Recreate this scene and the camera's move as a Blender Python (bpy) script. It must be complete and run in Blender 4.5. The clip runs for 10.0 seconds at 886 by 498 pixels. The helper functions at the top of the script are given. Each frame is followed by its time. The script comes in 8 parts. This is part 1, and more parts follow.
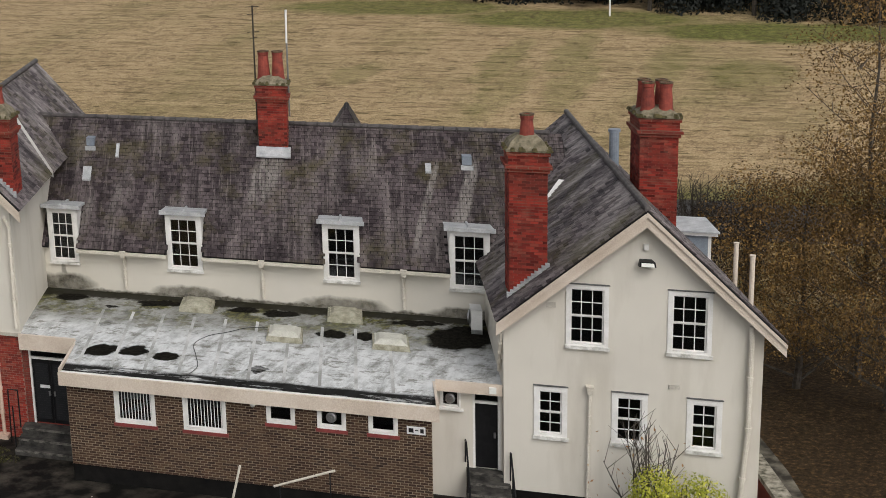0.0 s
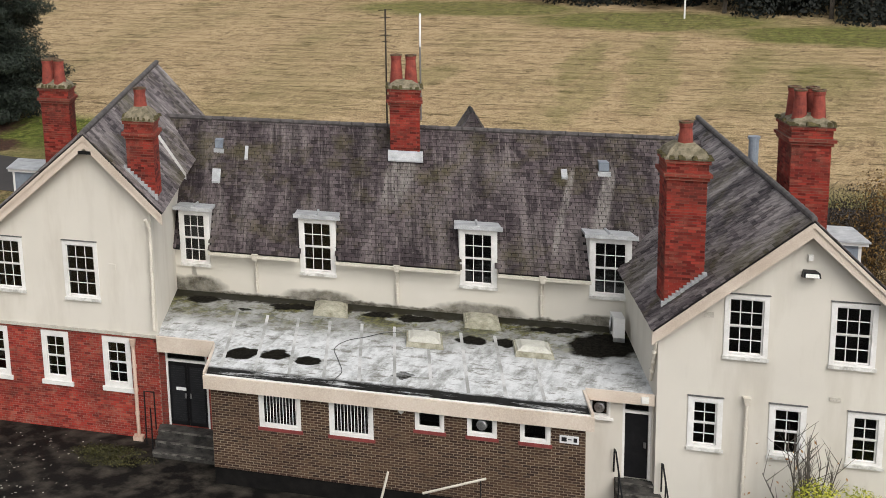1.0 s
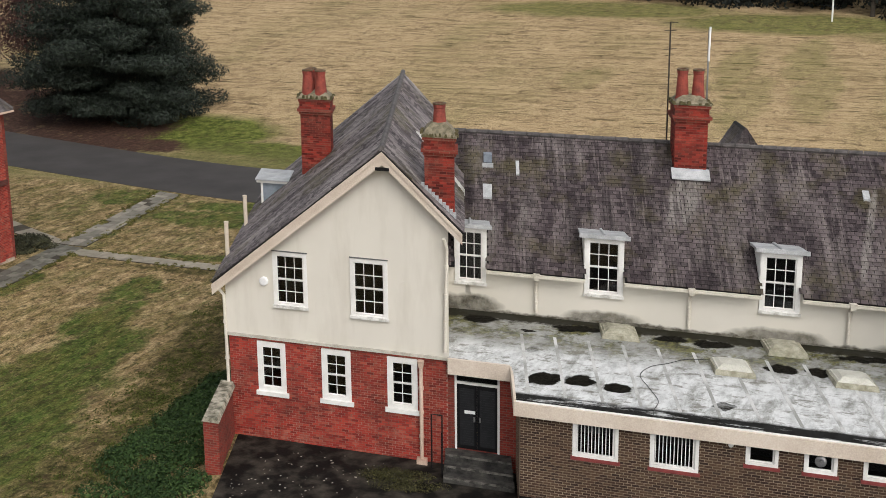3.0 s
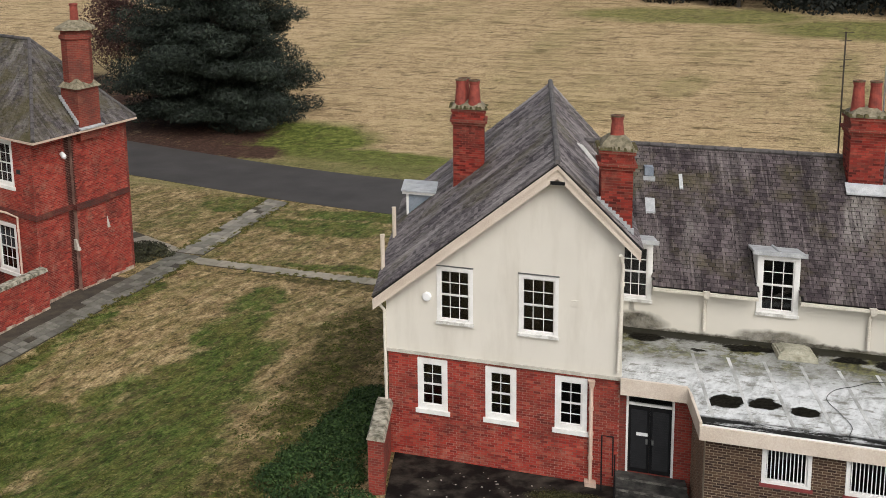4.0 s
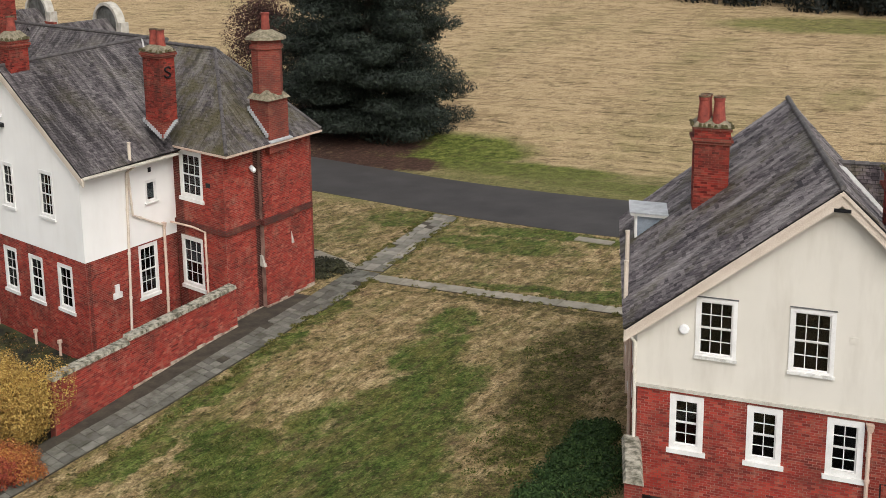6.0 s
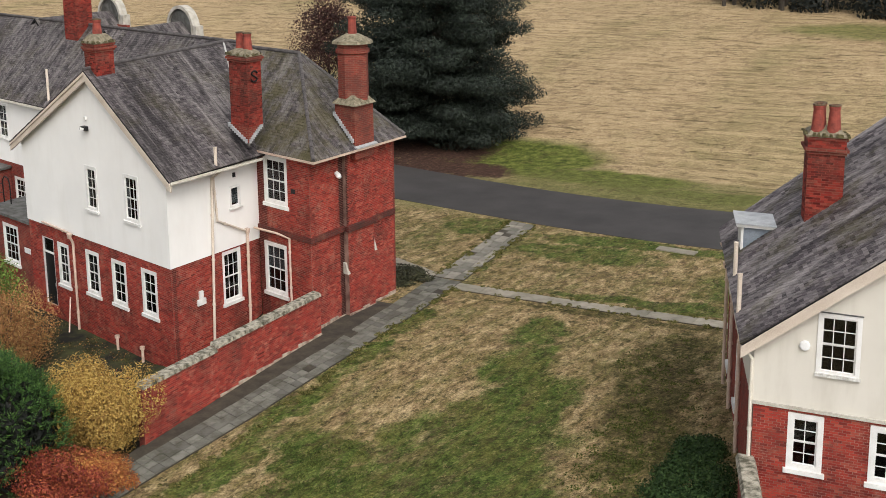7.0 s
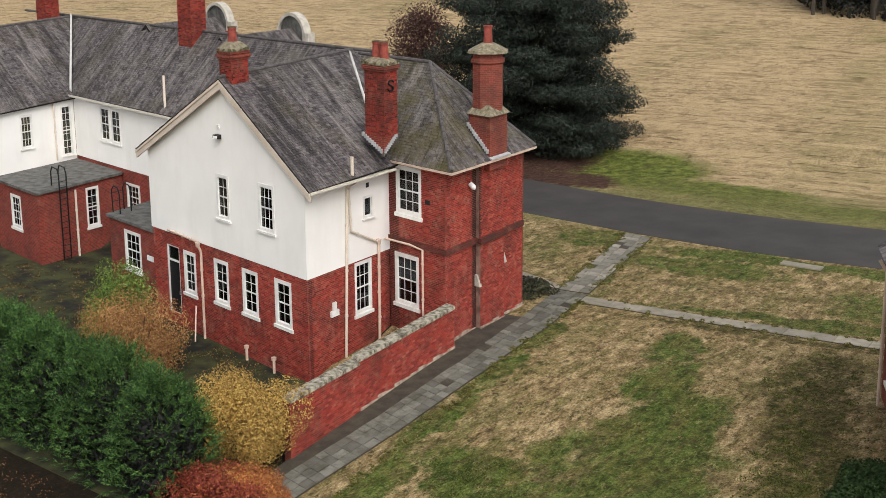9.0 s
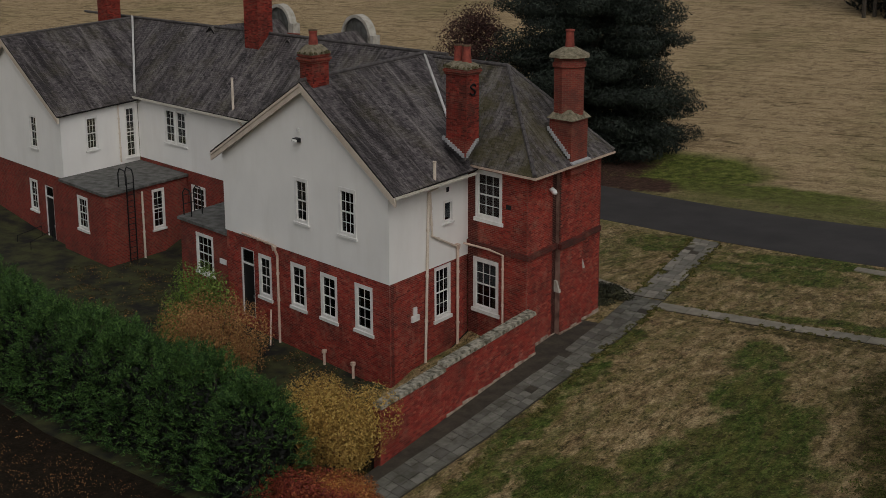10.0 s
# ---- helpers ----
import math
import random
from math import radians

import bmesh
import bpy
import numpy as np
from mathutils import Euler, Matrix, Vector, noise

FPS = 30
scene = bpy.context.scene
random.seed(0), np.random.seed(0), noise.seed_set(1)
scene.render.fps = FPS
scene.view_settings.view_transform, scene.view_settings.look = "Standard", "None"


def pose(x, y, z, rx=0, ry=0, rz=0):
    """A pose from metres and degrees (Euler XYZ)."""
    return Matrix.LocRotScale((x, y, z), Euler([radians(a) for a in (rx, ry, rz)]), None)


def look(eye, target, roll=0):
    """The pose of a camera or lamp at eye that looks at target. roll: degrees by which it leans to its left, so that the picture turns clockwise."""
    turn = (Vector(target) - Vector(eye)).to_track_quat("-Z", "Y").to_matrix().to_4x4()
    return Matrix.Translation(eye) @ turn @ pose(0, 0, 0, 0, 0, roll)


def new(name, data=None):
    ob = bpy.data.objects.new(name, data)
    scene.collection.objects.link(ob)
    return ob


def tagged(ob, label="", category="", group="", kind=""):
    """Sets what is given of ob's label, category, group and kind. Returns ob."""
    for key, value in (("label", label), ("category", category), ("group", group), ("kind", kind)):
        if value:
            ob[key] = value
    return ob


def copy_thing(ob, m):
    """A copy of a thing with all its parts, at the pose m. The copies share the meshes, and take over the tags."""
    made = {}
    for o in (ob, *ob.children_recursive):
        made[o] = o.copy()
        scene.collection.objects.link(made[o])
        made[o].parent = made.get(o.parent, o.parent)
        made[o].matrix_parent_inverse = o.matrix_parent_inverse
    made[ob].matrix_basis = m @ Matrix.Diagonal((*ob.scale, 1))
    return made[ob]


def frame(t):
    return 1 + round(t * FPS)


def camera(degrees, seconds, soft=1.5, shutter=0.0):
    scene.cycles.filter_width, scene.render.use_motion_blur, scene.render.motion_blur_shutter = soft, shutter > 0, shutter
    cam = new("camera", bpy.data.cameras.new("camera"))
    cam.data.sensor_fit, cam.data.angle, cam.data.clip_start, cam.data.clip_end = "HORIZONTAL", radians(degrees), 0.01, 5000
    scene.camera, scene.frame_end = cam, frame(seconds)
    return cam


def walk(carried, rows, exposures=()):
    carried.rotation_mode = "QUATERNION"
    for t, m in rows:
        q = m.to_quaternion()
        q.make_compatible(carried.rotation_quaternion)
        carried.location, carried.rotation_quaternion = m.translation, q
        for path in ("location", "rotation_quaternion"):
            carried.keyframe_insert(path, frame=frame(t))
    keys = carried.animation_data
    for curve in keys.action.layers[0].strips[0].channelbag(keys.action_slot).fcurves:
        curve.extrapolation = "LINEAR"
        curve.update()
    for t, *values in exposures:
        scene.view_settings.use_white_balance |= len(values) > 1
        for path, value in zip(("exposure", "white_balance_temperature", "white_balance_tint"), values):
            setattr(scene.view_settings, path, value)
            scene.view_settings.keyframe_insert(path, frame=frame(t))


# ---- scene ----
cam = camera(35.42, 10.0, soft=0.8)
# seconds, eye x y z, yaw to the left, pitch, roll
ROWS = [
    (0.0, 28.058, -35.841, 16.891, 16.851, -14.622, -0.872),
    (0.5, 26.69, -36.044, 16.975, 17.684, -14.646, -0.801),
    (1.0, 24.978, -36.478, 17.055, 18.488, -14.615, -0.672),
    (1.5, 23.454, -36.919, 17.17, 19.022, -14.668, -0.596),
    (2.0, 21.47, -37.298, 17.196, 19.579, -14.619, -0.464),
    (2.5, 19.624, -37.334, 17.392, 20.225, -14.744, -0.491),
    (4.0, 13.758, -37.682, 17.616, 23.157, -14.593, -0.576),
    (4.5, 12.289, -37.496, 17.633, 24.158, -14.528, -0.641),
    (5.0, 10.647, -37.475, 17.67, 25.012, -14.442, -0.601),
    (5.5, 9.415, -37.333, 17.626, 25.9, -14.358, -0.661),
    (7.0, 5.943, -37.189, 17.458, 28.657, -14.018, -0.54),
    (7.5, 5.095, -37.301, 17.491, 29.171, -13.954, -0.467),
    (8.0, 4.066, -37.594, 17.538, 29.631, -13.885, -0.423),
    (8.5, 3.257, -37.802, 17.587, 30.146, -13.849, -0.396),
    (9.0, 2.256, -38.19, 17.562, 30.699, -13.774, -0.372),
    (9.5, 1.225, -38.555, 17.645, 31.116, -13.781, -0.274),
    (10.0, -0.017, -39.043, 17.671, 31.724, -13.751, -0.269),
]
STOPS = [(0.0, -0.36), (0.5, -0.08), (1.0, 0.0), (2.0, -0.04), (5.0, 0.0), (7.0, 0.13), (9.5, 0.12), (9.6, 0.02), (9.7, -0.2), (9.8, -0.5), (9.9, -0.9), (10.0, -1.42)]
walk(cam, [(t, pose(x, y, z, 90 + pitch, 0, yaw) @ pose(0, 0, 0, 0, 0, roll)) for t, x, y, z, yaw, pitch, roll in ROWS], STOPS)

# ---- light: an overcast afternoon ----
world = bpy.data.worlds.new("overcast_sky")
scene.world = world
world.use_nodes = True
wn, wl = world.node_tree.nodes, world.node_tree.links
sky = wn.new("ShaderNodeTexSky")
sky.sky_type, sky.sun_disc = "NISHITA", False
sky.sun_elevation, sky.sun_rotation = radians(42), radians(136)
sky.dust_density, sky.ozone_density = 4.0, 0.6
pale = wn.new("ShaderNodeHueSaturation")
pale.inputs["Saturation"].default_value = 0.22
wl.new(sky.outputs[0], pale.inputs["Color"])
wl.new(pale.outputs[0], wn["Background"].inputs["Color"])
wn["Background"].inputs["Strength"].default_value = 0.185
sun_data = bpy.data.lights.new("sun", "SUN")
sun_data.energy, sun_data.angle, sun_data.color = 1.0, radians(40), (1.0, 0.96, 0.9)
sun = new("sun", sun_data)
sun.matrix_basis = look((48, -50, 62), (0, 0, 0))

# ---- materials ----
def material(name, rough=0.8, metal=0.0, spec=0.4):
    m = bpy.data.materials.new(name)
    m.use_nodes = True
    b = m.node_tree.nodes["Principled BSDF"]
    b.inputs["Roughness"].default_value, b.inputs["Metallic"].default_value = rough, metal
    b.inputs["Specular IOR Level"].default_value = spec
    return m, m.node_tree.nodes, m.node_tree.links, b


def noise_node(nt, scale, detail=4.0, rough=0.55, stretch=None, seed=0.0):
    n, l = nt.nodes, nt.links
    geo = n.new("ShaderNodeNewGeometry")
    mp = n.new("ShaderNodeMapping")
    mp.inputs["Location"].default_value = (seed, seed * 1.7, seed * 0.6)
    if stretch:
        mp.inputs["Scale"].default_value = stretch
    l.new(geo.outputs["Position"], mp.inputs["Vector"])
    t = n.new("ShaderNodeTexNoise")
    t.inputs["Scale"].default_value, t.inputs["Detail"].default_value, t.inputs["Roughness"].default_value = scale, detail, rough
    l.new(mp.outputs[0], t.inputs["Vector"])
    return t.outputs["Fac"]


def ramp(nt, fac, stops):
    r = nt.nodes.new("ShaderNodeValToRGB")
    while len(r.color_ramp.elements) < len(stops):
        r.color_ramp.elements.new(0.5)
    for e, (p, c) in zip(r.color_ramp.elements, stops):
        e.position = p
        e.color = (*c, 1.0) if len(c) == 3 else c
    nt.links.new(fac, r.inputs[0])
    return r.outputs[0]


def mix(nt, fac, a, b, blend="MIX"):
    m = nt.nodes.new("ShaderNodeMix")
    m.data_type, m.blend_type = "RGBA", blend
    for sock, v in ((m.inputs[0], fac), (m.inputs[6], a), (m.inputs[7], b)):
        if isinstance(v, (int, float)):
            sock.default_value = v
        elif isinstance(v, tuple):
            sock.default_value = (*v, 1.0)
        else:
            nt.links.new(v, sock)
    return m.outputs[2]


def bump(nt, b, height, strength=0.3, dist=0.02):
    n = nt.nodes.new("ShaderNodeBump")
    n.inputs["Strength"].default_value, n.inputs["Distance"].default_value = strength, dist
    nt.links.new(height, n.inputs["Height"])
    nt.links.new(n.outputs[0], b.inputs["Normal"])


def plain(name, dark, light, scale=3.0, rough=0.8, metal=0.0, bumps=0.15, fine=30.0, spec=0.4, stretch=None, seed=0.0, span=(0.3, 0.7)):
    """Two tones mixed by broad noise, with finer grain on top."""
    m, n, l, b = material(name, rough, metal, spec)
    nt = m.node_tree
    col = ramp(nt, noise_node(nt, scale, 5, stretch=stretch, seed=seed), [(span[0], dark), (span[1], light)])
    grain = noise_node(nt, fine, 3, seed=seed + 5)
    col = mix(nt, 0.25, col, ramp(nt, grain, [(0.3, (0.2, 0.2, 0.2)), (0.7, (0.8, 0.8, 0.8))]), "OVERLAY")
    l.new(col, b.inputs["Base Color"])
    bump(nt, b, grain, bumps, 0.01)
    return m


def island_random(nt):
    return nt.nodes.new("ShaderNodeNewGeometry").outputs["Random Per Island"]


def object_random(nt):
    return nt.nodes.new("ShaderNodeObjectInfo").outputs["Random"]


def plan_mask(nt, pieces, wobble=0.12, scale=2.0, upright=False):
    """Soft-edged ovals in the plan (or in x and z, upright), (x, y, half x, half y, strength), added up, with ragged
    edges: for stains and patches that have a shape of their own, and for the hedge's painted shade.
    """
    n, l = nt.nodes, nt.links
    geo = n.new("ShaderNodeNewGeometry")
    wob = n.new("ShaderNodeTexNoise")
    wob.inputs["Scale"].default_value, wob.inputs["Detail"].default_value = scale, 5
    l.new(geo.outputs["Position"], wob.inputs["Vector"])
    sub = n.new("ShaderNodeVectorMath")
    sub.operation = "MULTIPLY_ADD"
    l.new(wob.outputs["Color"], sub.inputs[0])
    sub.inputs[1].default_value = (2 * wobble, 2 * wobble, 0)
    if upright:
        sep, xyz = n.new("ShaderNodeSeparateXYZ"), n.new("ShaderNodeCombineXYZ")
        l.new(geo.outputs["Position"], sep.inputs[0])
        l.new(sep.outputs[0], xyz.inputs[0])
        l.new(sep.outputs[2], xyz.inputs[1])
        l.new(xyz.outputs[0], sub.inputs[2])
    else:
        l.new(geo.outputs["Position"], sub.inputs[2])
    total = None
    for x, y, hx, hy, k in pieces:
        mp = n.new("ShaderNodeVectorMath")
        mp.operation = "SUBTRACT"
        l.new(sub.outputs[0], mp.inputs[0])
        mp.inputs[1].default_value = (x + wobble, y + wobble, 0)
        sc = n.new("ShaderNodeVectorMath")
        sc.operation = "MULTIPLY"
        l.new(mp.outputs[0], sc.inputs[0])
        sc.inputs[1].default_value = (1 / hx, 1 / hy, 0)
        ln = n.new("ShaderNodeVectorMath")
        ln.operation = "LENGTH"
        l.new(sc.outputs[0], ln.inputs[0])
        rg = n.new("ShaderNodeMapRange")
        rg.inputs["From Min"].default_value, rg.inputs["From Max"].default_value = 1.15, 0.75
        rg.inputs["To Max"].default_value = k
        l.new(ln.outputs["Value"], rg.inputs["Value"])
        if total is None:
            total = rg.outputs[0]
        else:
            mx = n.new("ShaderNodeMath")
            mx.operation = "MAXIMUM"
            l.new(total, mx.inputs[0])
            l.new(rg.outputs[0], mx.inputs[1])
            total = mx.outputs[0]
    return total


SLATE_PURPLE = [(0.026, 0.02, 0.022), (0.05, 0.039, 0.042), (0.078, 0.062, 0.066), (0.105, 0.085, 0.088), (0.23, 0.2, 0.19)]
SLATE_GREY = [(0.037, 0.032, 0.034), (0.077, 0.067, 0.07), (0.117, 0.104, 0.106), (0.158, 0.142, 0.14), (0.3, 0.272, 0.26)]
SLATE_FLANK = [(0.03, 0.024, 0.027), (0.08, 0.066, 0.071), (0.145, 0.124, 0.128), (0.21, 0.182, 0.182), (0.37, 0.335, 0.325)]


def slope_noise(nt, along, k, slow, detail, rough, seed):
    """Noise that is quick along the eaves (a direction in the plan, along) and slow down the slope."""
    n, l = nt.nodes, nt.links
    geo, dot, sep, xyz = n.new("ShaderNodeNewGeometry"), n.new("ShaderNodeVectorMath"), n.new("ShaderNodeSeparateXYZ"), n.new("ShaderNodeCombineXYZ")
    dot.operation, dot.inputs[1].default_value = "DOT_PRODUCT", (along[0] * k, along[1] * k, 0)
    l.new(geo.outputs["Position"], dot.inputs[0])
    l.new(geo.outputs["Position"], sep.inputs[0])
    zs = n.new("ShaderNodeMath")
    zs.operation, zs.inputs[1].default_value = "MULTIPLY", slow
    l.new(sep.outputs[2], zs.inputs[0])
    l.new(dot.outputs["Value"], xyz.inputs[0])
    l.new(zs.outputs[0], xyz.inputs[1])
    xyz.inputs[2].default_value = seed * 1.7
    t = n.new("ShaderNodeTexNoise")
    t.inputs["Scale"].default_value, t.inputs["Detail"].default_value, t.inputs["Roughness"].default_value = 1.0, detail, rough
    l.new(xyz.outputs[0], t.inputs["Vector"])
    return t.outputs["Fac"]


def slate_material(name, source, tones=SLATE_PURPLE, moss=0.6, washes=(), along=(1, 0.37), dark=0.6, level=0.5, wet=1.0, bleach=0.6):
    """Slates that weather in streaks down the slope; along: the plan direction that is constant down the slope."""
    m, n, l, b = material(name, 0.65, 0.0, 0.15)
    nt = m.node_tree
    col = ramp(nt, source(nt), list(zip((0.0, 0.3, 0.7, 1.0), tones[:4])))
    pale = slope_noise(nt, along, 1.2, 0.55, 7, 0.75, 14)
    col = mix(nt, ramp(nt, pale, [(0.47, (0, 0, 0)), (0.66, (bleach,) * 3)]), col, tones[4])
    broad = slope_noise(nt, along, 1.1, 0.3, 6, 0.66, 3)
    col = mix(nt, ramp(nt, broad, [(0.48, (0, 0, 0)), (0.62, (dark,) * 3)]), col, tuple(c * 0.75 for c in tones[0]))
    fine = slope_noise(nt, along, 9.0, 0.9, 4, 0.7, 16)
    col = mix(nt, ramp(nt, fine, [(0.56, (0, 0, 0)), (0.68, (0.4 * wet,) * 3)]), col, tuple(c * 1.2 for c in tones[4]))
    sooty = slope_noise(nt, along, 5.0, 0.5, 5, 0.7, 18)
    col = mix(nt, ramp(nt, sooty, [(0.52, (0, 0, 0)), (0.66, (0.7 * wet,) * 3)]), col, tuple(c * 0.6 for c in tones[0]))
    lichen = noise_node(nt, 5.0, 8, 0.8, seed=11)
    col = mix(nt, ramp(nt, lichen, [(0.57, (0, 0, 0)), (0.68, (0.4,) * 3)]), col, tuple(c * 1.3 for c in tones[4]))
    mossy = noise_node(nt, 0.5, 7, 0.7, seed=21)
    col = mix(nt, ramp(nt, mossy, [(level, (0, 0, 0)), (level + 0.16, (moss,) * 3)]), col, (0.085, 0.075, 0.027))
    if washes:
        mask = plan_mask(nt, washes, 0.05, 4.0)
        streak = n.new("ShaderNodeMath")
        streak.operation = "MULTIPLY"
        l.new(mask, streak.inputs[0])
        l.new(ramp(nt, slope_noise(nt, along, 9.0, 1.6, 5, 0.75, 25), [(0.38, (0.1, 0.1, 0.1)), (0.62, (1, 1, 1))]), streak.inputs[1])
        col = mix(nt, streak.outputs[0], col, (0.26, 0.24, 0.22))
    l.new(col, b.inputs["Base Color"])
    bump(nt, b, noise_node(nt, 25, 4), 0.25, 0.01)
    return m


def brick_material(name, axes, c1, c2, mortar, soot=(0.05, 0.03, 0.025), soot_amount=0.5, stain=(0.3, 0.15, 0.1)):
    """Courses 75 mm high; axes: which way the wall runs, as a direction in the plan."""
    m, n, l, b = material(name, 0.9, 0.0, 0.2)
    nt = m.node_tree
    geo = n.new("ShaderNodeNewGeometry")
    dots = []
    for d in axes:
        v = n.new("ShaderNodeVectorMath")
        v.operation = "DOT_PRODUCT"
        v.inputs[1].default_value = d
        l.new(geo.outputs["Position"], v.inputs[0])
        dots.append(v.outputs["Value"])
    xyz = n.new("ShaderNodeCombineXYZ")
    l.new(dots[0], xyz.inputs[0])
    l.new(dots[1], xyz.inputs[1])
    t = n.new("ShaderNodeTexBrick")
    t.inputs["Scale"].default_value = 1.0
    t.inputs["Brick Width"].default_value, t.inputs["Row Height"].default_value = 0.225, 0.08
    t.inputs["Mortar Size"].default_value, t.inputs["Mortar Smooth"].default_value, t.inputs["Bias"].default_value = 0.009, 0.3, 0.0
    t.inputs["Color1"].default_value, t.inputs["Color2"].default_value, t.inputs["Mortar"].default_value = (*c1, 1), (*c2, 1), (*mortar, 1)
    l.new(xyz.outputs[0], t.inputs["Vector"])
    col = mix(nt, ramp(nt, noise_node(nt, 0.6, 5, seed=2), [(0.42, (0, 0, 0)), (0.72, (soot_amount,) * 3)]), t.outputs["Color"], soot)
    col = mix(nt, ramp(nt, noise_node(nt, 1.4, 6, seed=9), [(0.56, (0, 0, 0)), (0.75, (0.4, 0.4, 0.4))]), col, stain)
    col = mix(nt, 0.2, col, ramp(nt, noise_node(nt, 35, 3), [(0.3, (0.2, 0.2, 0.2)), (0.7, (0.8, 0.8, 0.8))]), "OVERLAY")
    l.new(col, b.inputs["Base Color"])
    inv = n.new("ShaderNodeMath")
    inv.operation, inv.inputs[0].default_value = "SUBTRACT", 1.0
    l.new(t.outputs["Fac"], inv.inputs[1])
    bump(nt, b, inv.outputs[0], 0.6, 0.012)
    return m


UP = (0.0, 0.0, 1.0)
RED1, RED2, MORTAR = (0.3, 0.047, 0.032), (0.17, 0.03, 0.023), (0.2, 0.105, 0.08)
M_brick = brick_material("red_brick", ((1, -0.1, 0), UP), RED1, RED2, MORTAR)
M_brick_side = brick_material("red_brick_side", ((-0.2, 1, 0), UP), RED1, RED2, MORTAR)
M_brown_side = brick_material("brown_brick_side", ((0, 1, 0), UP), (0.16, 0.085, 0.05), (0.105, 0.06, 0.04), (0.33, 0.27, 0.19), soot_amount=0.3)
M_stack = brick_material("chimney_brick", ((0.72, 0.7, 0), UP), (0.27, 0.05, 0.032), (0.17, 0.034, 0.025), (0.22, 0.105, 0.075), soot_amount=0.6)


def render_material(name, base, dirty, amount):
    m, n, l, b = material(name, 0.85, 0.0, 0.25)
    nt = m.node_tree
    col = ramp(nt, noise_node(nt, 0.5, 4), [(0.3, tuple(c * 0.93 for c in base)), (0.7, base)])
    run = noise_node(nt, 1.0, 5, 0.6, stretch=(1.1, 1.1, 0.22), seed=4)
    col = mix(nt, ramp(nt, run, [(0.5, (0, 0, 0)), (0.8, (amount,) * 3)]), col, dirty)
    l.new(col, b.inputs["Base Color"])
    bump(nt, b, noise_node(nt, 18, 4), 0.15, 0.01)
    return m


M_cream = render_material("cream_render", (0.66, 0.625, 0.555), (0.4, 0.36, 0.29), 0.5)
M_white_wall = render_material("white_render", (0.86, 0.845, 0.815), (0.62, 0.59, 0.53), 0.25)
M_paint = plain("white_paint", (0.66, 0.65, 0.62), (0.8, 0.79, 0.77), 2.5, 0.45, bumps=0.05)
M_creampaint = plain("cream_paint", (0.5, 0.415, 0.335), (0.63, 0.545, 0.46), 0.9, 0.5, bumps=0.05, span=(0.25, 0.6))
M_sill = plain("grimy_white_sill", (0.42, 0.41, 0.38), (0.7, 0.69, 0.66), 4.0, 0.7, bumps=0.1, span=(0.36, 0.58))
M_lead_dark = plain("dark_lead", (0.06, 0.06, 0.062), (0.14, 0.14, 0.14), 4, 0.6)
M_pipe = plain("pale_cream_pipe", (0.52, 0.48, 0.41), (0.64, 0.6, 0.52), 2.0, 0.5, bumps=0.05)
M_pinkpipe = plain("pink_cream_pipe_paint", (0.5, 0.36, 0.28), (0.62, 0.48, 0.39), 2.0, 0.5, bumps=0.05)
M_lead = plain("weathered_lead", (0.3, 0.31, 0.32), (0.52, 0.53, 0.54), 2.5, 0.5, 0.0, bumps=0.2)
M_ridge = plain("ridge_tile", (0.045, 0.04, 0.04), (0.12, 0.108, 0.104), 4, 0.7)
M_mortar = plain("lichen_mortar", (0.085, 0.075, 0.045), (0.29, 0.25, 0.175), 6, 0.95, bumps=0.6, fine=40)
M_pot = plain("terracotta_pot", (0.13, 0.028, 0.02), (0.3, 0.06, 0.04), 5, 0.8)
M_pot_rim = plain("sooty_pot_rim", (0.06, 0.035, 0.025), (0.16, 0.11, 0.06), 9, 0.9)
M_moss_lump = plain("olive_moss", (0.035, 0.03, 0.012), (0.13, 0.11, 0.05), 7, 1.0, bumps=0.6)
M_stone = plain("pale_stone", (0.34, 0.31, 0.26), (0.55, 0.52, 0.46), 3, 0.9)
M_coping = plain("mossy_stone_coping", (0.08, 0.075, 0.05), (0.4, 0.365, 0.295), 4.5, 0.95, bumps=0.5, span=(0.35, 0.62))
M_black = plain("black_paint", (0.006, 0.006, 0.007), (0.012, 0.012, 0.013), 5, 0.5, bumps=0.05, spec=0.2)
M_plinth = plain("black_bitumen", (0.004, 0.004, 0.004), (0.012, 0.011, 0.01), 3, 0.85, spec=0.1)
M_felt = plain("grey_roof_felt", (0.06, 0.058, 0.05), (0.15, 0.148, 0.14), 2.2, 0.75, span=(0.36, 0.64))
M_steps = plain("dark_concrete_steps", (0.014, 0.013, 0.012), (0.075, 0.07, 0.062), 3.0, 0.9, span=(0.36, 0.66))
M_nosing = plain("worn_step_edge", (0.03, 0.028, 0.025), (0.14, 0.13, 0.115), 5.0, 0.9, span=(0.38, 0.6))
M_redsill = plain("dark_red_tile", (0.16, 0.03, 0.03), (0.24, 0.05, 0.045), 4, 0.6)
M_blind = plain("pale_blind", (0.3, 0.34, 0.35), (0.42, 0.46, 0.47), 4, 0.8)
M_plate = plain("white_plate", (0.7, 0.7, 0.7), (0.8, 0.8, 0.8), 4, 0.5, bumps=0.0)
M_steel = plain("grey_metal", (0.25, 0.25, 0.25), (0.4, 0.4, 0.4), 4, 0.4, 0.8)
WASH = [(9.2, 6.1, 0.55, 0.9, 0.8), (15.0, 5.4, 0.14, 1.3, 0.95), (16.25, 5.7, 0.24, 1.2, 0.95), (3.1, 4.6, 0.22, 0.7, 0.3), (4.0, 5.3, 0.14, 1.0, 0.35)]
M_slates = slate_material("slates_joined", island_random, washes=WASH)
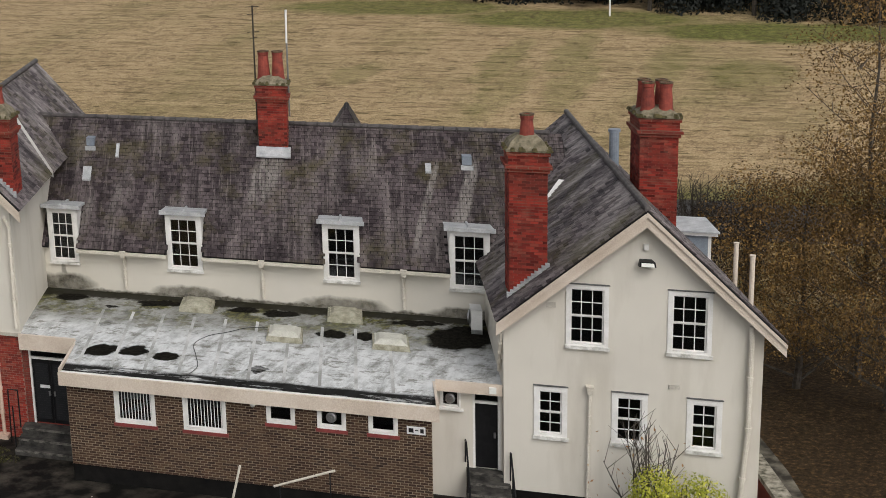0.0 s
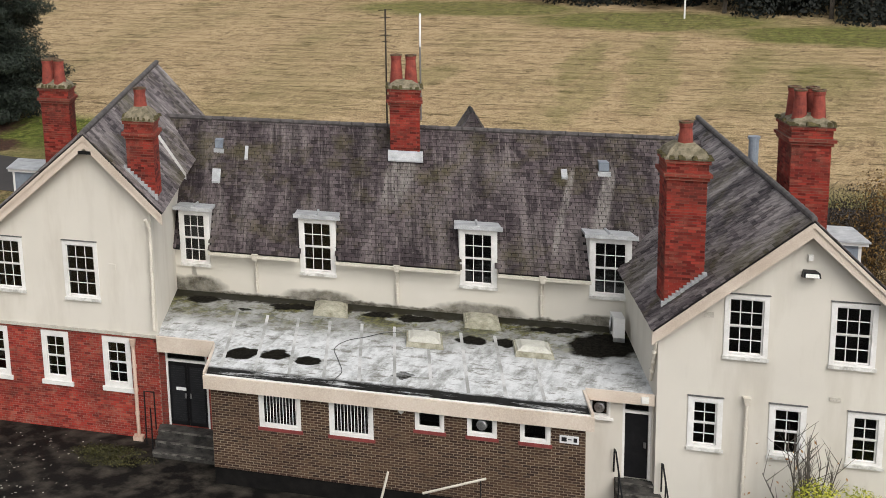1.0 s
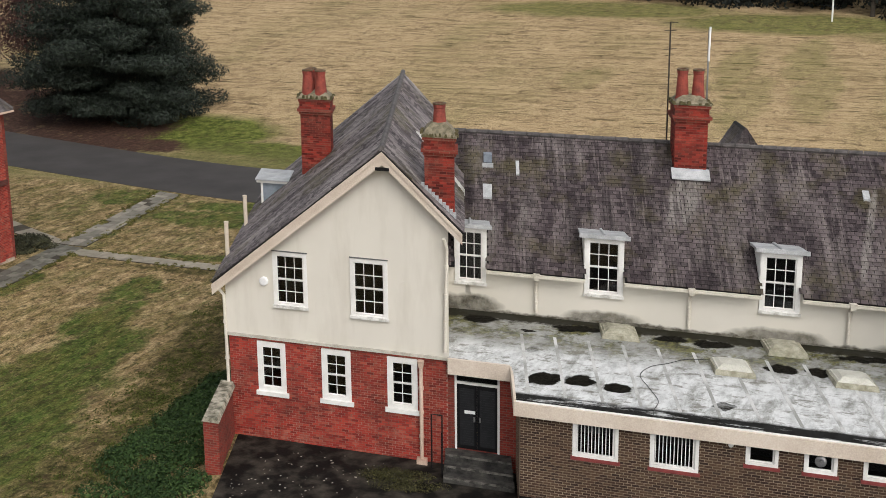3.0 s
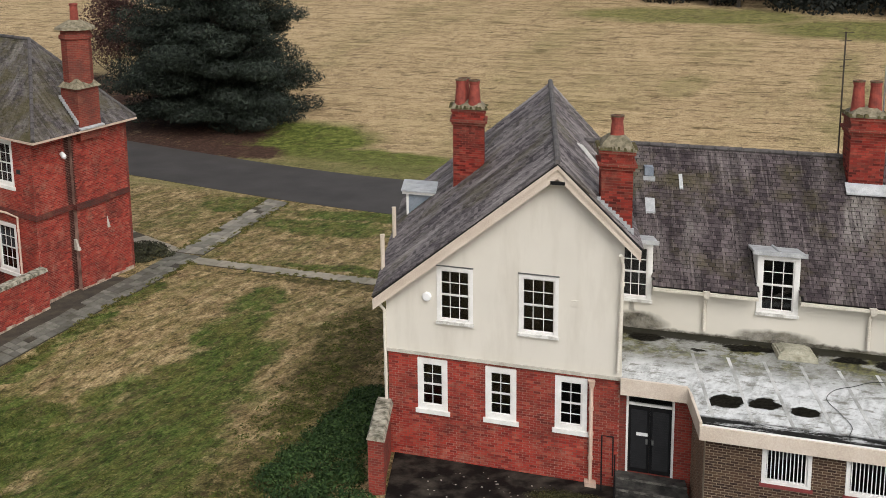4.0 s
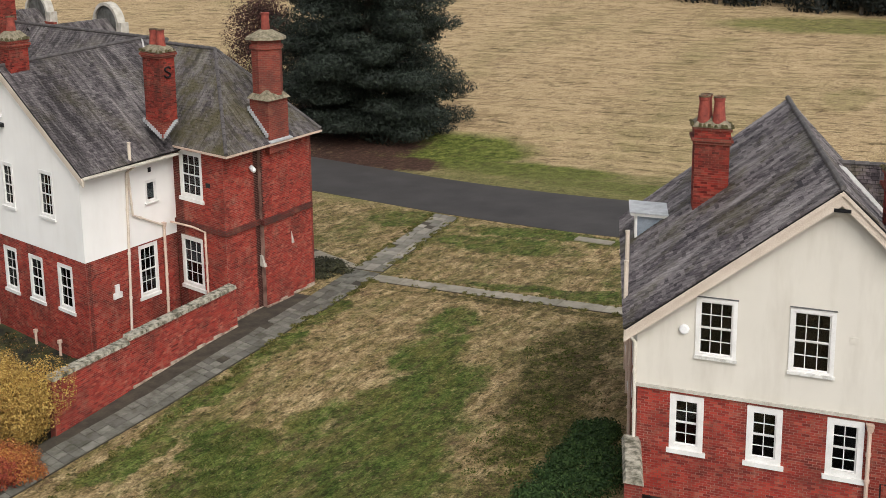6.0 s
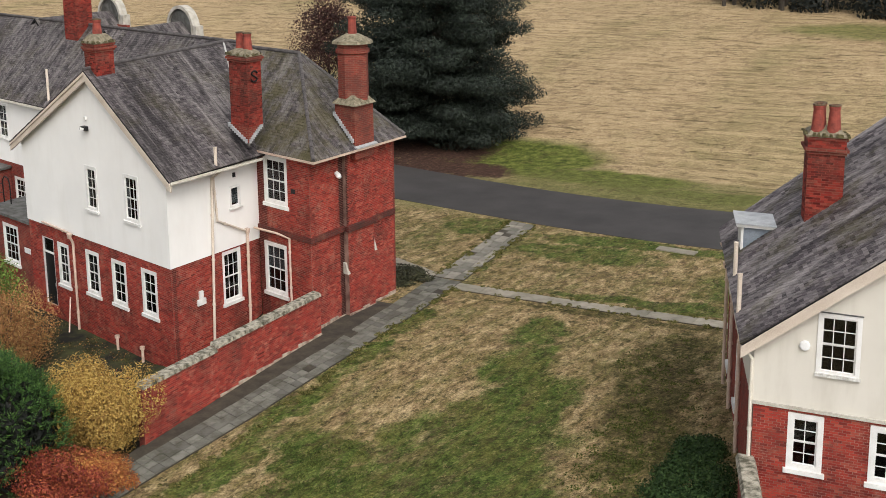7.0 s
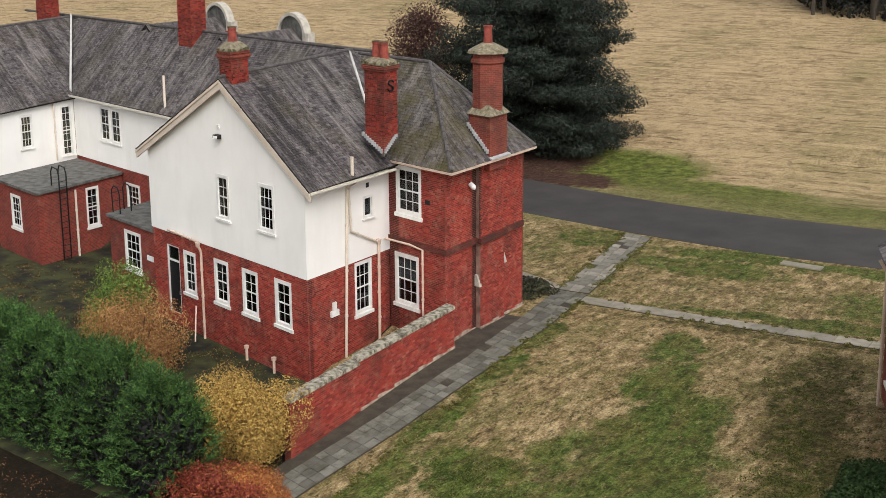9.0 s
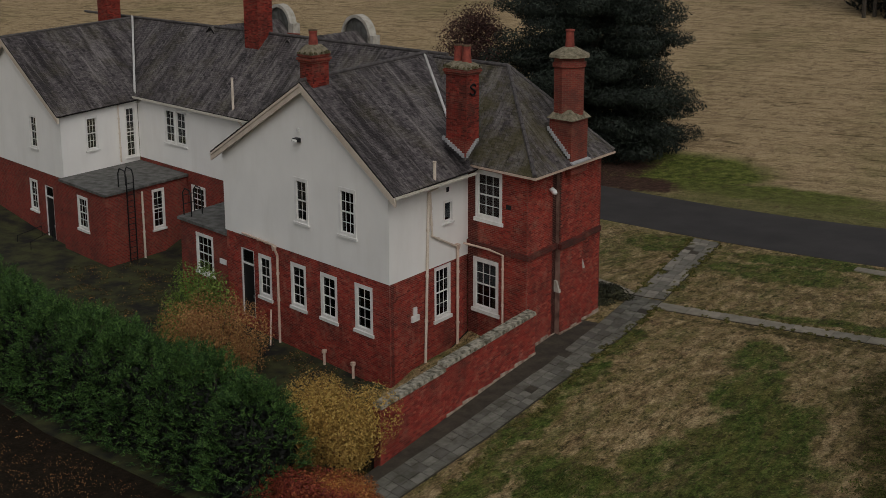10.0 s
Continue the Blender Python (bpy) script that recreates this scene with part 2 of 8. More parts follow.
M_slate = slate_material("slate_piece", object_random, washes=WASH)
M_slates_side = slate_material("slates_joined_flank", island_random, SLATE_FLANK, along=(0, 1), dark=0.75, wet=0.7, bleach=0.9)
M_slates_grey = slate_material("grey_slates_joined", island_random, SLATE_GREY, 0.3, along=(1, 0), dark=0.7, bleach=0.6)
M_slates_grey_side = slate_material("grey_slates_joined_flank", island_random, SLATE_GREY, 0.3, along=(0.365, 1), dark=0.85, bleach=0.7)
M_slates_moss = slate_material("mossy_slates_joined", island_random, SLATE_GREY, 0.7, along=(1, 0), dark=0.3, level=0.4)
M_slates_moss_side = slate_material("mossy_slates_joined_flank", island_random, SLATE_GREY, 0.6, along=(0.365, 1), dark=0.45, level=0.46, bleach=0.7)
M_deck = plain("black_underfelt", (0.006, 0.006, 0.006), (0.014, 0.013, 0.013), 3, 0.95)


def glass():
    m, n, l, b = material("window_glass", 0.05)
    nt = m.node_tree
    clear, gloss, mx = n.new("ShaderNodeBsdfTransparent"), n.new("ShaderNodeBsdfGlossy"), n.new("ShaderNodeMixShader")
    clear.inputs[0].default_value = (0.42, 0.44, 0.45, 1)
    gloss.inputs["Roughness"].default_value = 0.03
    mx.inputs[0].default_value = 0.05
    l.new(clear.outputs[0], mx.inputs[1])
    l.new(gloss.outputs[0], mx.inputs[2])
    l.new(mx.outputs[0], n["Material Output"].inputs[0])
    return m


M_glass = glass()


def ground_material():
    m, n, l, b = material("grass_and_straw", 0.95, 0, 0.1)
    nt = m.node_tree

    def axis_mask(axis, stops, wobble=6.0, scale=0.12, seed=0.0):
        """Bands across the plan along x or y, with ragged edges."""
        geo, sep, add, mul = n.new("ShaderNodeNewGeometry"), n.new("ShaderNodeSeparateXYZ"), n.new("ShaderNodeMath"), n.new("ShaderNodeMath")
        l.new(geo.outputs["Position"], sep.inputs[0])
        mul.operation = "MULTIPLY_ADD"
        l.new(noise_node(nt, scale, 6, 0.65, seed=seed), mul.inputs[0])
        mul.inputs[1].default_value, mul.inputs[2].default_value = wobble * 2, -wobble
        l.new(sep.outputs[axis], add.inputs[0])
        l.new(mul.outputs[0], add.inputs[1])
        rg = n.new("ShaderNodeMapRange")
        rg.inputs["From Min"].default_value, rg.inputs["From Max"].default_value = stops[0][0], stops[-1][0]
        l.new(add.outputs[0], rg.inputs["Value"])
        span = stops[-1][0] - stops[0][0]
        return ramp(nt, rg.outputs[0], [((p - stops[0][0]) / span, (v, v, v)) for p, v in stops])

    straw = ramp(nt, noise_node(nt, 1.3, 8, 0.8, seed=1), [(0.32, (0.2, 0.142, 0.08)), (0.48, (0.36, 0.262, 0.155)), (0.66, (0.48, 0.37, 0.23))])
    green = ramp(nt, noise_node(nt, 1.6, 8, 0.8, seed=8), [(0.32, (0.055, 0.065, 0.018)), (0.5, (0.12, 0.125, 0.04)), (0.68, (0.21, 0.2, 0.08))])
    patch = noise_node(nt, 0.07, 7, 0.65, stretch=(1, 0.5, 0), seed=5)
    col = mix(nt, ramp(nt, patch, [(0.5, (0, 0, 0)), (0.66, (0.5, 0.5, 0.5))]), straw, green)
    pale = noise_node(nt, 1.0, 5, 0.6, stretch=(0.12, 1.0, 0.0), seed=17)
    col = mix(nt, ramp(nt, pale, [(0.46, (0, 0, 0)), (0.62, (0.6, 0.6, 0.6))]), col, (0.47, 0.355, 0.214))
    swath = noise_node(nt, 1.0, 5, 0.72, stretch=(0.2, 0.95, 0.0), seed=13)
    col = mix(nt, ramp(nt, swath, [(0.55, (0, 0, 0)), (0.62, (0.5, 0.5, 0.5))]), col, (0.15, 0.105, 0.05))
    fine = noise_node(nt, 1.0, 6, 0.75, stretch=(0.3, 1.9, 0.0), seed=19)
    col = mix(nt, ramp(nt, fine, [(0.575, (0, 0, 0)), (0.615, (0.8, 0.8, 0.8))]), col, (0.075, 0.055, 0.024))
    thin = noise_node(nt, 1.0, 5, 0.7, stretch=(0.55, 3.4, 0.0), seed=23)
    col = mix(nt, ramp(nt, thin, [(0.585, (0, 0, 0)), (0.625, (0.75, 0.75, 0.75))]), col, (0.09, 0.065, 0.028))
    col = mix(nt, plan_mask(nt, [(-36.0, 51.5, 6.5, 4.5, 0.97), (-28.5, 47.5, 8.0, 2.6, 0.95), (-18.0, 44.8, 9.0, 1.6, 0.9), (22.0, 91.0, 14.0, 4.5, 0.8), (2.0, 96.0, 13.0, 5.0, 0.75), (-18.0, 101.0, 13.0, 4.5, 0.7), (1.8, 67.0, 1.8, 9.0, 0.3), (-0.8, 78.0, 1.8, 9.0, 0.36), (6.6, 70.0, 1.8, 9.0, 0.33), (4.6, 82.0, 1.8, 9.0, 0.38), (13.0, 78.0, 1.8, 9.0, 0.25), (-12.0, 72.0, 2.0, 4.0, 0.3), (20.0, 75.0, 4.0, 5.0, 0.4)], 1.6, 0.35), col, ramp(nt, noise_node(nt, 1.6, 8, 0.8, seed=63), [(0.36, (0.022, 0.035, 0.006)), (0.5, (0.085, 0.11, 0.02)), (0.64, (0.2, 0.21, 0.055))]))
    col = mix(nt, axis_mask(1, [(30, 0.0), (38, 0.85), (44, 0.85), (49, 0.0), (86, 0.0), (140, 0.0), (170, 0.5), (300, 0.8)], 6.0, 0.1, 3), col, green)
    # the lawn between the houses, mown in strips along y
    thatch = ramp(nt, noise_node(nt, 1.9, 8, 0.8, stretch=(1.2, 0.6, 0), seed=31), [(0.35, (0.075, 0.053, 0.026)), (0.48, (0.3, 0.212, 0.125)), (0.61, (0.54, 0.41, 0.265))])
    fresh = ramp(nt, noise_node(nt, 1.9, 8, 0.8, stretch=(1.2, 0.7, 0), seed=37), [(0.36, (0.014, 0.027, 0.006)), (0.48, (0.056, 0.09, 0.019)), (0.62, (0.155, 0.19, 0.055))])
    zones = [(-17.8, 14.6, 1.2, 2.4, 0.85), (-16.6, 10.6, 1.6, 2.8, 0.9), (-15.0, 7.0, 2.0, 3.0, 0.97), (-14.0, 3.4, 2.4, 3.0, 0.97), (-13.2, 0.0, 2.8, 3.0, 0.97), (-12.4, -4.0, 3.4, 4.0, 0.95), (-17.2, 3.2, 1.5, 2.4, 0.75), (-16.6, -0.8, 2.2, 2.0, 0.85), (-20.6, 1.0, 1.3, 1.4, 0.9), (-19.6, 0.3, 1.9, 1.7, 0.95), (-18.0, -2.4, 2.2, 2.2, 0.95), (-16.0, -7.0, 6.0, 3.0, 0.8),
             (-23.7, 13.5, 0.8, 3.0, 0.85), (-23.2, 8.5, 0.8, 3.0, 0.85), (-22.7, 3.5, 0.8, 3.0, 0.85), (-22.4, -1.5, 0.8, 3.0, 0.85), (-25.6, 25.5, 1.0, 6.0, 0.5), (-21.5, 28.0, 4.5, 1.8, 0.75), (-14.0, 20.8, 7.0, 0.9, 0.75), (-18.0, 31.0, 8.0, 1.3, 0.85), (-12.0, 25.0, 2.5, 3.0, 0.6), (-29.0, 31.5, 3.0, 2.0, 0.75), (-30.5, 27.0, 1.5, 3.0, 0.4)]
    def ragged(mask, seed):
        """The same shape with a crumbled edge: tufts on both sides of it."""
        add = n.new("ShaderNodeMath")
        add.operation = "MULTIPLY_ADD"
        l.new(noise_node(nt, 1.15, 9, 0.82, stretch=(1.2, 0.6, 0), seed=seed), add.inputs[0])
        add.inputs[1].default_value = 3.4
        l.new(mask, add.inputs[2])
        return tight(add.outputs[0])

    def tight(v):
        rg = n.new("ShaderNodeMapRange")
        rg.inputs["From Min"].default_value, rg.inputs["From Max"].default_value = 1.8, 2.5
        l.new(v, rg.inputs["Value"])
        return rg.outputs[0]

    lawn = mix(nt, ragged(plan_mask(nt, zones, 1.5, 0.55), 83), thatch, fresh)
    lawn = mix(nt, ramp(nt, noise_node(nt, 0.5, 8, 0.74, stretch=(1.8, 0.5, 0), seed=44), [(0.52, (0, 0, 0)), (0.63, (0.6, 0.6, 0.6))]), lawn, fresh)
    lawn = mix(nt, ramp(nt, noise_node(nt, 0.75, 8, 0.74, stretch=(1.7, 0.6, 0), seed=45), [(0.58, (0, 0, 0)), (0.67, (0.5, 0.5, 0.5))]), lawn, thatch)
    lawn = mix(nt, ramp(nt, noise_node(nt, 0.8, 8, 0.76, stretch=(2.0, 0.45, 0), seed=46), [(0.45, (0, 0, 0)), (0.6, (0.6, 0.6, 0.6))]), lawn, ramp(nt, noise_node(nt, 2.4, 8, 0.8, seed=50), [(0.35, (0.045, 0.045, 0.012)), (0.52, (0.14, 0.125, 0.038)), (0.66, (0.29, 0.24, 0.1))]))
    bare = plan_mask(nt, [(-11.6, 13.0, 1.8, 4.5, 0.7), (-10.4, 8.0, 1.5, 3.5, 0.8), (-9.0, 4.0, 1.6, 3.0, 0.8), (-8.0, -2.0, 1.6, 4.5, 0.7), (-19.0, 24.5, 9.0, 0.5, 0.35), (-15.0, 18.2, 8.0, 0.45, 0.7)], 1.0, 0.8)
    lawn = mix(nt, ragged(bare, 87), lawn, ramp(nt, noise_node(nt, 2.6, 8, 0.8, seed=49), [(0.36, (0.022, 0.023, 0.008)), (0.5, (0.085, 0.075, 0.029)), (0.64, (0.21, 0.16, 0.08))]))
    lawn = mix(nt, ramp(nt, noise_node(nt, 2.3, 8, 0.8, stretch=(1.3, 0.7, 0), seed=47), [(0.53, (0, 0, 0)), (0.6, (0.8, 0.8, 0.8))]), lawn, (0.03, 0.033, 0.01))
    lawn = mix(nt, ramp(nt, noise_node(nt, 3.0, 8, 0.8, stretch=(1.3, 0.7, 0), seed=48), [(0.57, (0, 0, 0)), (0.64, (0.55, 0.55, 0.55))]), lawn, (0.4, 0.31, 0.17))
    lawn = mix(nt, 1.0, lawn, (0.85, 0.84, 0.73), "MULTIPLY")
    col = mix(nt, 1.0, col, (0.96, 0.95, 0.9), "MULTIPLY")
    col = mix(nt, axis_mask(1, [(10, 1.0), (33.5, 1.0), (35, 0.0), (60, 0.0)], 0.4, 0.3, 7), col, lawn)
    tuft = noise_node(nt, 11.0, 6, 0.8, stretch=(1.0, 0.7, 0), seed=97)
    col = mix(nt, 0.75, col, ramp(nt, tuft, [(0.36, (0.12,) * 3), (0.5, (0.5,) * 3), (0.64, (0.86,) * 3)]), "OVERLAY")
    needles = ramp(nt, noise_node(nt, 4.0, 7, 0.8, seed=73), [(0.36, (0.022, 0.012, 0.009)), (0.55, (0.07, 0.038, 0.028)), (0.7, (0.15, 0.085, 0.055))])
    col = mix(nt, ragged(plan_mask(nt, [(-44.5, 51.0, 6.5, 6.0, 0.97), (-39.0, 46.3, 5.0, 2.6, 0.97), (-54.0, 53.5, 10.0, 8.0, 0.97), (-66.0, 58.0, 10.0, 8.0, 0.97)], 0.8, 0.5), 89), col, needles)
    # fallen leaves under the birches
    litter = ramp(nt, noise_node(nt, 6.0, 7, 0.8, seed=53), [(0.36, (0.014, 0.01, 0.007)), (0.52, (0.045, 0.029, 0.016)), (0.66, (0.15, 0.088, 0.038))])
    east = axis_mask(0, [(18, 0.0), (23.5, 0.0), (25.5, 0.95), (60, 0.95)], 1.2, 0.3, 57)
    near = axis_mask(1, [(-60, 1.0), (17, 1.0), (23, 0.1), (60, 0.0)], 3.0, 0.2, 59)
    both = n.new("ShaderNodeMath")
    both.operation = "MULTIPLY"
    l.new(east, both.inputs[0])
    l.new(near, both.inputs[1])
    col = mix(nt, both.outputs[0], col, litter)
    # leafy soil by the hedge, its colour blackened for the hedge's shade
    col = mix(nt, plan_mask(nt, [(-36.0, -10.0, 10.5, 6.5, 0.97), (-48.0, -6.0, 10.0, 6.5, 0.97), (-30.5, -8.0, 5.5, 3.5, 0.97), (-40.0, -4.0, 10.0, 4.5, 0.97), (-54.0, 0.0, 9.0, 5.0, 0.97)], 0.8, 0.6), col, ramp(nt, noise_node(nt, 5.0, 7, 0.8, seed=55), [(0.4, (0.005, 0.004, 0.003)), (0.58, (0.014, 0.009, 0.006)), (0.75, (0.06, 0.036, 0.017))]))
    l.new(col, b.inputs["Base Color"])
    bump(nt, b, noise_node(nt, 7, 6, 0.75), 0.9, 0.06)
    return m


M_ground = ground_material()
M_asphalt = plain("dark_asphalt", (0.03, 0.027, 0.026), (0.052, 0.047, 0.045), 0.35, 0.9, fine=60)
M_yard = plain("wet_mossy_asphalt", (0.006, 0.0055, 0.005), (0.06, 0.052, 0.042), 1.3, 0.7, fine=18, bumps=0.5, span=(0.44, 0.72), spec=0.1)


def flat_roof_material():
    m, n, l, b = material("stained_felt", 0.85, 0, 0.04)
    nt = m.node_tree
    geo, sep = n.new("ShaderNodeNewGeometry"), n.new("ShaderNodeSeparateXYZ")
    l.new(geo.outputs["Position"], sep.inputs[0])

    def along_y(stops, wobble, seed, scale=0.7, stretch=None):
        mul, add, rg = n.new("ShaderNodeMath"), n.new("ShaderNodeMath"), n.new("ShaderNodeMapRange")
        mul.operation = "MULTIPLY_ADD"
        l.new(noise_node(nt, scale, 6, 0.7, stretch=stretch, seed=seed), mul.inputs[0])
        mul.inputs[1].default_value, mul.inputs[2].default_value = wobble * 2, -wobble
        l.new(sep.outputs[1], add.inputs[0])
        l.new(mul.outputs[0], add.inputs[1])
        rg.inputs["From Min"].default_value, rg.inputs["From Max"].default_value = -3.0, 4.2
        l.new(add.outputs[0], rg.inputs["Value"])
        return ramp(nt, rg.outputs[0], [((p + 3) / 7.2, (v, v, v)) for p, v in stops])

    # every sheet of felt has weathered to its own tone
    dot, fl, white = n.new("ShaderNodeVectorMath"), n.new("ShaderNodeMath"), n.new("ShaderNodeTexWhiteNoise")
    dot.operation, dot.inputs[1].default_value = "DOT_PRODUCT", (1 / 1.05, 0.37 / 1.05, 0)
    l.new(geo.outputs["Position"], dot.inputs[0])
    fl.operation, white.noise_dimensions = "FLOOR", "1D"
    l.new(dot.outputs["Value"], fl.inputs[0])
    l.new(fl.outputs[0], white.inputs["W"])
    sheet = ramp(nt, white.outputs["Value"], [(0.0, (0.2, 0.2, 0.185)), (0.5, (0.26, 0.26, 0.245)), (1.0, (0.33, 0.335, 0.325))])
    worn = ramp(nt, noise_node(nt, 2.6, 9, 0.8, stretch=(1.0, 0.6, 1), seed=3), [(0.34, (0.11, 0.108, 0.09)), (0.5, (0.24, 0.24, 0.225)), (0.66, (0.38, 0.385, 0.375))])
    col = mix(nt, 0.65, sheet, worn)
    pond = n.new("ShaderNodeMath")
    pond.operation = "MULTIPLY"
    l.new(along_y([(-3, 0.5), (-1.9, 1.0), (0.7, 0.95), (1.9, 0.25), (4.2, 0.0)], 1.1, 6), pond.inputs[0])
    l.new(ramp(nt, noise_node(nt, 1.1, 9, 0.76, stretch=(1.2, 0.45, 1), seed=29), [(0.38, (0.1,) * 3), (0.5, (0.95,) * 3)]), pond.inputs[1])
    col = mix(nt, pond.outputs[0], col, ramp(nt, noise_node(nt, 3.5, 8, 0.78, stretch=(1, 0.5, 1), seed=35), [(0.36, (0.42, 0.43, 0.43)), (0.56, (0.66, 0.67, 0.67))]))
    crust = noise_node(nt, 2.6, 9, 0.78, stretch=(0.55, 1.3, 1), seed=71)
    col = mix(nt, ramp(nt, crust, [(0.53, (0, 0, 0)), (0.6, (0.7,) * 3)]), col, (0.13, 0.122, 0.095))
    moss = ramp(nt, noise_node(nt, 3.3, 7, 0.7, seed=12), [(0.42, (0.035, 0.033, 0.014)), (0.6, (0.14, 0.135, 0.04))])
    green = n.new("ShaderNodeMath")
    green.operation = "MULTIPLY"
    l.new(along_y([(-3, 0.0), (1.2, 0.0), (2.2, 0.7), (3.2, 0.95), (4.2, 0.95)], 1.3, 15, 0.9), green.inputs[0])
    l.new(ramp(nt, noise_node(nt, 0.8, 7, 0.75, seed=41), [(0.46, (0.15,) * 3), (0.54, (1, 1, 1))]), green.inputs[1])
    col = mix(nt, green.outputs[0], col, moss)
    gutter = along_y([(-3, 0.0), (-2.55, 0.0), (-2.5, 0.97), (-2.0, 0.97), (-1.85, 0.0), (4.2, 0.0)], 0.2, 27, 0.9, (0.7, 1.5, 1))
    broken = n.new("ShaderNodeMath")
    broken.operation = "MULTIPLY"
    l.new(gutter, broken.inputs[0])
    l.new(ramp(nt, noise_node(nt, 1.0, 8, 0.78, stretch=(0.45, 3.0, 1), seed=91), [(0.4, (0.1,) * 3), (0.47, (1, 1, 1))]), broken.inputs[1])
    col = mix(nt, broken.outputs[0], col, (0.004, 0.0037, 0.003))
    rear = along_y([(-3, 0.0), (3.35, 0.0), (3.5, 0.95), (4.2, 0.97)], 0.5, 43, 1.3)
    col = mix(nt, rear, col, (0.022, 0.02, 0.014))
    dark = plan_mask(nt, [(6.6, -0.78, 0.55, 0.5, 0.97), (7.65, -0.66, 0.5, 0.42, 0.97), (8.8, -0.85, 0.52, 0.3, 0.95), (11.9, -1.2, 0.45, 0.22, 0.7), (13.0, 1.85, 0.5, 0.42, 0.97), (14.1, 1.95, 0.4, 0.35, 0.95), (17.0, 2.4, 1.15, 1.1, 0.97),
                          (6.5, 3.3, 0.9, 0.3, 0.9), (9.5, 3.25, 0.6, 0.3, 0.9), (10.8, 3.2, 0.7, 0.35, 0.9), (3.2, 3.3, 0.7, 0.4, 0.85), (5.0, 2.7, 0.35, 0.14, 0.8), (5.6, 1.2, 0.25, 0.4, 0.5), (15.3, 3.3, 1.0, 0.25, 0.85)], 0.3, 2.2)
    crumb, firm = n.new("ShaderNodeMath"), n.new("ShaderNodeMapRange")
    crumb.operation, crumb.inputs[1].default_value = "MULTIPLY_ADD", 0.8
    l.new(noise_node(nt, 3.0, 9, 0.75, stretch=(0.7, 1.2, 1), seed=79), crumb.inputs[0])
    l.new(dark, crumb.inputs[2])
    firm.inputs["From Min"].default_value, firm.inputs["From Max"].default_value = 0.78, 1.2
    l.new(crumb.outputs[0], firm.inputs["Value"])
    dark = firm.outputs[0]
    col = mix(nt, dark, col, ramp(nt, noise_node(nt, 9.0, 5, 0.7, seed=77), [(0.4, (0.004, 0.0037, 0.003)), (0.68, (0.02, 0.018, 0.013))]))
    l.new(col, b.inputs["Base Color"])
    bump(nt, b, noise_node(nt, 6, 5), 0.25, 0.02)
    return m


M_seam = plain("pale_felt_seam", (0.28, 0.28, 0.265), (0.54, 0.54, 0.53), 0.9, 0.7, span=(0.4, 0.62))
M_flatroof = flat_roof_material()


def leaf_material(name, tones, rough=0.7, shine=0.3):
    m, n, l, b = material(name, rough, 0, shine)
    nt = m.node_tree
    col = ramp(nt, island_random(nt), [(i / (len(tones) - 1), t) for i, t in enumerate(tones)])
    col = mix(nt, ramp(nt, noise_node(nt, 0.6, 4), [(0.3, (0, 0, 0)), (0.7, (0.45, 0.45, 0.45))]), col, tuple(c * 0.45 for c in tones[0]))
    l.new(col, b.inputs["Base Color"])
    return m


L_pine = leaf_material("pine_needles", [(0.004, 0.007, 0.005), (0.012, 0.019, 0.012), (0.045, 0.06, 0.042)])
L_hedge = leaf_material("conifer_hedge_leaf", [(0.008, 0.028, 0.006), (0.034, 0.09, 0.018), (0.13, 0.24, 0.05)])
# near-black leaves that stand for the shade deep inside the conifers
L_shade_core = leaf_material("shade_dark_inner_leaf", [(0.002, 0.003, 0.0015), (0.004, 0.006, 0.003), (0.007, 0.009, 0.004)])
L_gold = leaf_material("golden_leaf", [(0.22, 0.11, 0.025), (0.45, 0.28, 0.065), (0.6, 0.43, 0.13)])
L_rust = leaf_material("rust_leaf", [(0.2, 0.085, 0.03), (0.36, 0.17, 0.06), (0.5, 0.31, 0.12)])
L_moss = leaf_material("dull_moss_leaf", [(0.02, 0.02, 0.006), (0.05, 0.047, 0.014), (0.11, 0.1, 0.03)])
L_red = leaf_material("red_leaf", [(0.1, 0.014, 0.012), (0.26, 0.04, 0.022), (0.4, 0.12, 0.04)])
L_green = leaf_material("bright_green_leaf", [(0.05, 0.1, 0.015), (0.13, 0.21, 0.03), (0.24, 0.32, 0.07)])
L_red2 = leaf_material("orange_red_leaf", [(0.2, 0.05, 0.02), (0.4, 0.13, 0.035), (0.5, 0.26, 0.07)])
L_lime = leaf_material("yellow_green_leaf", [(0.18, 0.21, 0.02), (0.4, 0.42, 0.045), (0.6, 0.56, 0.09)])
L_ivy = leaf_material("ivy_leaf", [(0.012, 0.028, 0.008), (0.03, 0.062, 0.017), (0.075, 0.12, 0.035)], 0.7, 0.15)
L_weed = leaf_material("ground_cover_leaf", [(0.035, 0.045, 0.011), (0.08, 0.1, 0.023), (0.16, 0.17, 0.05)], 0.9, 0.08)
L_birch = leaf_material("birch_leaf", [(0.07, 0.04, 0.013), (0.18, 0.103, 0.032), (0.34, 0.205, 0.06)])
L_purple = leaf_material("copper_leaf", [(0.03, 0.011, 0.01), (0.06, 0.023, 0.02), (0.12, 0.05, 0.04)])
L_thicket = leaf_material("dark_brown_twig_leaf", [(0.018, 0.013, 0.01), (0.035, 0.025, 0.018), (0.06, 0.042, 0.028)])
L_thicket2 = leaf_material("dark_straggly_leaf", [(0.014, 0.016, 0.007), (0.03, 0.032, 0.014), (0.07, 0.066, 0.03)])
L_tuft = leaf_material("grass_tuft", [(0.05, 0.056, 0.014), (0.12, 0.12, 0.034), (0.28, 0.23, 0.09)], 0.9, 0.08)
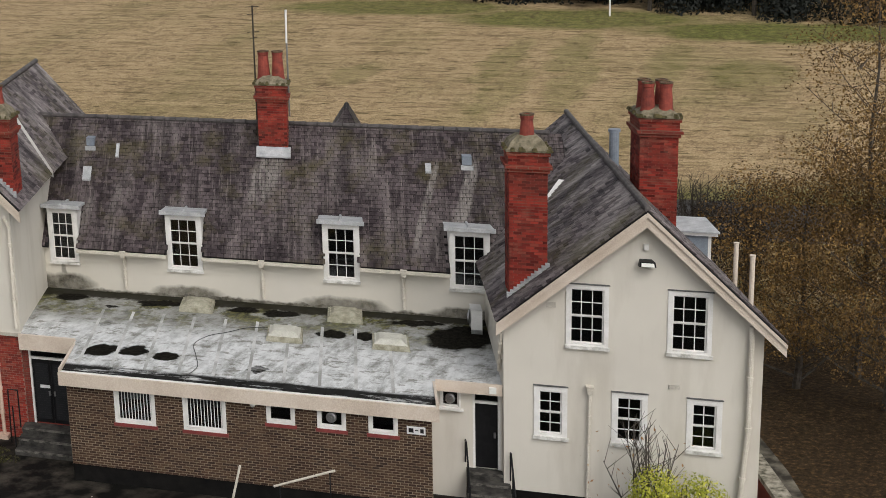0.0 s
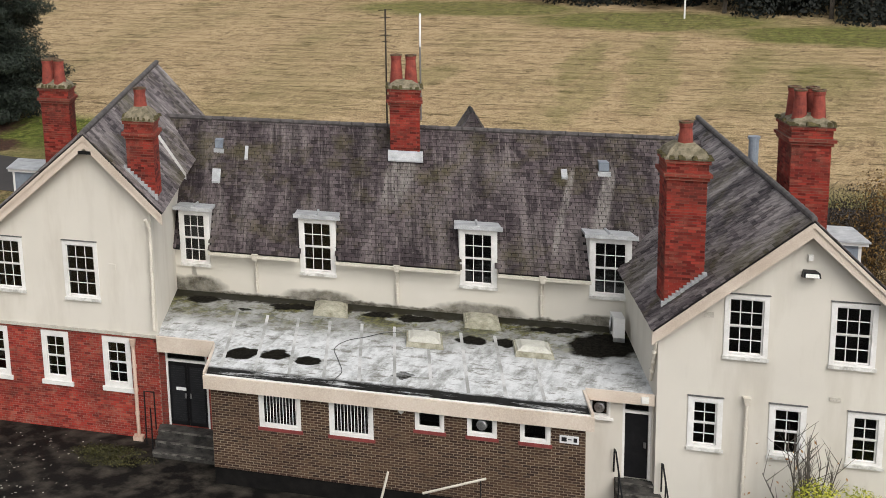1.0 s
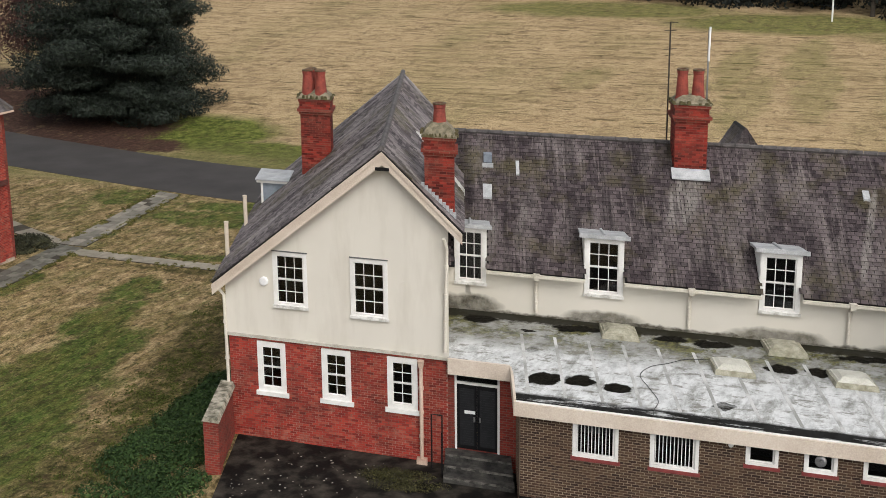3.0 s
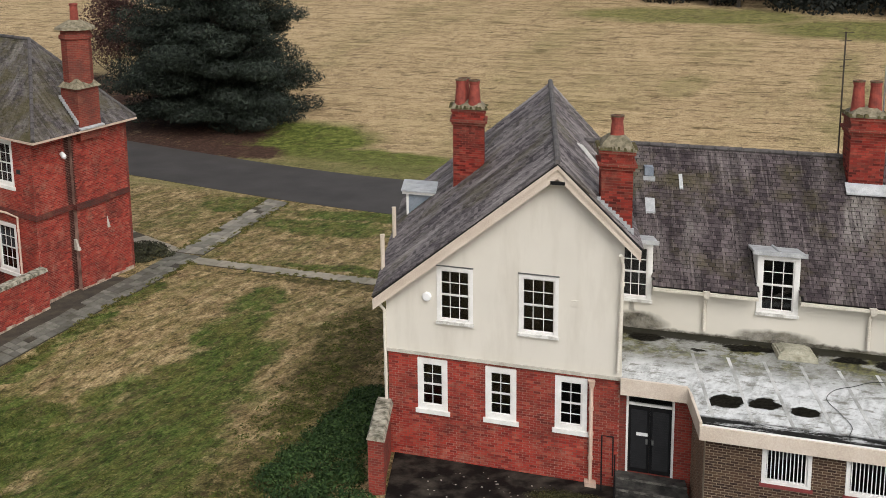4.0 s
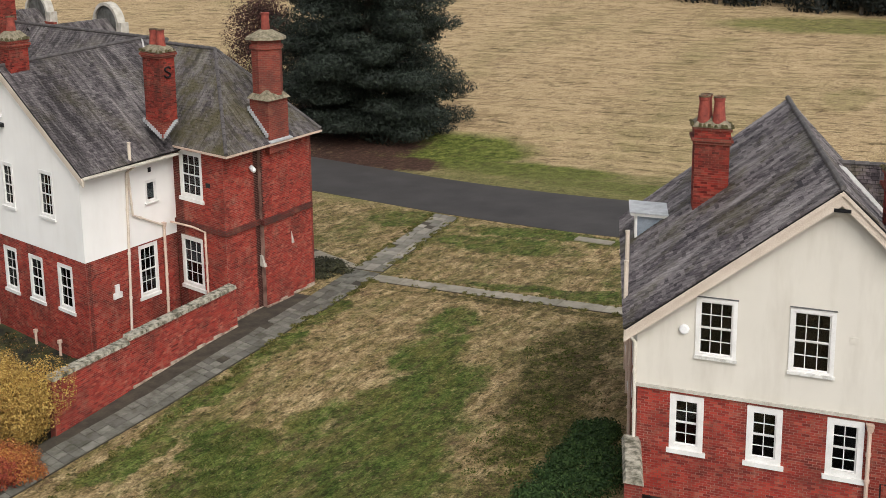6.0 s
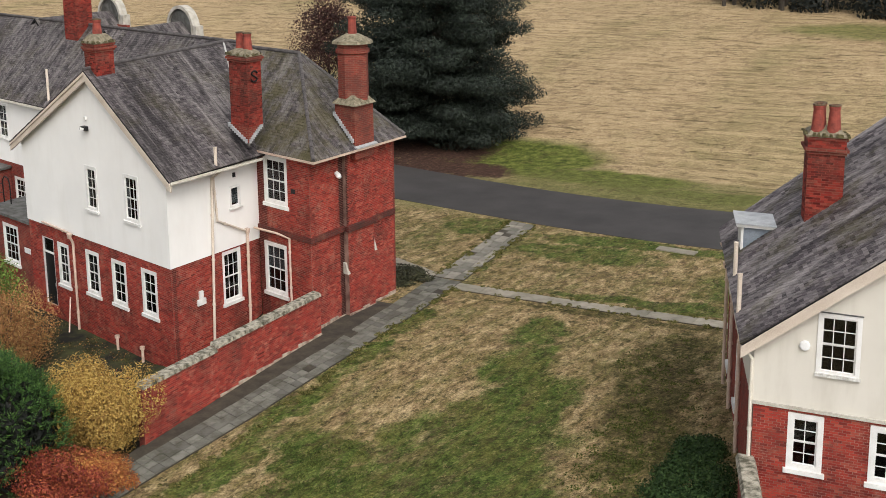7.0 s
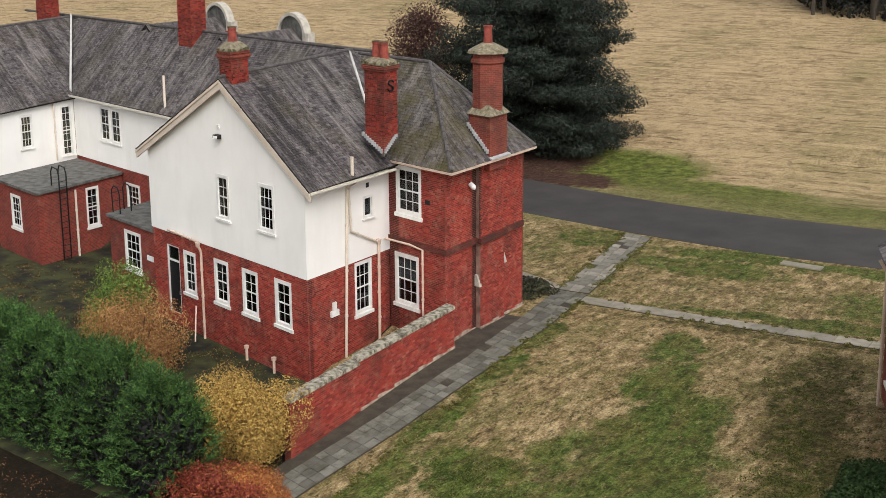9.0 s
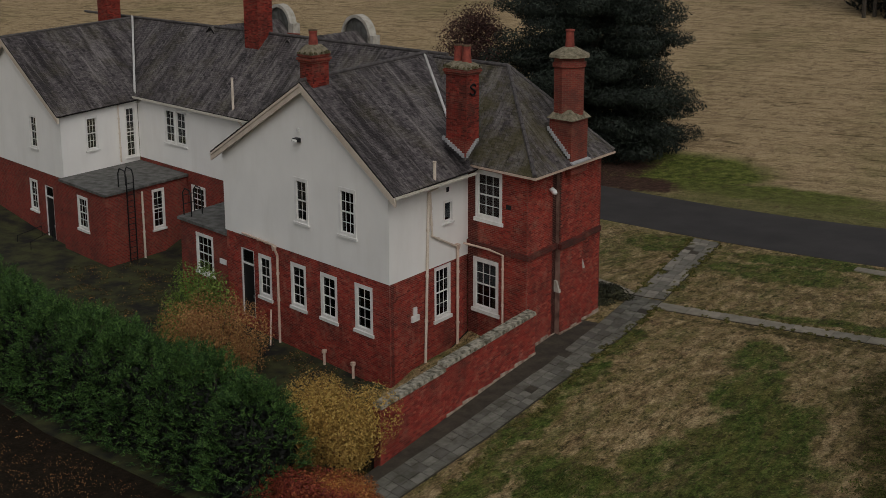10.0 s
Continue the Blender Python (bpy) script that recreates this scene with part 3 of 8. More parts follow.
L_wood = leaf_material("dark_woodland_leaf", [(0.005, 0.007, 0.005), (0.008, 0.011, 0.008), (0.014, 0.016, 0.01)])
M_bark = plain("bark", (0.03, 0.024, 0.018), (0.07, 0.058, 0.045), 6, 0.95, bumps=0.6)
M_twig = plain("grey_twig", (0.05, 0.042, 0.034), (0.11, 0.095, 0.08), 6, 0.95)
# string course brick, darkened to stand for the shadow under the band
M_course = brick_material("shade_dark_moulded_brick", ((0.7, 0.7, 0), UP), (0.15, 0.03, 0.022), (0.09, 0.022, 0.018), (0.1, 0.06, 0.05), soot_amount=0.7)
M_birchbark = plain("brown_grey_bark", (0.035, 0.028, 0.022), (0.1, 0.085, 0.07), 6, 0.95, bumps=0.4)
M_flag = plain("grey_flagstone", (0.085, 0.08, 0.07), (0.22, 0.21, 0.185), 1.1, 0.9, bumps=0.3)
M_concrete = plain("pale_concrete_path", (0.2, 0.18, 0.14), (0.3, 0.27, 0.22), 1.2, 0.95)
M_sidepath = plain("mossy_concrete", (0.03, 0.026, 0.018), (0.2, 0.18, 0.14), 1.4, 0.95, span=(0.4, 0.66))
M_lime = plain("lime_stained_footing", (0.2, 0.13, 0.1), (0.45, 0.38, 0.3), 3.0, 0.95, span=(0.35, 0.62))
M_dirt = plain("dark_soil", (0.03, 0.025, 0.018), (0.07, 0.058, 0.04), 1.6, 1.0, bumps=0.6, fine=12)
M_lampglass = plain("lamp_glass", (0.7, 0.7, 0.66), (0.8, 0.8, 0.76), 4, 0.3, bumps=0.0)
M_dome = plain("cloudy_rooflight", (0.45, 0.44, 0.38), (0.6, 0.59, 0.53), 3, 0.3, bumps=0.05)
M_kerb = plain("rooflight_kerb", (0.2, 0.19, 0.13), (0.42, 0.4, 0.32), 5, 0.8)
M_cable = plain("black_cable", (0.015, 0.015, 0.015), (0.03, 0.03, 0.03), 5, 0.6)
M_bluegrey = plain("blue_grey_metal", (0.16, 0.19, 0.23), (0.24, 0.27, 0.31), 3, 0.6)


def stained_wall_material():
    """Cream render with dark algae that has grown up from the flat roof below the windows."""
    m, n, l, b = material("cream_render_algae", 0.85, 0.0, 0.25)
    nt = m.node_tree
    col = ramp(nt, noise_node(nt, 0.5, 4), [(0.3, (0.6, 0.57, 0.5)), (0.7, (0.655, 0.62, 0.55))])
    humps = [(2.4, 4.0, 1.3, 0.36, 0.95), (7.1, 3.92, 1.3, 0.32, 0.85), (12.7, 3.92, 1.5, 0.32, 0.85), (16.9, 3.9, 1.4, 0.26, 0.9), (9.8, 3.78, 9.5, 0.16, 0.97), (2.5, 4.3, 0.12, 0.5, 0.6)]
    mask = plan_mask(nt, humps, 0.16, 2.2, True)
    blotch = n.new("ShaderNodeMath")
    blotch.operation = "MULTIPLY"
    l.new(mask, blotch.inputs[0])
    l.new(ramp(nt, noise_node(nt, 2.4, 7, 0.75, seed=66), [(0.3, (0.6,) * 3), (0.6, (1, 1, 1))]), blotch.inputs[1])
    col = mix(nt, blotch.outputs[0], col, ramp(nt, noise_node(nt, 4.0, 6, 0.7, seed=68), [(0.35, (0.025, 0.022, 0.015)), (0.7, (0.09, 0.08, 0.05))]))
    l.new(col, b.inputs["Base Color"])
    bump(nt, b, noise_node(nt, 18, 4), 0.15, 0.01)
    return m


M_algae = stained_wall_material()


def brick_piece_material(name, source, tones, stain=(0.045, 0.026, 0.02), amount=0.5, stains=(), pale=0.45):
    m, n, l, b = material(name, 0.9, 0, 0.2)
    nt = m.node_tree
    col = ramp(nt, source(nt), [(i / (len(tones) - 1), t) for i, t in enumerate(tones)])
    col = mix(nt, ramp(nt, noise_node(nt, 0.7, 6, 0.65, seed=2), [(0.46, (0, 0, 0)), (0.66, (amount,) * 3)]), col, stain)
    col = mix(nt, ramp(nt, noise_node(nt, 1.7, 6, 0.7, seed=9), [(0.54, (0, 0, 0)), (0.68, (pale,) * 3)]), col, (0.4, 0.2, 0.14))
    if stains:
        col = mix(nt, plan_mask(nt, stains, 0.1, 2.5), col, (0.03, 0.017, 0.014))
    l.new(col, b.inputs["Base Color"])
    bump(nt, b, noise_node(nt, 40, 4), 0.3, 0.008)
    return m


REDS = [(0.16, 0.025, 0.02), (0.26, 0.034, 0.026), (0.34, 0.046, 0.032), (0.38, 0.06, 0.04), (0.22, 0.033, 0.025), (0.42, 0.105, 0.07)]
BROWNS = [(0.028, 0.016, 0.013), (0.054, 0.03, 0.021), (0.075, 0.043, 0.028), (0.097, 0.06, 0.038), (0.041, 0.026, 0.021)]
M_redbricks = brick_piece_material("red_bricks_joined", island_random, REDS, stains=[(-26.5, 13.05, 0.22, 0.3, 0.9), (-29.9, 11.75, 0.4, 0.4, 0.6), (-30.24, 5.9, 0.12, 0.12, 0.5)])
M_stackbricks = brick_piece_material("sooty_stack_bricks", island_random, [tuple(c * k for c in t) for t, k in zip(REDS, (0.5, 0.75, 0.8, 0.85, 0.6, 0.7))], amount=0.7, pale=0.25)
M_redbrick = brick_piece_material("red_brick_piece", object_random, REDS)
M_brownbricks = brick_piece_material("brown_bricks_joined", island_random, BROWNS, amount=0.25, pale=0.06)
M_brownbrick = brick_piece_material("brown_brick_piece", object_random, BROWNS, amount=0.25, pale=0.06)
M_mortar_red = plain("red_wall_mortar", (0.13, 0.068, 0.052), (0.33, 0.2, 0.16), 1.3, 0.95, span=(0.35, 0.62))
M_mortar_brown = plain("brown_wall_mortar", (0.19, 0.15, 0.105), (0.31, 0.255, 0.185), 1.4, 0.95)

# ---- building blocks ----
K1, K2 = 0.37, 0.365
HOUSE1 = Matrix(((1, -K1, 0, 0), (0, 1, 0, 0), (0, 0, 1, 0), (0, 0, 0, 1)))
HOUSE2 = Matrix(((1, 0, 0, -30.24), (-K2, 1, 0, 5.72), (0, 0, 1, 0), (0, 0, 0, 1)))
FLAT = Matrix.Identity(4)
rng = np.random.default_rng(4)


def mesh_of(name, verts, faces, mat, smooth=False):
    me = bpy.data.meshes.new(name)
    me.from_pydata([tuple(v) for v in verts], [], faces)
    me.materials.append(mat)
    if smooth:
        me.polygons.foreach_set("use_smooth", [True] * len(me.polygons))
    me.update()
    return me


class Build:
    """Collects boxes and prisms in a building's own plan, and lays them into the world."""

    last = None

    def __init__(self, fr=FLAT):
        self.fr, self.v, self.f = fr, [], []

    def hexa(self, p):
        """Eight corners: four below, going round, and four above."""
        i = len(self.v)
        self.v += [self.fr @ Vector(q) for q in p]
        for q in ((3, 2, 1, 0), (4, 5, 6, 7), (0, 1, 5, 4), (1, 2, 6, 5), (2, 3, 7, 6), (3, 0, 4, 7)):
            self.f.append(tuple(i + k for k in q))
        return self

    def box(self, u0, u1, v0, v1, w0, w1):
        return self.hexa([(u0, v0, w0), (u1, v0, w0), (u1, v1, w0), (u0, v1, w0), (u0, v0, w1), (u1, v0, w1), (u1, v1, w1), (u0, v1, w1)])

    def taper(self, u0, u1, v0, v1, w0, w1, d):
        return self.hexa([(u0, v0, w0), (u1, v0, w0), (u1, v1, w0), (u0, v1, w0), (u0 + d, v0 + d, w1), (u1 - d, v0 + d, w1), (u1 - d, v1 - d, w1), (u0 + d, v1 - d, w1)])

    def slab(self, p, t):
        """A plate under the four corners p, t thick."""
        return self.hexa([(q[0], q[1], q[2] - t) for q in p] + [tuple(q) for q in p])

    def bar(self, a, b, r, sides=8):
        """A round bar from a to b."""
        a, b = self.fr @ Vector(a), self.fr @ Vector(b)
        return self.tube([(a, r), (b, r)], sides)

    def tube(self, rings, sides=8):
        """Rings of (world centre, radius), joined; the ends are closed."""
        i = len(self.v)
        pts = [Vector(c) for c, _ in rings]
        for k, (c, r) in enumerate(rings):
            d = (pts[min(k + 1, len(pts) - 1)] - pts[max(k - 1, 0)]).normalized()
            s = d.cross(Vector((0.31, 0.95, 0.05))).normalized()
            q = d.cross(s)
            self.v += [pts[k] + r * (math.cos(2 * math.pi * j / sides) * s + math.sin(2 * math.pi * j / sides) * q) for j in range(sides)]
        for k in range(len(rings) - 1):
            for j in range(sides):
                a, b = i + k * sides + j, i + k * sides + (j + 1) % sides
                self.f.append((a, b, b + sides, a + sides))
        self.f.append(tuple(i + j for j in reversed(range(sides))))
        self.f.append(tuple(i + (len(rings) - 1) * sides + j for j in range(sides)))
        return self

    def lathe(self, base, profile, sides=16):
        """Turned about the upright through base: (radius, height) pairs."""
        i, c = len(self.v), self.fr @ Vector(base)
        for r, h in profile:
            self.v += [c + Vector((r * math.cos(2 * math.pi * j / sides), r * math.sin(2 * math.pi * j / sides), h)) for j in range(sides)]
        for k in range(len(profile) - 1):
            for j in range(sides):
                a, b = i + k * sides + j, i + k * sides + (j + 1) % sides
                self.f.append((a, b, b + sides, a + sides))
        return self

    def wall(self, axis, at, thick, a0, a1, w0, tops, holes=()):
        """An upright wall along u (axis 0) or v (axis 1) with its face at `at`, its thickness to at + thick, and openings (a0, a1, w0, w1) through it.
        tops: (a, height) from one end to the other."""
        ta, tw = [p[0] for p in tops], [p[1] for p in tops]
        cuts = sorted({round(c, 4) for c in [a0, a1, *ta, *[h[0] for h in holes], *[h[1] for h in holes]] if a0 - 1e-6 <= c <= a1 + 1e-6})
        for c0, c1 in zip(cuts, cuts[1:]):
            m = (c0 + c1) / 2
            mine = sorted((h for h in holes if h[0] < m < h[1]), key=lambda h: h[2])
            low = w0
            for h in mine + [None]:
                if h is None:
                    h0 = float(np.interp(c0 + 1e-5, ta, tw)), float(np.interp(c1 - 1e-5, ta, tw))
                else:
                    h0 = h[2], h[2]
                if max(h0) > low + 1e-4:
                    q = [(c0, at, low), (c1, at, low), (c1, at + thick, low), (c0, at + thick, low), (c0, at, h0[0]), (c1, at, h0[1]), (c1, at + thick, h0[1]), (c0, at + thick, h0[0])]
                    self.hexa([(x[1], x[0], x[2]) for x in q] if axis else q)
                if h is not None:
                    low = h[3]
        return self

    def part(self, name, mat, parent=None, label="", kind="", smooth=False):
        ob = new(name, mesh_of(name, self.v, self.f, mat, smooth))
        bm = bmesh.new()
        bm.from_mesh(ob.data)
        bmesh.ops.recalc_face_normals(bm, faces=bm.faces)
        bmesh.ops.remove_doubles(bm, verts=bm.verts, dist=1e-4)
        bm.to_mesh(ob.data)
        bm.free()
        if parent is not None:
            attach(ob, parent)
        tagged(ob, label, kind=kind)
        Build.last = ob
        return ob


def attach(ob, parent):
    ob.parent = parent
    if parent.parent is None and parent.type == "EMPTY":
        ob.matrix_parent_inverse = parent.matrix_basis.inverted()


def thing(name, at, label, category, group="", kind=""):
    ob = new(name)
    ob.empty_display_size = 0.3
    ob.matrix_basis = Matrix.Translation(at)
    return tagged(ob, label, category, group, kind)


WINDOWS = {}


def window(house, fr, face, a, out, w, width, height, cols=3, rows=4, trim=0.13, sill=0.1, hood=False, label="white-painted wooden sash window", blind=0, bars=0):
    """A sash window in an opening. face: 'front' looks down -v with a along u and out = v of the wall's face; 'east' looks along +u with a along v."""
    key = (id(fr), face, round(width, 2), round(height, 2), cols, rows, trim, sill, blind, bars)
    spot = (a, out, w) if face == "front" else (out, a, w)
    at = fr @ Vector(spot)
    lin = fr.to_3x3().to_4x4()
    if key in WINDOWS:
        return copy_thing(WINDOWS[key], Matrix.Translation(at))

    def put(b, a0, a1, d0, d1, w0, w1):
        # d counts outwards from the face of the wall
        return b.box(a0, a1, -d1, -d0, w0, w1) if face == "front" else b.box(d0, d1, a0, a1, w0, w1)

    b = Build(lin)
    t = trim
    for a0, a1, w0, w1 in ((0, t, 0, height), (width - t, width, 0, height), (t, width - t, height - t, height), (t, width - t, 0, t * 0.85)):
        put(b, a0, a1, -0.12, 0.03, w0, w1)
    ob = b.part("window", M_paint, None, label)
    ob.parent = house
    ob.matrix_parent_inverse = house.matrix_basis.inverted()
    ob.matrix_basis = Matrix.Translation(at)
    gw, gh, base = width - 2 * t, height - 1.85 * t, t * 0.85
    s = 0.035
    sash = Build(lin)
    half = gh / 2
    for lo, hi, d in ((0, half, -0.05), (half, gh, -0.02)) if rows > 1 else ((0, gh, -0.03),):
        for a0, a1, w0, w1 in ((0, s, lo, hi), (gw - s, gw, lo, hi), (s, gw - s, lo, lo + s), (s, gw - s, hi - s, hi)):
            put(sash, t + a0, t + a1, d - 0.04, d, base + w0, base + w1)
    for c in range(1, cols):
        x = t + gw * c / cols
        put(sash, x - 0.012, x + 0.012, -0.08, -0.045, base, base + gh)
    for r in range(1, rows):
        if r * 2 != rows:
            z = base + gh * r / rows
            put(sash, t, t + gw, -0.08, -0.045, z - 0.012, z + 0.012)
    sp = sash.part("sash", M_paint, ob)
    if not sill and trim > 0.12:
        sl = Build(lin)
        put(sl, -0.03, width + 0.03, 0.03, 0.09, -0.04, 0.05)
        sl.part("sill", M_sill, ob, "weathered white sill with grey grime")
        hd_ = Build(lin)
        put(hd_, -0.02, width + 0.02, 0.0, 0.06, height, height + 0.025)
        hd_.part("drip", M_lead_dark, ob, "dark lead drip over the window")
    if sill:
        sl = Build(lin)
        put(sl, -0.08, width + 0.08, -0.02, 0.1, -sill, 0)
        sl.part("sill", M_paint, ob, "white-painted projecting sill")
    for c in range(cols):
        for r in range(rows):
            p = Build(lin)
            x0, x1 = t + gw * c / cols, t + gw * (c + 1) / cols
            z0, z1 = base + gh * r / rows, base + gh * (r + 1) / rows
            tilt = 0.004 * math.sin(7.3 * c + 3.1 * r)
            q = [(x0, -0.07 + tilt, z0), (x1, -0.07, z0), (x1, -0.066, z0), (x0, -0.066 + tilt, z0), (x0, -0.07, z1), (x1, -0.07 - tilt, z1), (x1, -0.066 - tilt, z1), (x0, -0.066, z1)]
            p.hexa([(x, -d, z) for x, d, z in q] if face == "front" else [(d, x, z) for x, d, z in q])
            p.part("pane", M_glass, ob).visible_shadow = False
    if blind:
        bl = Build(lin)
        put(bl, t, width - t, -0.16, -0.14, base + gh * (1 - blind), base + gh)
        bl.part("blind", M_blind, ob, "pale roller blind, half drawn")
    for k in range(bars):
        x = t + (width - 2 * t) * (k + 0.5) / bars
        br = Build(lin)
        put(br, x - 0.011, x + 0.011, -0.02, 0.005, base, base + gh)
        br.part("security_bar", M_paint, ob)
    WINDOWS[key] = ob
    return ob


def slope(house, fr, a, b, c, d, name="roof", thick=0.09, sw=0.235, sh=0.15, seed=1, label="", gaps=(), pieces=None, cover=None):
    """A slated slope: eave from a to b, ridge from d to c. A deck, and real slates upon it in courses that break joint."""
    a, b, c, d = (fr @ Vector(p) for p in (a, b, c, d))
    r = np.random.default_rng(seed)
    n = (b - a).cross(d - a)
    if n.length < 1e-6:
        n = (b - a).cross(c - a)
    n.normalize()
    if n.z < 0:
        n = -n
    deck = Build()
    cuts = sorted({0.0, 1.0, *[s for gp in gaps for s in gp[:2]], *([] if gaps else [0.2, 0.4, 0.6, 0.8])})
    drop = n * 0.012
    for s0, s1 in zip(cuts, cuts[1:]):
        low = max([gp[2] for gp in gaps if gp[0] < (s0 + s1) / 2 < gp[1]], default=0.0)
        for j in range(8):
            f0, f1 = low + (1 - low) * j / 8, low + (1 - low) * (j + 1) / 8
            q = [a.lerp(d, f0).lerp(b.lerp(c, f0), s0) - drop, a.lerp(d, f0).lerp(b.lerp(c, f0), s1) - drop, a.lerp(d, f1).lerp(b.lerp(c, f1), s1) - drop, a.lerp(d, f1).lerp(b.lerp(c, f1), s0) - drop]
            deck.hexa([p - n * thick for p in q] + q)
    ob = deck.part(name, M_deck, house, label or "steep slope covered in dark grey slates")
    along = (b - a).normalized()
    mid_e, mid_r = (a + b) / 2, (c + d) / 2
    up = (d - a) - along * (d - a).dot(along)
    length = max(up.length, ((c - b) - along * (c - b).dot(along)).length)
    rows = max(1, round(length / sh))
    V, Fc, single, shape = [], [], [], None
    for k in range(rows):
        h0, h1 = k / rows, (k + 1.35) / rows
        l0, r0 = a.lerp(d, h0), b.lerp(c, h0)
        hm = min(h1, 1.0)
        wide = (r0 - l0).length
        cnt = max(1, round(wide / sw))
        off = 0.5 * (k % 2)
        for j in range(cnt + 1):
            s0, s1 = max(0, (j - off) / cnt), min(1, (j + 1 - off) / cnt)
            if s1 - s0 < 0.15 / cnt:
                continue
            g = 0.011 / max(wide, 0.1)
            if any(gp[0] < (s0 + s1) / 2 < gp[1] and h0 < gp[2] for gp in gaps):
                continue
            la, ra = a.lerp(d, hm), b.lerp(c, hm)
            p = [l0.lerp(r0, s0 + g), l0.lerp(r0, s1 - g), la.lerp(ra, s1 - g), la.lerp(ra, s0 + g)]
            lift = 0.024 + 0.016 * r.random()
            slip = -up.normalized() * (0.012 * r.random() + (0.04 if r.random() < 0.012 else 0))
            tw = 0.006 * (r.random() - 0.5)
            if pieces and pieces[0] <= s0 and s1 <= pieces[1] and s1 - s0 > 0.9 / cnt and len(single) < 300:
                single.append((p[0] + slip, lift))
                if shape is None:
                    o = p[0]
                    shape = [p[0] - o, p[1] - o, p[0] - o + n * 0.03, p[1] - o + n * 0.03, p[2] - o + n * 0.006, p[3] - o + n * 0.006]
                continue
            i = len(V)
            V += [p[0] + slip, p[1] + slip, p[0] + n * (lift + tw) + slip, p[1] + n * (lift - tw) + slip, p[2] + n * 0.006, p[3] + n * 0.006]
            Fc += [(i, i + 1, i + 3, i + 2), (i + 2, i + 3, i + 4, i + 5), (i, i + 2, i + 5), (i + 1, i + 4, i + 3)]
    if single:
        me = mesh_of("slate", shape, [(0, 1, 3, 2), (2, 3, 4, 5), (0, 2, 5), (1, 4, 3)], M_slate)
        for at, lift in single:
            po = new("slate", me)
            attach(po, ob)
            po.matrix_basis = Matrix.Translation(at + n * (lift - 0.03) * 0.4)
    so = new("slate_covering", mesh_of("slate_covering", V, Fc, cover or M_slates))
    attach(so, ob)
    tagged(so, kind="stuff")
    return ob


def ridge_line(house, fr, p, q, label="dark clay ridge tiles"):
    """Half-round ridge tiles along a ridge, end to end."""
    p, q = fr @ Vector(p), fr @ Vector(q)
    n = max(1, round((q - p).length / 0.45))
    b = Build()
    for k in range(n):
        s, e = p.lerp(q, (k + 0.02) / n), p.lerp(q, (k + 0.98) / n)
        b.tube([(s, 0.082), (e, 0.095)], 8)
    return b.part("ridge_tiles", M_ridge, house, label)


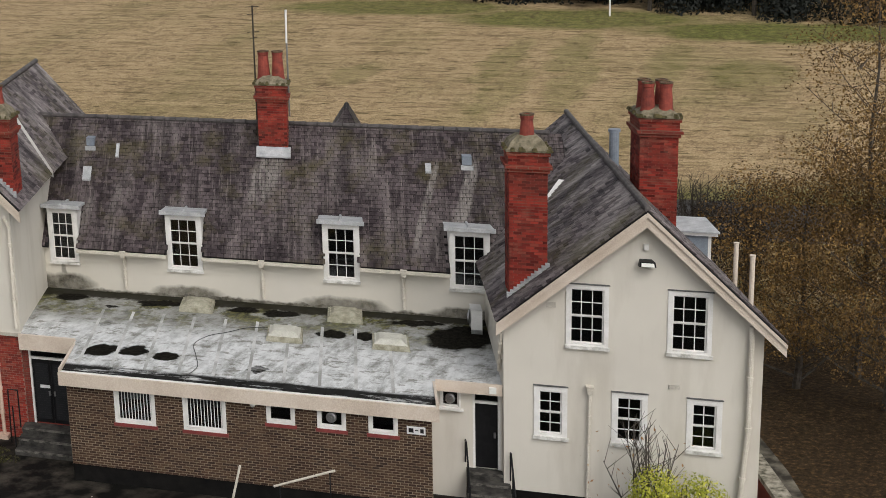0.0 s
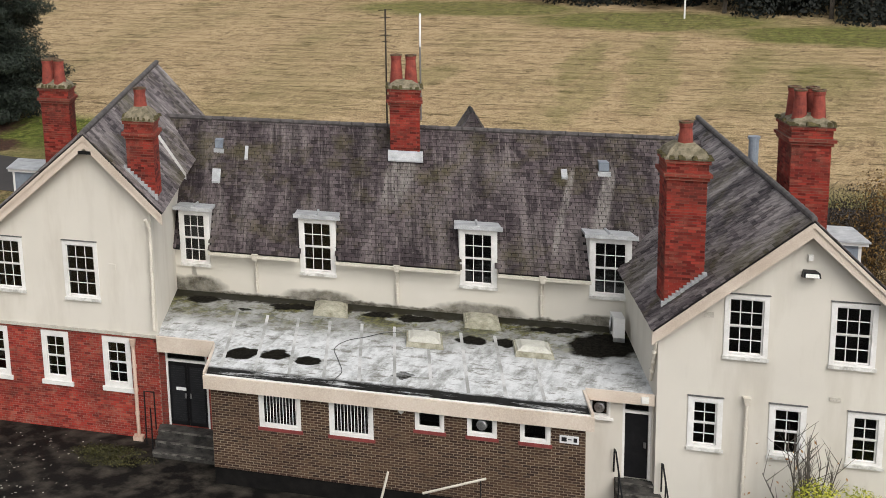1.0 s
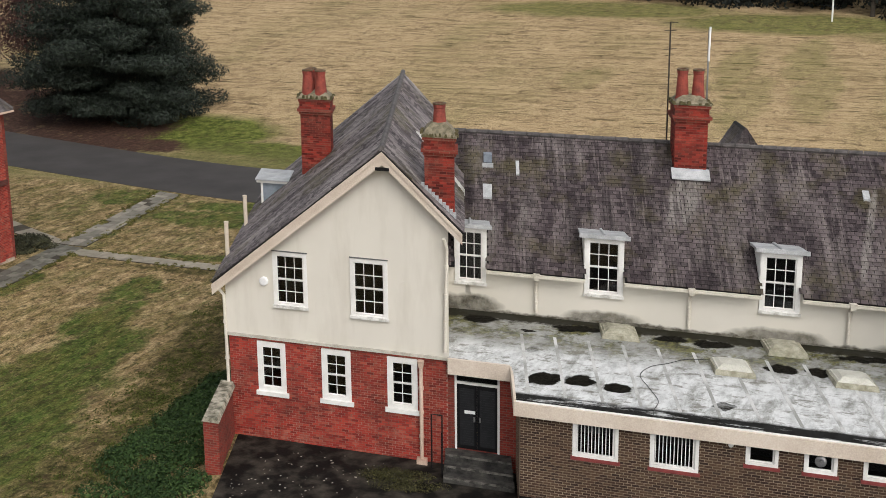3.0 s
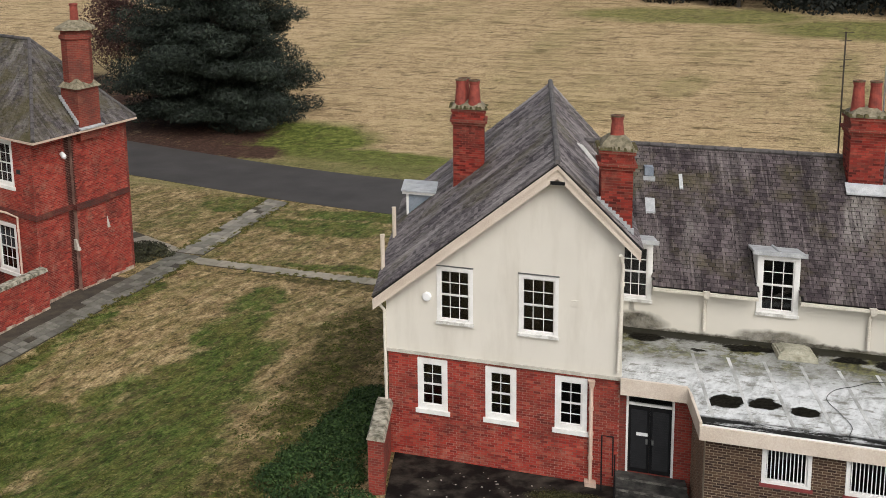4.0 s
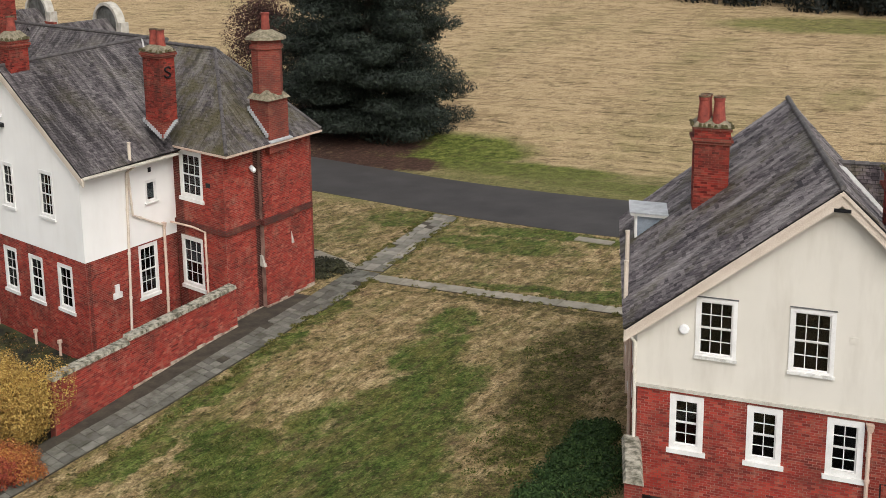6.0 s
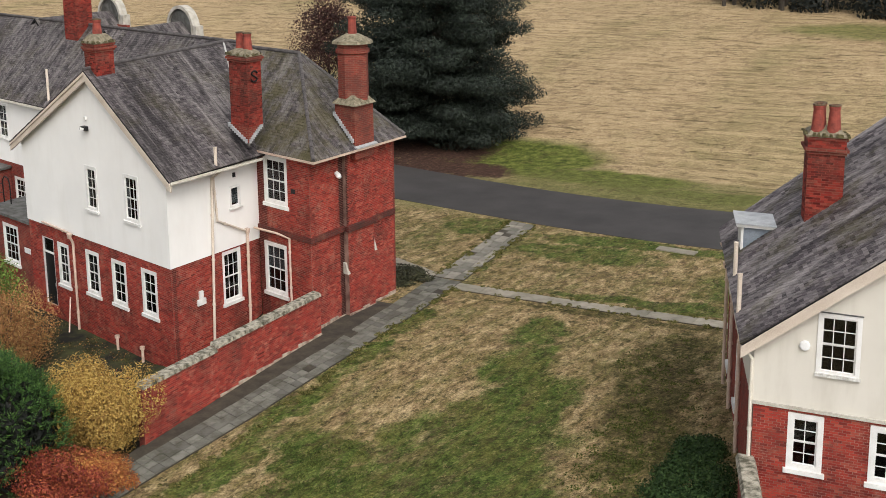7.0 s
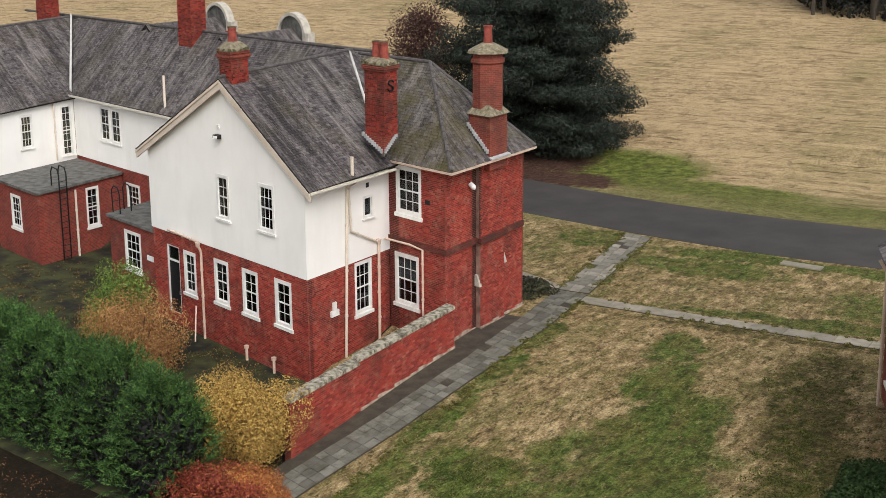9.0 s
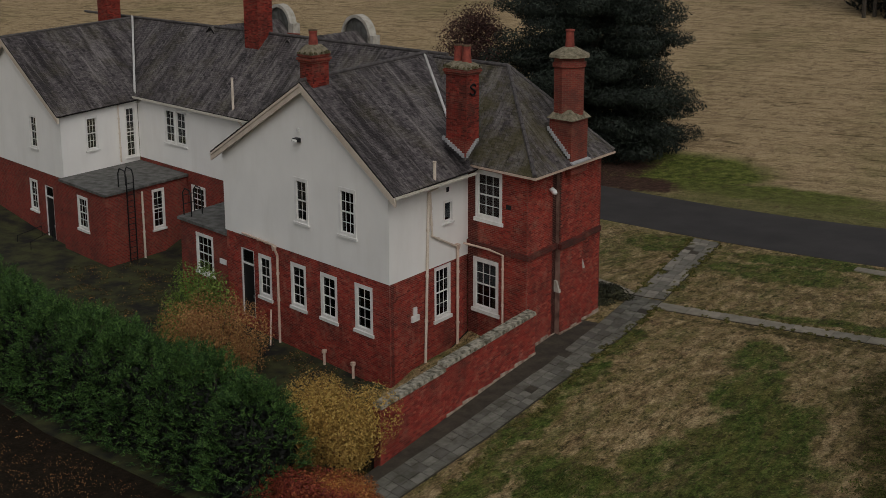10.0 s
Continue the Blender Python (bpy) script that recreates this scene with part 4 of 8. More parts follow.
def chimney(house, fr, u0, u1, v0, v1, w0, w1, pots, pot_h=0.85, corbel=0.55, cap=0.3, label="tall red-brick chimney stack", mat=None):
    b = Build(fr)
    b.box(u0, u1, v0, v1, w0, w1 - corbel)
    e = 0.06
    b.box(u0 - e, u1 + e, v0 - e, v1 + e, w1 - corbel, w1 - corbel + 0.1)
    b.box(u0 - 2 * e, u1 + 2 * e, v0 - 2 * e, v1 + 2 * e, w1 - corbel + 0.1, w1 - corbel + 0.2)
    b.box(u0 - e * 0.5, u1 + e * 0.5, v0 - e * 0.5, v1 + e * 0.5, w1 - corbel + 0.2, w1 - 0.1)
    b.box(u0 - e * 1.3, u1 + e * 1.3, v0 - e * 1.3, v1 + e * 1.3, w1 - 0.1, w1)
    st = b.part("chimney", mat or M_stack, house, label)
    brick_skin(st, fr, "front", v0, u0, u1, w0, w1 - corbel, (), False, None, int(abs(u0) * 10) + 1, M_stackbricks)
    brick_skin(st, fr, "east", u1, v0, v1, w0, w1 - corbel, (), False, None, int(abs(u0) * 10) + 2, M_stackbricks)
    if fr is HOUSE1:
        brick_skin(st, fr, "west", u0, v0, v1, w0, w1 - corbel, (), False, None, int(abs(u0) * 10) + 3, M_stackbricks)
    if corbel > 0.4:
        brick_skin(st, fr, "front", v0 - e * 0.5, u0 - e * 0.5, u1 + e * 0.5, w1 - corbel + 0.2, w1 - 0.1, (), False, None, int(abs(u0) * 10) + 4, M_stackbricks)
    c = Build(fr)
    c.box(u0 - e * 1.6, u1 + e * 1.6, v0 - e * 1.6, v1 + e * 1.6, w1, w1 + 0.06)
    c.taper(u0 - e * 0.8, u1 + e * 0.8, v0 - e * 0.8, v1 + e * 0.8, w1 + 0.06, w1 + cap * 0.55, 0.1)
    c.taper(u0 - e * 0.8 + 0.1, u1 + e * 0.8 - 0.1, v0 - e * 0.8 + 0.1, v1 + e * 0.8 - 0.1, w1 + cap * 0.55, w1 + cap * 0.95, min(u1 - u0, v1 - v0) * 0.22)
    c.part("cap", M_mortar, st, "lichen-covered mortar cap")
    rm = np.random.default_rng(int(abs(u0 * 31) + abs(v0 * 17)))
    ms = Build(fr)
    for k in range(34):
        side, f = k % 4, rm.random()
        pu = u0 - e * 1.4 + (u1 - u0 + e * 2.8) * (f if side < 2 else side - 2)
        pv = v0 - e * 1.4 + (v1 - v0 + e * 2.8) * (side if side < 2 else f)
        d = 0.03 + 0.05 * rm.random()
        ms.taper(pu - d, pu + d, pv - d, pv + d, w1 + 0.03, w1 + 0.08 + 0.07 * rm.random(), d * 0.45)
    ms.part("moss", M_moss_lump, st, "clumps of olive moss along the cap's edge", kind="stuff")
    for pu, pv in pots:
        p = Build(fr)
        h = pot_h
        p.lathe((pu, pv, w1 + cap * 0.45), [(0.235, 0), (0.23, 0.05), (0.215, 0.1), (0.165, h - 0.14), (0.18, h - 0.12), (0.185, h - 0.04), (0.165, h), (0.12, h), (0.12, h - 0.3), (0.0, h - 0.3)])
        pot = p.part("chimney_pot", M_pot, st, "tapered terracotta chimney pot", smooth=False)
        Build(fr).lathe((pu, pv, w1 + cap * 0.45 + h - 0.03), [(0.16, 0), (0.2, 0.01), (0.205, 0.05), (0.17, 0.06), (0.125, 0.055), (0.125, 0)], 16).part("rim", M_pot_rim, pot, "sooty lichen-grown rim")
    return st


def pipe(house, fr, pts, r=0.055, mat=None, hopper=False, label="painted cast-iron downpipe"):
    b = Build(fr)
    b.tube([(fr @ Vector(p), r) for p in pts], 10)
    top, low = Vector(pts[0]), Vector(pts[-1])
    for k in range(1, 4):
        z = top.z + (low.z - top.z) * k / 4
        near = min(zip(pts, pts[1:]), key=lambda s: 0 if min(s[0][2], s[1][2]) <= z <= max(s[0][2], s[1][2]) else 9)
        f = 0 if near[0][2] == near[1][2] else (z - near[0][2]) / (near[1][2] - near[0][2])
        c = Vector(near[0]).lerp(Vector(near[1]), min(1, max(0, f)))
        b.tube([(fr @ (c + Vector((0, 0, 0.05))), r * 1.35), (fr @ (c - Vector((0, 0, 0.05))), r * 1.35)], 10)
    ob = b.part("downpipe", mat or M_pipe, house, label)
    if hopper:
        h = Build(fr)
        h.taper(top.x - 0.09, top.x + 0.09, top.y - 0.09, top.y + 0.09, top.z, top.z + 0.02, 0)
        h.hexa([(top.x - 0.07, top.y - 0.07, top.z - 0.12), (top.x + 0.07, top.y - 0.07, top.z - 0.12), (top.x + 0.07, top.y + 0.07, top.z - 0.12), (top.x - 0.07, top.y + 0.07, top.z - 0.12),
                (top.x - 0.11, top.y - 0.1, top.z + 0.1), (top.x + 0.11, top.y - 0.1, top.z + 0.1), (top.x + 0.11, top.y + 0.1, top.z + 0.1), (top.x - 0.11, top.y + 0.1, top.z + 0.1)])
        h.part("hopper", mat or M_pipe, ob, "rainwater hopper head")
    return ob


def verge(house, fr, v, apex, left, right, depth=0.34, thick=0.12, mat=None):
    """Bargeboards under a gable's verge: apex and the two feet as (u, w)."""
    for foot in (left, right):
        b = Build(fr)
        (ua, wa), (uf, wf) = apex, foot
        b.hexa([(ua, v, wa - depth * 1.15), (uf, v, wf - depth), (uf, v + thick, wf - depth), (ua, v + thick, wa - depth * 1.15), (ua, v, wa), (uf, v, wf), (uf, v + thick, wf), (ua, v + thick, wa)])
        b.hexa([(ua, v - 0.05, wa - 0.12), (uf, v - 0.05, wf - 0.1), (uf, v, wf - 0.1), (ua, v, wa - 0.12), (ua, v - 0.05, wa + 0.01), (uf, v - 0.05, wf + 0.01), (uf, v, wf + 0.01), (ua, v, wa + 0.01)])
        b.part("bargeboard", mat or M_creampaint, house, "cream-painted wooden bargeboard")


def brick_skin(wall_ob, fr, face, at, a0, a1, w0, w1, holes=(), brown=False, pieces=None, seed=1, cover=None):
    """Bricks laid in courses, a little proud of the mortar. pieces: a stretch (a0, a1, w0, w1) whose bricks are objects of their own."""
    r = np.random.default_rng(seed)
    V, F, single = [], [], []
    rows, bl, bh, gap = round((w1 - w0) / 0.078), 0.232, (w1 - w0) / max(1, round((w1 - w0) / 0.078)), 0.02 if brown else 0.014
    lin = fr.to_3x3().to_4x4()

    def corners(x0, x1, z0, z1, d):
        if face == "front":
            return [(x0, at, z0), (x1, at, z0), (x1, at, z1), (x0, at, z1), (x0, at - d, z0), (x1, at - d, z0), (x1, at - d, z1), (x0, at - d, z1)]
        if face == "west":
            d = -d
        return [(at, x0, z0), (at, x1, z0), (at, x1, z1), (at, x0, z1), (at + d, x0, z0), (at + d, x1, z0), (at + d, x1, z1), (at + d, x0, z1)]

    quads = [(4, 5, 6, 7), (0, 1, 5, 4), (1, 2, 6, 5), (2, 3, 7, 6), (3, 0, 4, 7)]
    for k in range(rows):
        z0, z1 = w0 + k * bh + gap / 2, w0 + (k + 1) * bh - gap / 2
        spans = [(a0, a1)]
        for h0, h1, hz0, hz1 in holes:
            if z1 > hz0 and z0 < hz1:
                spans = [q for p, e in spans for q in ((p, min(e, h0)), (max(p, h1), e)) if q[1] - q[0] > 0.03]
        off = (0.5 * (k % 2)) * bl
        for p, e in spans:
            x = a0 - off + math.floor((p - a0 + off) / bl) * bl
            while x < e:
                x0, x1 = max(p, x) + gap / 2, min(e, x + bl) - gap / 2
                x += bl
                if x1 - x0 < 0.03:
                    continue
                d = 0.008 + 0.006 * r.random()
                if pieces and pieces[0] <= x0 and x1 <= pieces[1] and pieces[2] <= z0 and z1 <= pieces[3] and x1 - x0 > 0.2 and len(single) < 300:
                    single.append((x0, z0))
                    continue
                i = len(V)
                V += [fr @ Vector(c) for c in corners(x0, x1, z0, z1, d)]
                F += [tuple(i + j for j in q) for q in quads]
    ob = new("brickwork", mesh_of("brickwork", V, F, cover or (M_brownbricks if brown else M_redbricks)))
    attach(ob, wall_ob)
    tagged(ob, kind="stuff")
    if single:
        c = corners(0, bl - gap, 0, bh - gap, 0.012)
        o = Vector((0, at, 0)) if face == "front" else Vector((at, 0, 0))
        me = mesh_of("brick", [lin @ (Vector(q) - o) for q in c], quads, M_brownbrick if brown else M_redbrick)
        for x0, z0 in single:
            po = new("brick", me)
            attach(po, wall_ob)
            po.matrix_basis = Matrix.Translation(fr @ (Vector((x0, at, z0)) if face == "front" else Vector((at, x0, z0))))
    return ob

# ---- ground ----
def ground_height(x, y):
    def step(a, b, t):
        t = min(1.0, max(0.0, (t - a) / (b - a)))
        return t * t * (3 - 2 * t)
    z = -0.45 + 0.45 * step(-7.0, -4.2, x + K1 * y) * step(14.0, 8.0, y)
    u2, v2 = x + 30.24, y - 5.72 + K2 * (x + 30.24)
    z -= (1.0 - 0.6 * step(-1.5, 2.5, v2) * step(-0.8, 0.4, u2)) * step(4.2, 3.2, u2) * step(6.4, 5.8, v2) * step(-75.0, -60.0, x)
    z -= (0.6 * step(11.0, -4.0, y) * step(4.2, 3.2, u2) + 1.45 * step(14.0, -10.0, y) * step(3.2, 4.2, u2)) * step(-9.0, -19.0, x)
    z += FIELD_RISE * max(0.0, min(y, 190.0) - 46.0) * step(46.0, 60.0, y)
    return z


FIELD_RISE = 0.099


def ground_sheet():
    xs = [-3000, -900, -500, -300, -200, -150] + list(np.arange(-120, 90, 1.5)) + [100, 130, 200, 300, 500, 900, 3000]
    ys = [-3000, -300, -150, -80] + list(np.arange(-60, 60, 1.5)) + [65, 70, 80, 90, 100, 120, 150, 180, 400, 1200, 3000]
    V = [(x, y, ground_height(x, y)) for y in ys for x in xs]
    w = len(xs)
    F = [(j * w + i, j * w + i + 1, (j + 1) * w + i + 1, (j + 1) * w + i) for j in range(len(ys) - 1) for i in range(w - 1)]
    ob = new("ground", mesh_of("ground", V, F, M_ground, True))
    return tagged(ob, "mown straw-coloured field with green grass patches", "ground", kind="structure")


ground_sheet()


def strip(name, left, right, mat, lift, label, category, across=1):
    """A paved strip between two edges that follows the ground, with thickness."""
    rows = []
    for k in range(len(left) - 1):
        n = max(1, int(max(math.dist(left[k], left[k + 1]), math.dist(right[k], right[k + 1])) / 1.5))
        rows += [(Vector(left[k]).lerp(Vector(left[k + 1]), i / n), Vector(right[k]).lerp(Vector(right[k + 1]), i / n)) for i in range(n)]
    rows.append((Vector(left[-1]), Vector(right[-1])))
    V, F, w = [], [], across + 3
    for p, q in rows:
        line = [p.lerp(q, j / across) for j in range(across + 1)]
        top = [(c.x, c.y, ground_height(c.x, c.y) + lift) for c in line]
        V += [(top[0][0], top[0][1], top[0][2] - 0.25), *top, (top[-1][0], top[-1][1], top[-1][2] - 0.25)]
    for k in range(len(rows) - 1):
        F += [(k * w + j, k * w + j + 1, (k + 1) * w + j + 1, (k + 1) * w + j) for j in range(w - 1)]
    F += [tuple(range(w)), tuple((len(rows) - 1) * w + j for j in reversed(range(w)))]
    return tagged(new(name, mesh_of(name, V, F, mat)), label, category, kind="structure")


def curve_pts(pts, n=12):
    out = []
    for k in range(len(pts) - 1):
        p0, p1, p2, p3 = (Vector(pts[max(0, min(len(pts) - 1, k + j))]) for j in (-1, 0, 1, 2))
        for i in range(n):
            t = i / n
            out.append(tuple(0.5 * (2 * p1 + (p2 - p0) * t + (2 * p0 - 5 * p1 + 4 * p2 - p3) * t * t + (3 * p1 - p0 - 3 * p2 + p3) * t ** 3)))
    return out + [tuple(pts[-1])]


strip("road", curve_pts([(-140, 62), (-80, 47), (-38, 36), (-22, 32.6), (-10, 32.2), (10, 32.6), (60, 34)]), curve_pts([(-140, 75), (-80, 57), (-45, 46.3), (-27, 41.8), (-11, 41.2), (10, 41.4), (60, 42)]),
      M_asphalt, 0.02, "dark grey asphalt drive crossing the grass", "road")
strip("yard", [(-4.15 + K1 * 30, -30), (-4.15 + K1 * 6, -6.0), (-4.15, 0.1)], [(40, -30), (27.2, -6.0), (25.6, 0.1)], M_yard, 0.025, "dark wet mossy asphalt yard in front of the house", "yard", 8)

# ---- the white house ----
house = thing("house", (10, 4, 0), "long cream-rendered house with slate roofs, red chimneys and two gabled wings", "house")
H = HOUSE1
LW0, LW1, RW0, RW1 = -4.28, 3.3, 18.8, 25.7
VR = -1.12


def hole(x, v, w, width, height):
    u = x + K1 * v
    return (u + 0.03, u + width - 0.03, w + 0.02, w + height - 0.02)


up_l = [(-2.58, 4.62, 1.2, 1.8), (0.1, 4.54, 1.26, 1.9)]
lo_l = [(-3.27, 1.68, 1.02, 1.68), (-0.98, 1.68, 1.02, 1.68), (1.28, 1.68, 1.02, 1.68)]
Build(H).wall(0, 0.0, 0.3, LW0, LW1, 0.0, [(LW0, 3.5), (LW1, 3.5)], [hole(x, 0, w, a, b) for x, w, a, b in lo_l]).part("brick_wall", M_mortar_red, house, "red-brick ground floor wall")
brick_skin(Build.last, H, "front", 0.0, LW0, LW1, 0.0, 3.46, [hole(x, 0, w, a, b) for x, w, a, b in lo_l], False, (-1.0, 1.3, 0.2, 1.6), 3)
b = Build(H).wall(0, -0.04, 0.34, LW0 - 0.04, LW1 + 0.04, 3.5, [(LW0 - 0.04, 5.5), (1.27, 9.74), (LW1 + 0.04, 7.95)], [hole(x, 0, w, a, c) for x, w, a, c in up_l])
b.part("rendered_wall", M_cream, house, "cream-rendered gable wall")
Build(H).box(LW0 - 0.06, LW1 + 0.06, -0.09, -0.04, 3.46, 3.56).part("drip_course", M_stone, house, "grey moulded drip course between render and brick")
flank = [(5.4, 6.4, 1.1, 3.05), (9.2, 10.2, 1.1, 3.05)]
Build(H).wall(1, LW0, 0.3, 0.3, 11.6, 0.0, [(0.3, 3.4), (11.6, 3.4)], flank).part("side_wall", M_brick_side, house, "red-brick flank wall")
Build(H).wall(1, LW0 - 0.04, 0.34, 0.3, 11.6, 3.4, [(0.3, 5.42), (11.6, 5.55)]).part("side_wall", M_cream, house)
for v0, v1, w0, w1 in flank:
    fb = Build(H)
    for q in ((v0, v0 + 0.12, w0, w1), (v1 - 0.12, v1, w0, w1), (v0 + 0.12, v1 - 0.12, w1 - 0.12, w1), (v0 + 0.12, v1 - 0.12, w0, w0 + 0.1), (v0 + 0.12, v1 - 0.12, (w0 + w1) / 2 - 0.03, (w0 + w1) / 2 + 0.03), ((v0 + v1) / 2 - 0.02, (v0 + v1) / 2 + 0.02, w0 + 0.1, w1 - 0.12)):
        fb.box(LW0 - 0.05, LW0 + 0.1, *q)
    fw = fb.part("window", M_paint, house, "white-painted wooden sash window")
    Build(H).box(LW0 - 0.16, LW0, v0 - 0.08, v1 + 0.08, w0 - 0.14, w0).part("sill", M_paint, fw, "white-painted projecting sill")
    Build(H).box(LW0 + 0.03, LW0 + 0.036, v0 + 0.1, v1 - 0.1, w0 + 0.08, w1 - 0.1).part("pane", M_glass, fw)
for v in (4.4, 8.3, 11.45):
    pipe(house, H, [(LW0 - 0.4, v, 5.18), (LW0 - 0.12, v, 4.75), (LW0 - 0.12, v, -0.4)], 0.065, M_pinkpipe, v < 11, "pink-cream cast-iron downpipe")
Build(H).wall(1, LW1 - 0.3, 0.3, 0.3, 11.6, 0.0, [(0.3, 7.7), (11.6, 7.9)]).part("side_wall", M_cream, house)
Build(H).wall(0, 11.3, 0.3, LW0 + 0.3, LW1 - 0.3, 0.0, [(LW0, 5.3), (1.27, 10.2), (LW1, 8.1)]).part("rear_wall", M_cream, house)
for x, w, a, c in up_l:
    window(house, H, "front", x, -0.04, w, a, c, sill=0)
for x, w, a, c in lo_l:
    window(house, H, "front", x, 0.0, w, a, c, cols=2, rows=4, trim=0.17, sill=0.14)
slope(house, H, (-4.75, 11.8, 5.62), (-4.75, -0.42, 5.28), (1.27, -0.42, 9.93), (1.42, 11.8, 10.5), seed=2, cover=M_slates_side)
slope(house, H, (3.85, -0.42, 7.62), (3.85, 11.8, 8.05), (1.42, 11.8, 10.5), (1.27, -0.42, 9.93), seed=3, cover=M_slates_side)
ridge_line(house, H, (1.27, -0.42, 9.97), (1.42, 11.8, 10.54))
verge(house, H, -0.4, (1.27, 9.87), (-4.75, 5.21), (3.8, 7.57))

# main range
up_m = [(2.05, 4.75, 1.1, 1.9), (6.47, 4.75, 1.27, 1.9), (12.0, 4.75, 1.22, 1.9), (16.2, 4.75, 1.28, 1.9)]
VM = 4.0
Build(H).wall(0, VM, 0.3, LW1, RW0, 0.0, [(LW1, 5.45), (RW0, 5.45)], [(x + K1 * VM + 0.03, x + K1 * VM + a - 0.03, w, 5.45) for x, w, a, c in up_m]).part("front_wall", M_algae, house, "cream-rendered upper wall")
Build(H).wall(0, 11.3, 0.3, LW1, RW0, 0.0, [(LW1, 5.6), (RW0, 5.6)]).part("rear_wall", M_cream, house)
RV, RZ = 7.75, 9.1
ME0, ME1 = LW1 - 2.0, RW0 + 3.0
gaps = [((x + K1 * VM - 0.02 - ME0) / (ME1 - ME0), (x + K1 * VM + a + 0.02 - ME0) / (ME1 - ME0), 0.31) for x, w, a, c in up_m]
slope(house, H, (ME0, 3.68, 5.38), (ME1, 3.68, 5.38), (ME1, RV, RZ), (ME0, RV, RZ), seed=5, gaps=gaps, pieces=(0.24, 0.375))
slope(house, H, (ME1, 11.8, 5.4), (ME0, 11.8, 5.4), (ME0, RV, RZ), (ME1, RV, RZ), seed=6)
ridge_line(house, H, (LW1 - 2.0, RV, RZ + 0.03), (RW0 + 2.6, RV, RZ + 0.03))
edges = [LW1] + [e for x, w, a, c in up_m for e in (x + K1 * VM, x + K1 * VM + a)] + [RW0]
for e0, e1 in zip(edges[2::2], edges[3::2]):
    Build(H).box(e0, e1, 3.58, 3.7, 5.24, 5.33).part("gutter", M_pipe, house, "cream-painted eaves gutter")
for x, w, a, c in up_m:
    window(house, H, "front", x + K1 * VM, VM - 0.02, w, a, c, sill=0, trim=0.15)
    u = x + K1 * VM
    d = Build(H)
    top = w + c
    for s in (u - 0.02, u + a - 0.06):
        d.hexa([(s, VM, 5.3), (s + 0.08, VM, 5.3), (s + 0.08, VM + 0.05, 5.3), (s, VM + 0.05, 5.3), (s, VM, top + 0.1), (s + 0.08, VM, top + 0.1), (s + 0.08, VM + 1.2, top - 0.1), (s, VM + 1.2, top - 0.1)])
    dm = d.part("dormer", M_paint, house, "white dormer cheeks breaking the eaves")
    l = Build(H).slab([(u - 0.16, VM - 0.14, top + 0.12), (u + a + 0.16, VM - 0.14, top + 0.12), (u + a + 0.13, VM + 1.25, top - 0.03), (u - 0.13, VM + 1.25, top - 0.03)], 0.08)
    l.bar((u + a / 2, VM - 0.16, top + 0.14), (u + a / 2, VM + 1.2, top - 0.01), 0.045, 8)
    l.box(u - 0.19, u + a + 0.19, VM - 0.19, VM - 0.13, top + 0.01, top + 0.14)
    l.part("dormer_roof", M_lead, dm, "weathered lead dormer roof")

# right wing
up_r = [(20.93, 4.95, 1.15, 1.75), (23.63, 4.95, 1.15, 1.75)]
lo_r = [(20.06, 2.27, 0.93, 1.5), (22.2, 2.27, 0.96, 1.5), (24.2, 2.27, 0.92, 1.5)]
Build(H).wall(0, VR, 0.3, RW0, RW1, 0.62, [(RW0, 5.68), (22.55, 8.58), (RW1, 5.7)], [hole(x, VR, w, a, c) for x, w, a, c in up_r + lo_r]).part("rendered_wall", M_cream, house, "cream-rendered gable wall with rain stains")
Build(H).box(RW0, RW1, VR + 0.03, VR + 0.3, -0.2, 0.62).part("plinth", M_plinth, house, "black bitumen-painted plinth")
Build(H).wall(1, RW0, 0.3, VR + 0.3, 11.4, 0.0, [(VR, 5.5), (11.4, 5.5)]).part("side_wall", M_cream, house)
Build(H).wall(1, RW1 - 0.3, 0.3, VR + 0.3, 11.4, 0.0, [(VR, 5.5), (11.4, 5.5)]).part("side_wall", M_cream, house)
Build(H).wall(0, 11.1, 0.3, RW0 + 0.3, RW1 - 0.3, 0.0, [(RW0, 5.5), (22.55, 8.8), (RW1, 5.5)]).part("rear_wall", M_cream, house)
for x, w, a, c in up_r:
    window(house, H, "front", x + K1 * VR, VR, w, a, c, sill=0)
for x, w, a, c in lo_r:
    window(house, H, "front", x + K1 * VR, VR, w, a, c, cols=2, rows=4, trim=0.15, sill=0)
RA = 22.55
slope(house, H, (18.55, 11.5, 5.74), (18.55, VR - 0.4, 5.62), (RA, VR - 0.4, 8.88), (RA, 11.5, 9.2), seed=7, cover=M_slates_side)
slope(house, H, (26.15, VR - 0.4, 5.64), (26.15, 11.5, 5.76), (RA, 11.5, 9.2), (RA, VR - 0.4, 8.88), seed=8, cover=M_slates_side)
ridge_line(house, H, (RA, VR - 0.4, 8.91), (RA, 11.5, 9.24))
verge(house, H, VR - 0.38, (RA, 8.81), (18.55, 5.55), (26.15, 5.57))

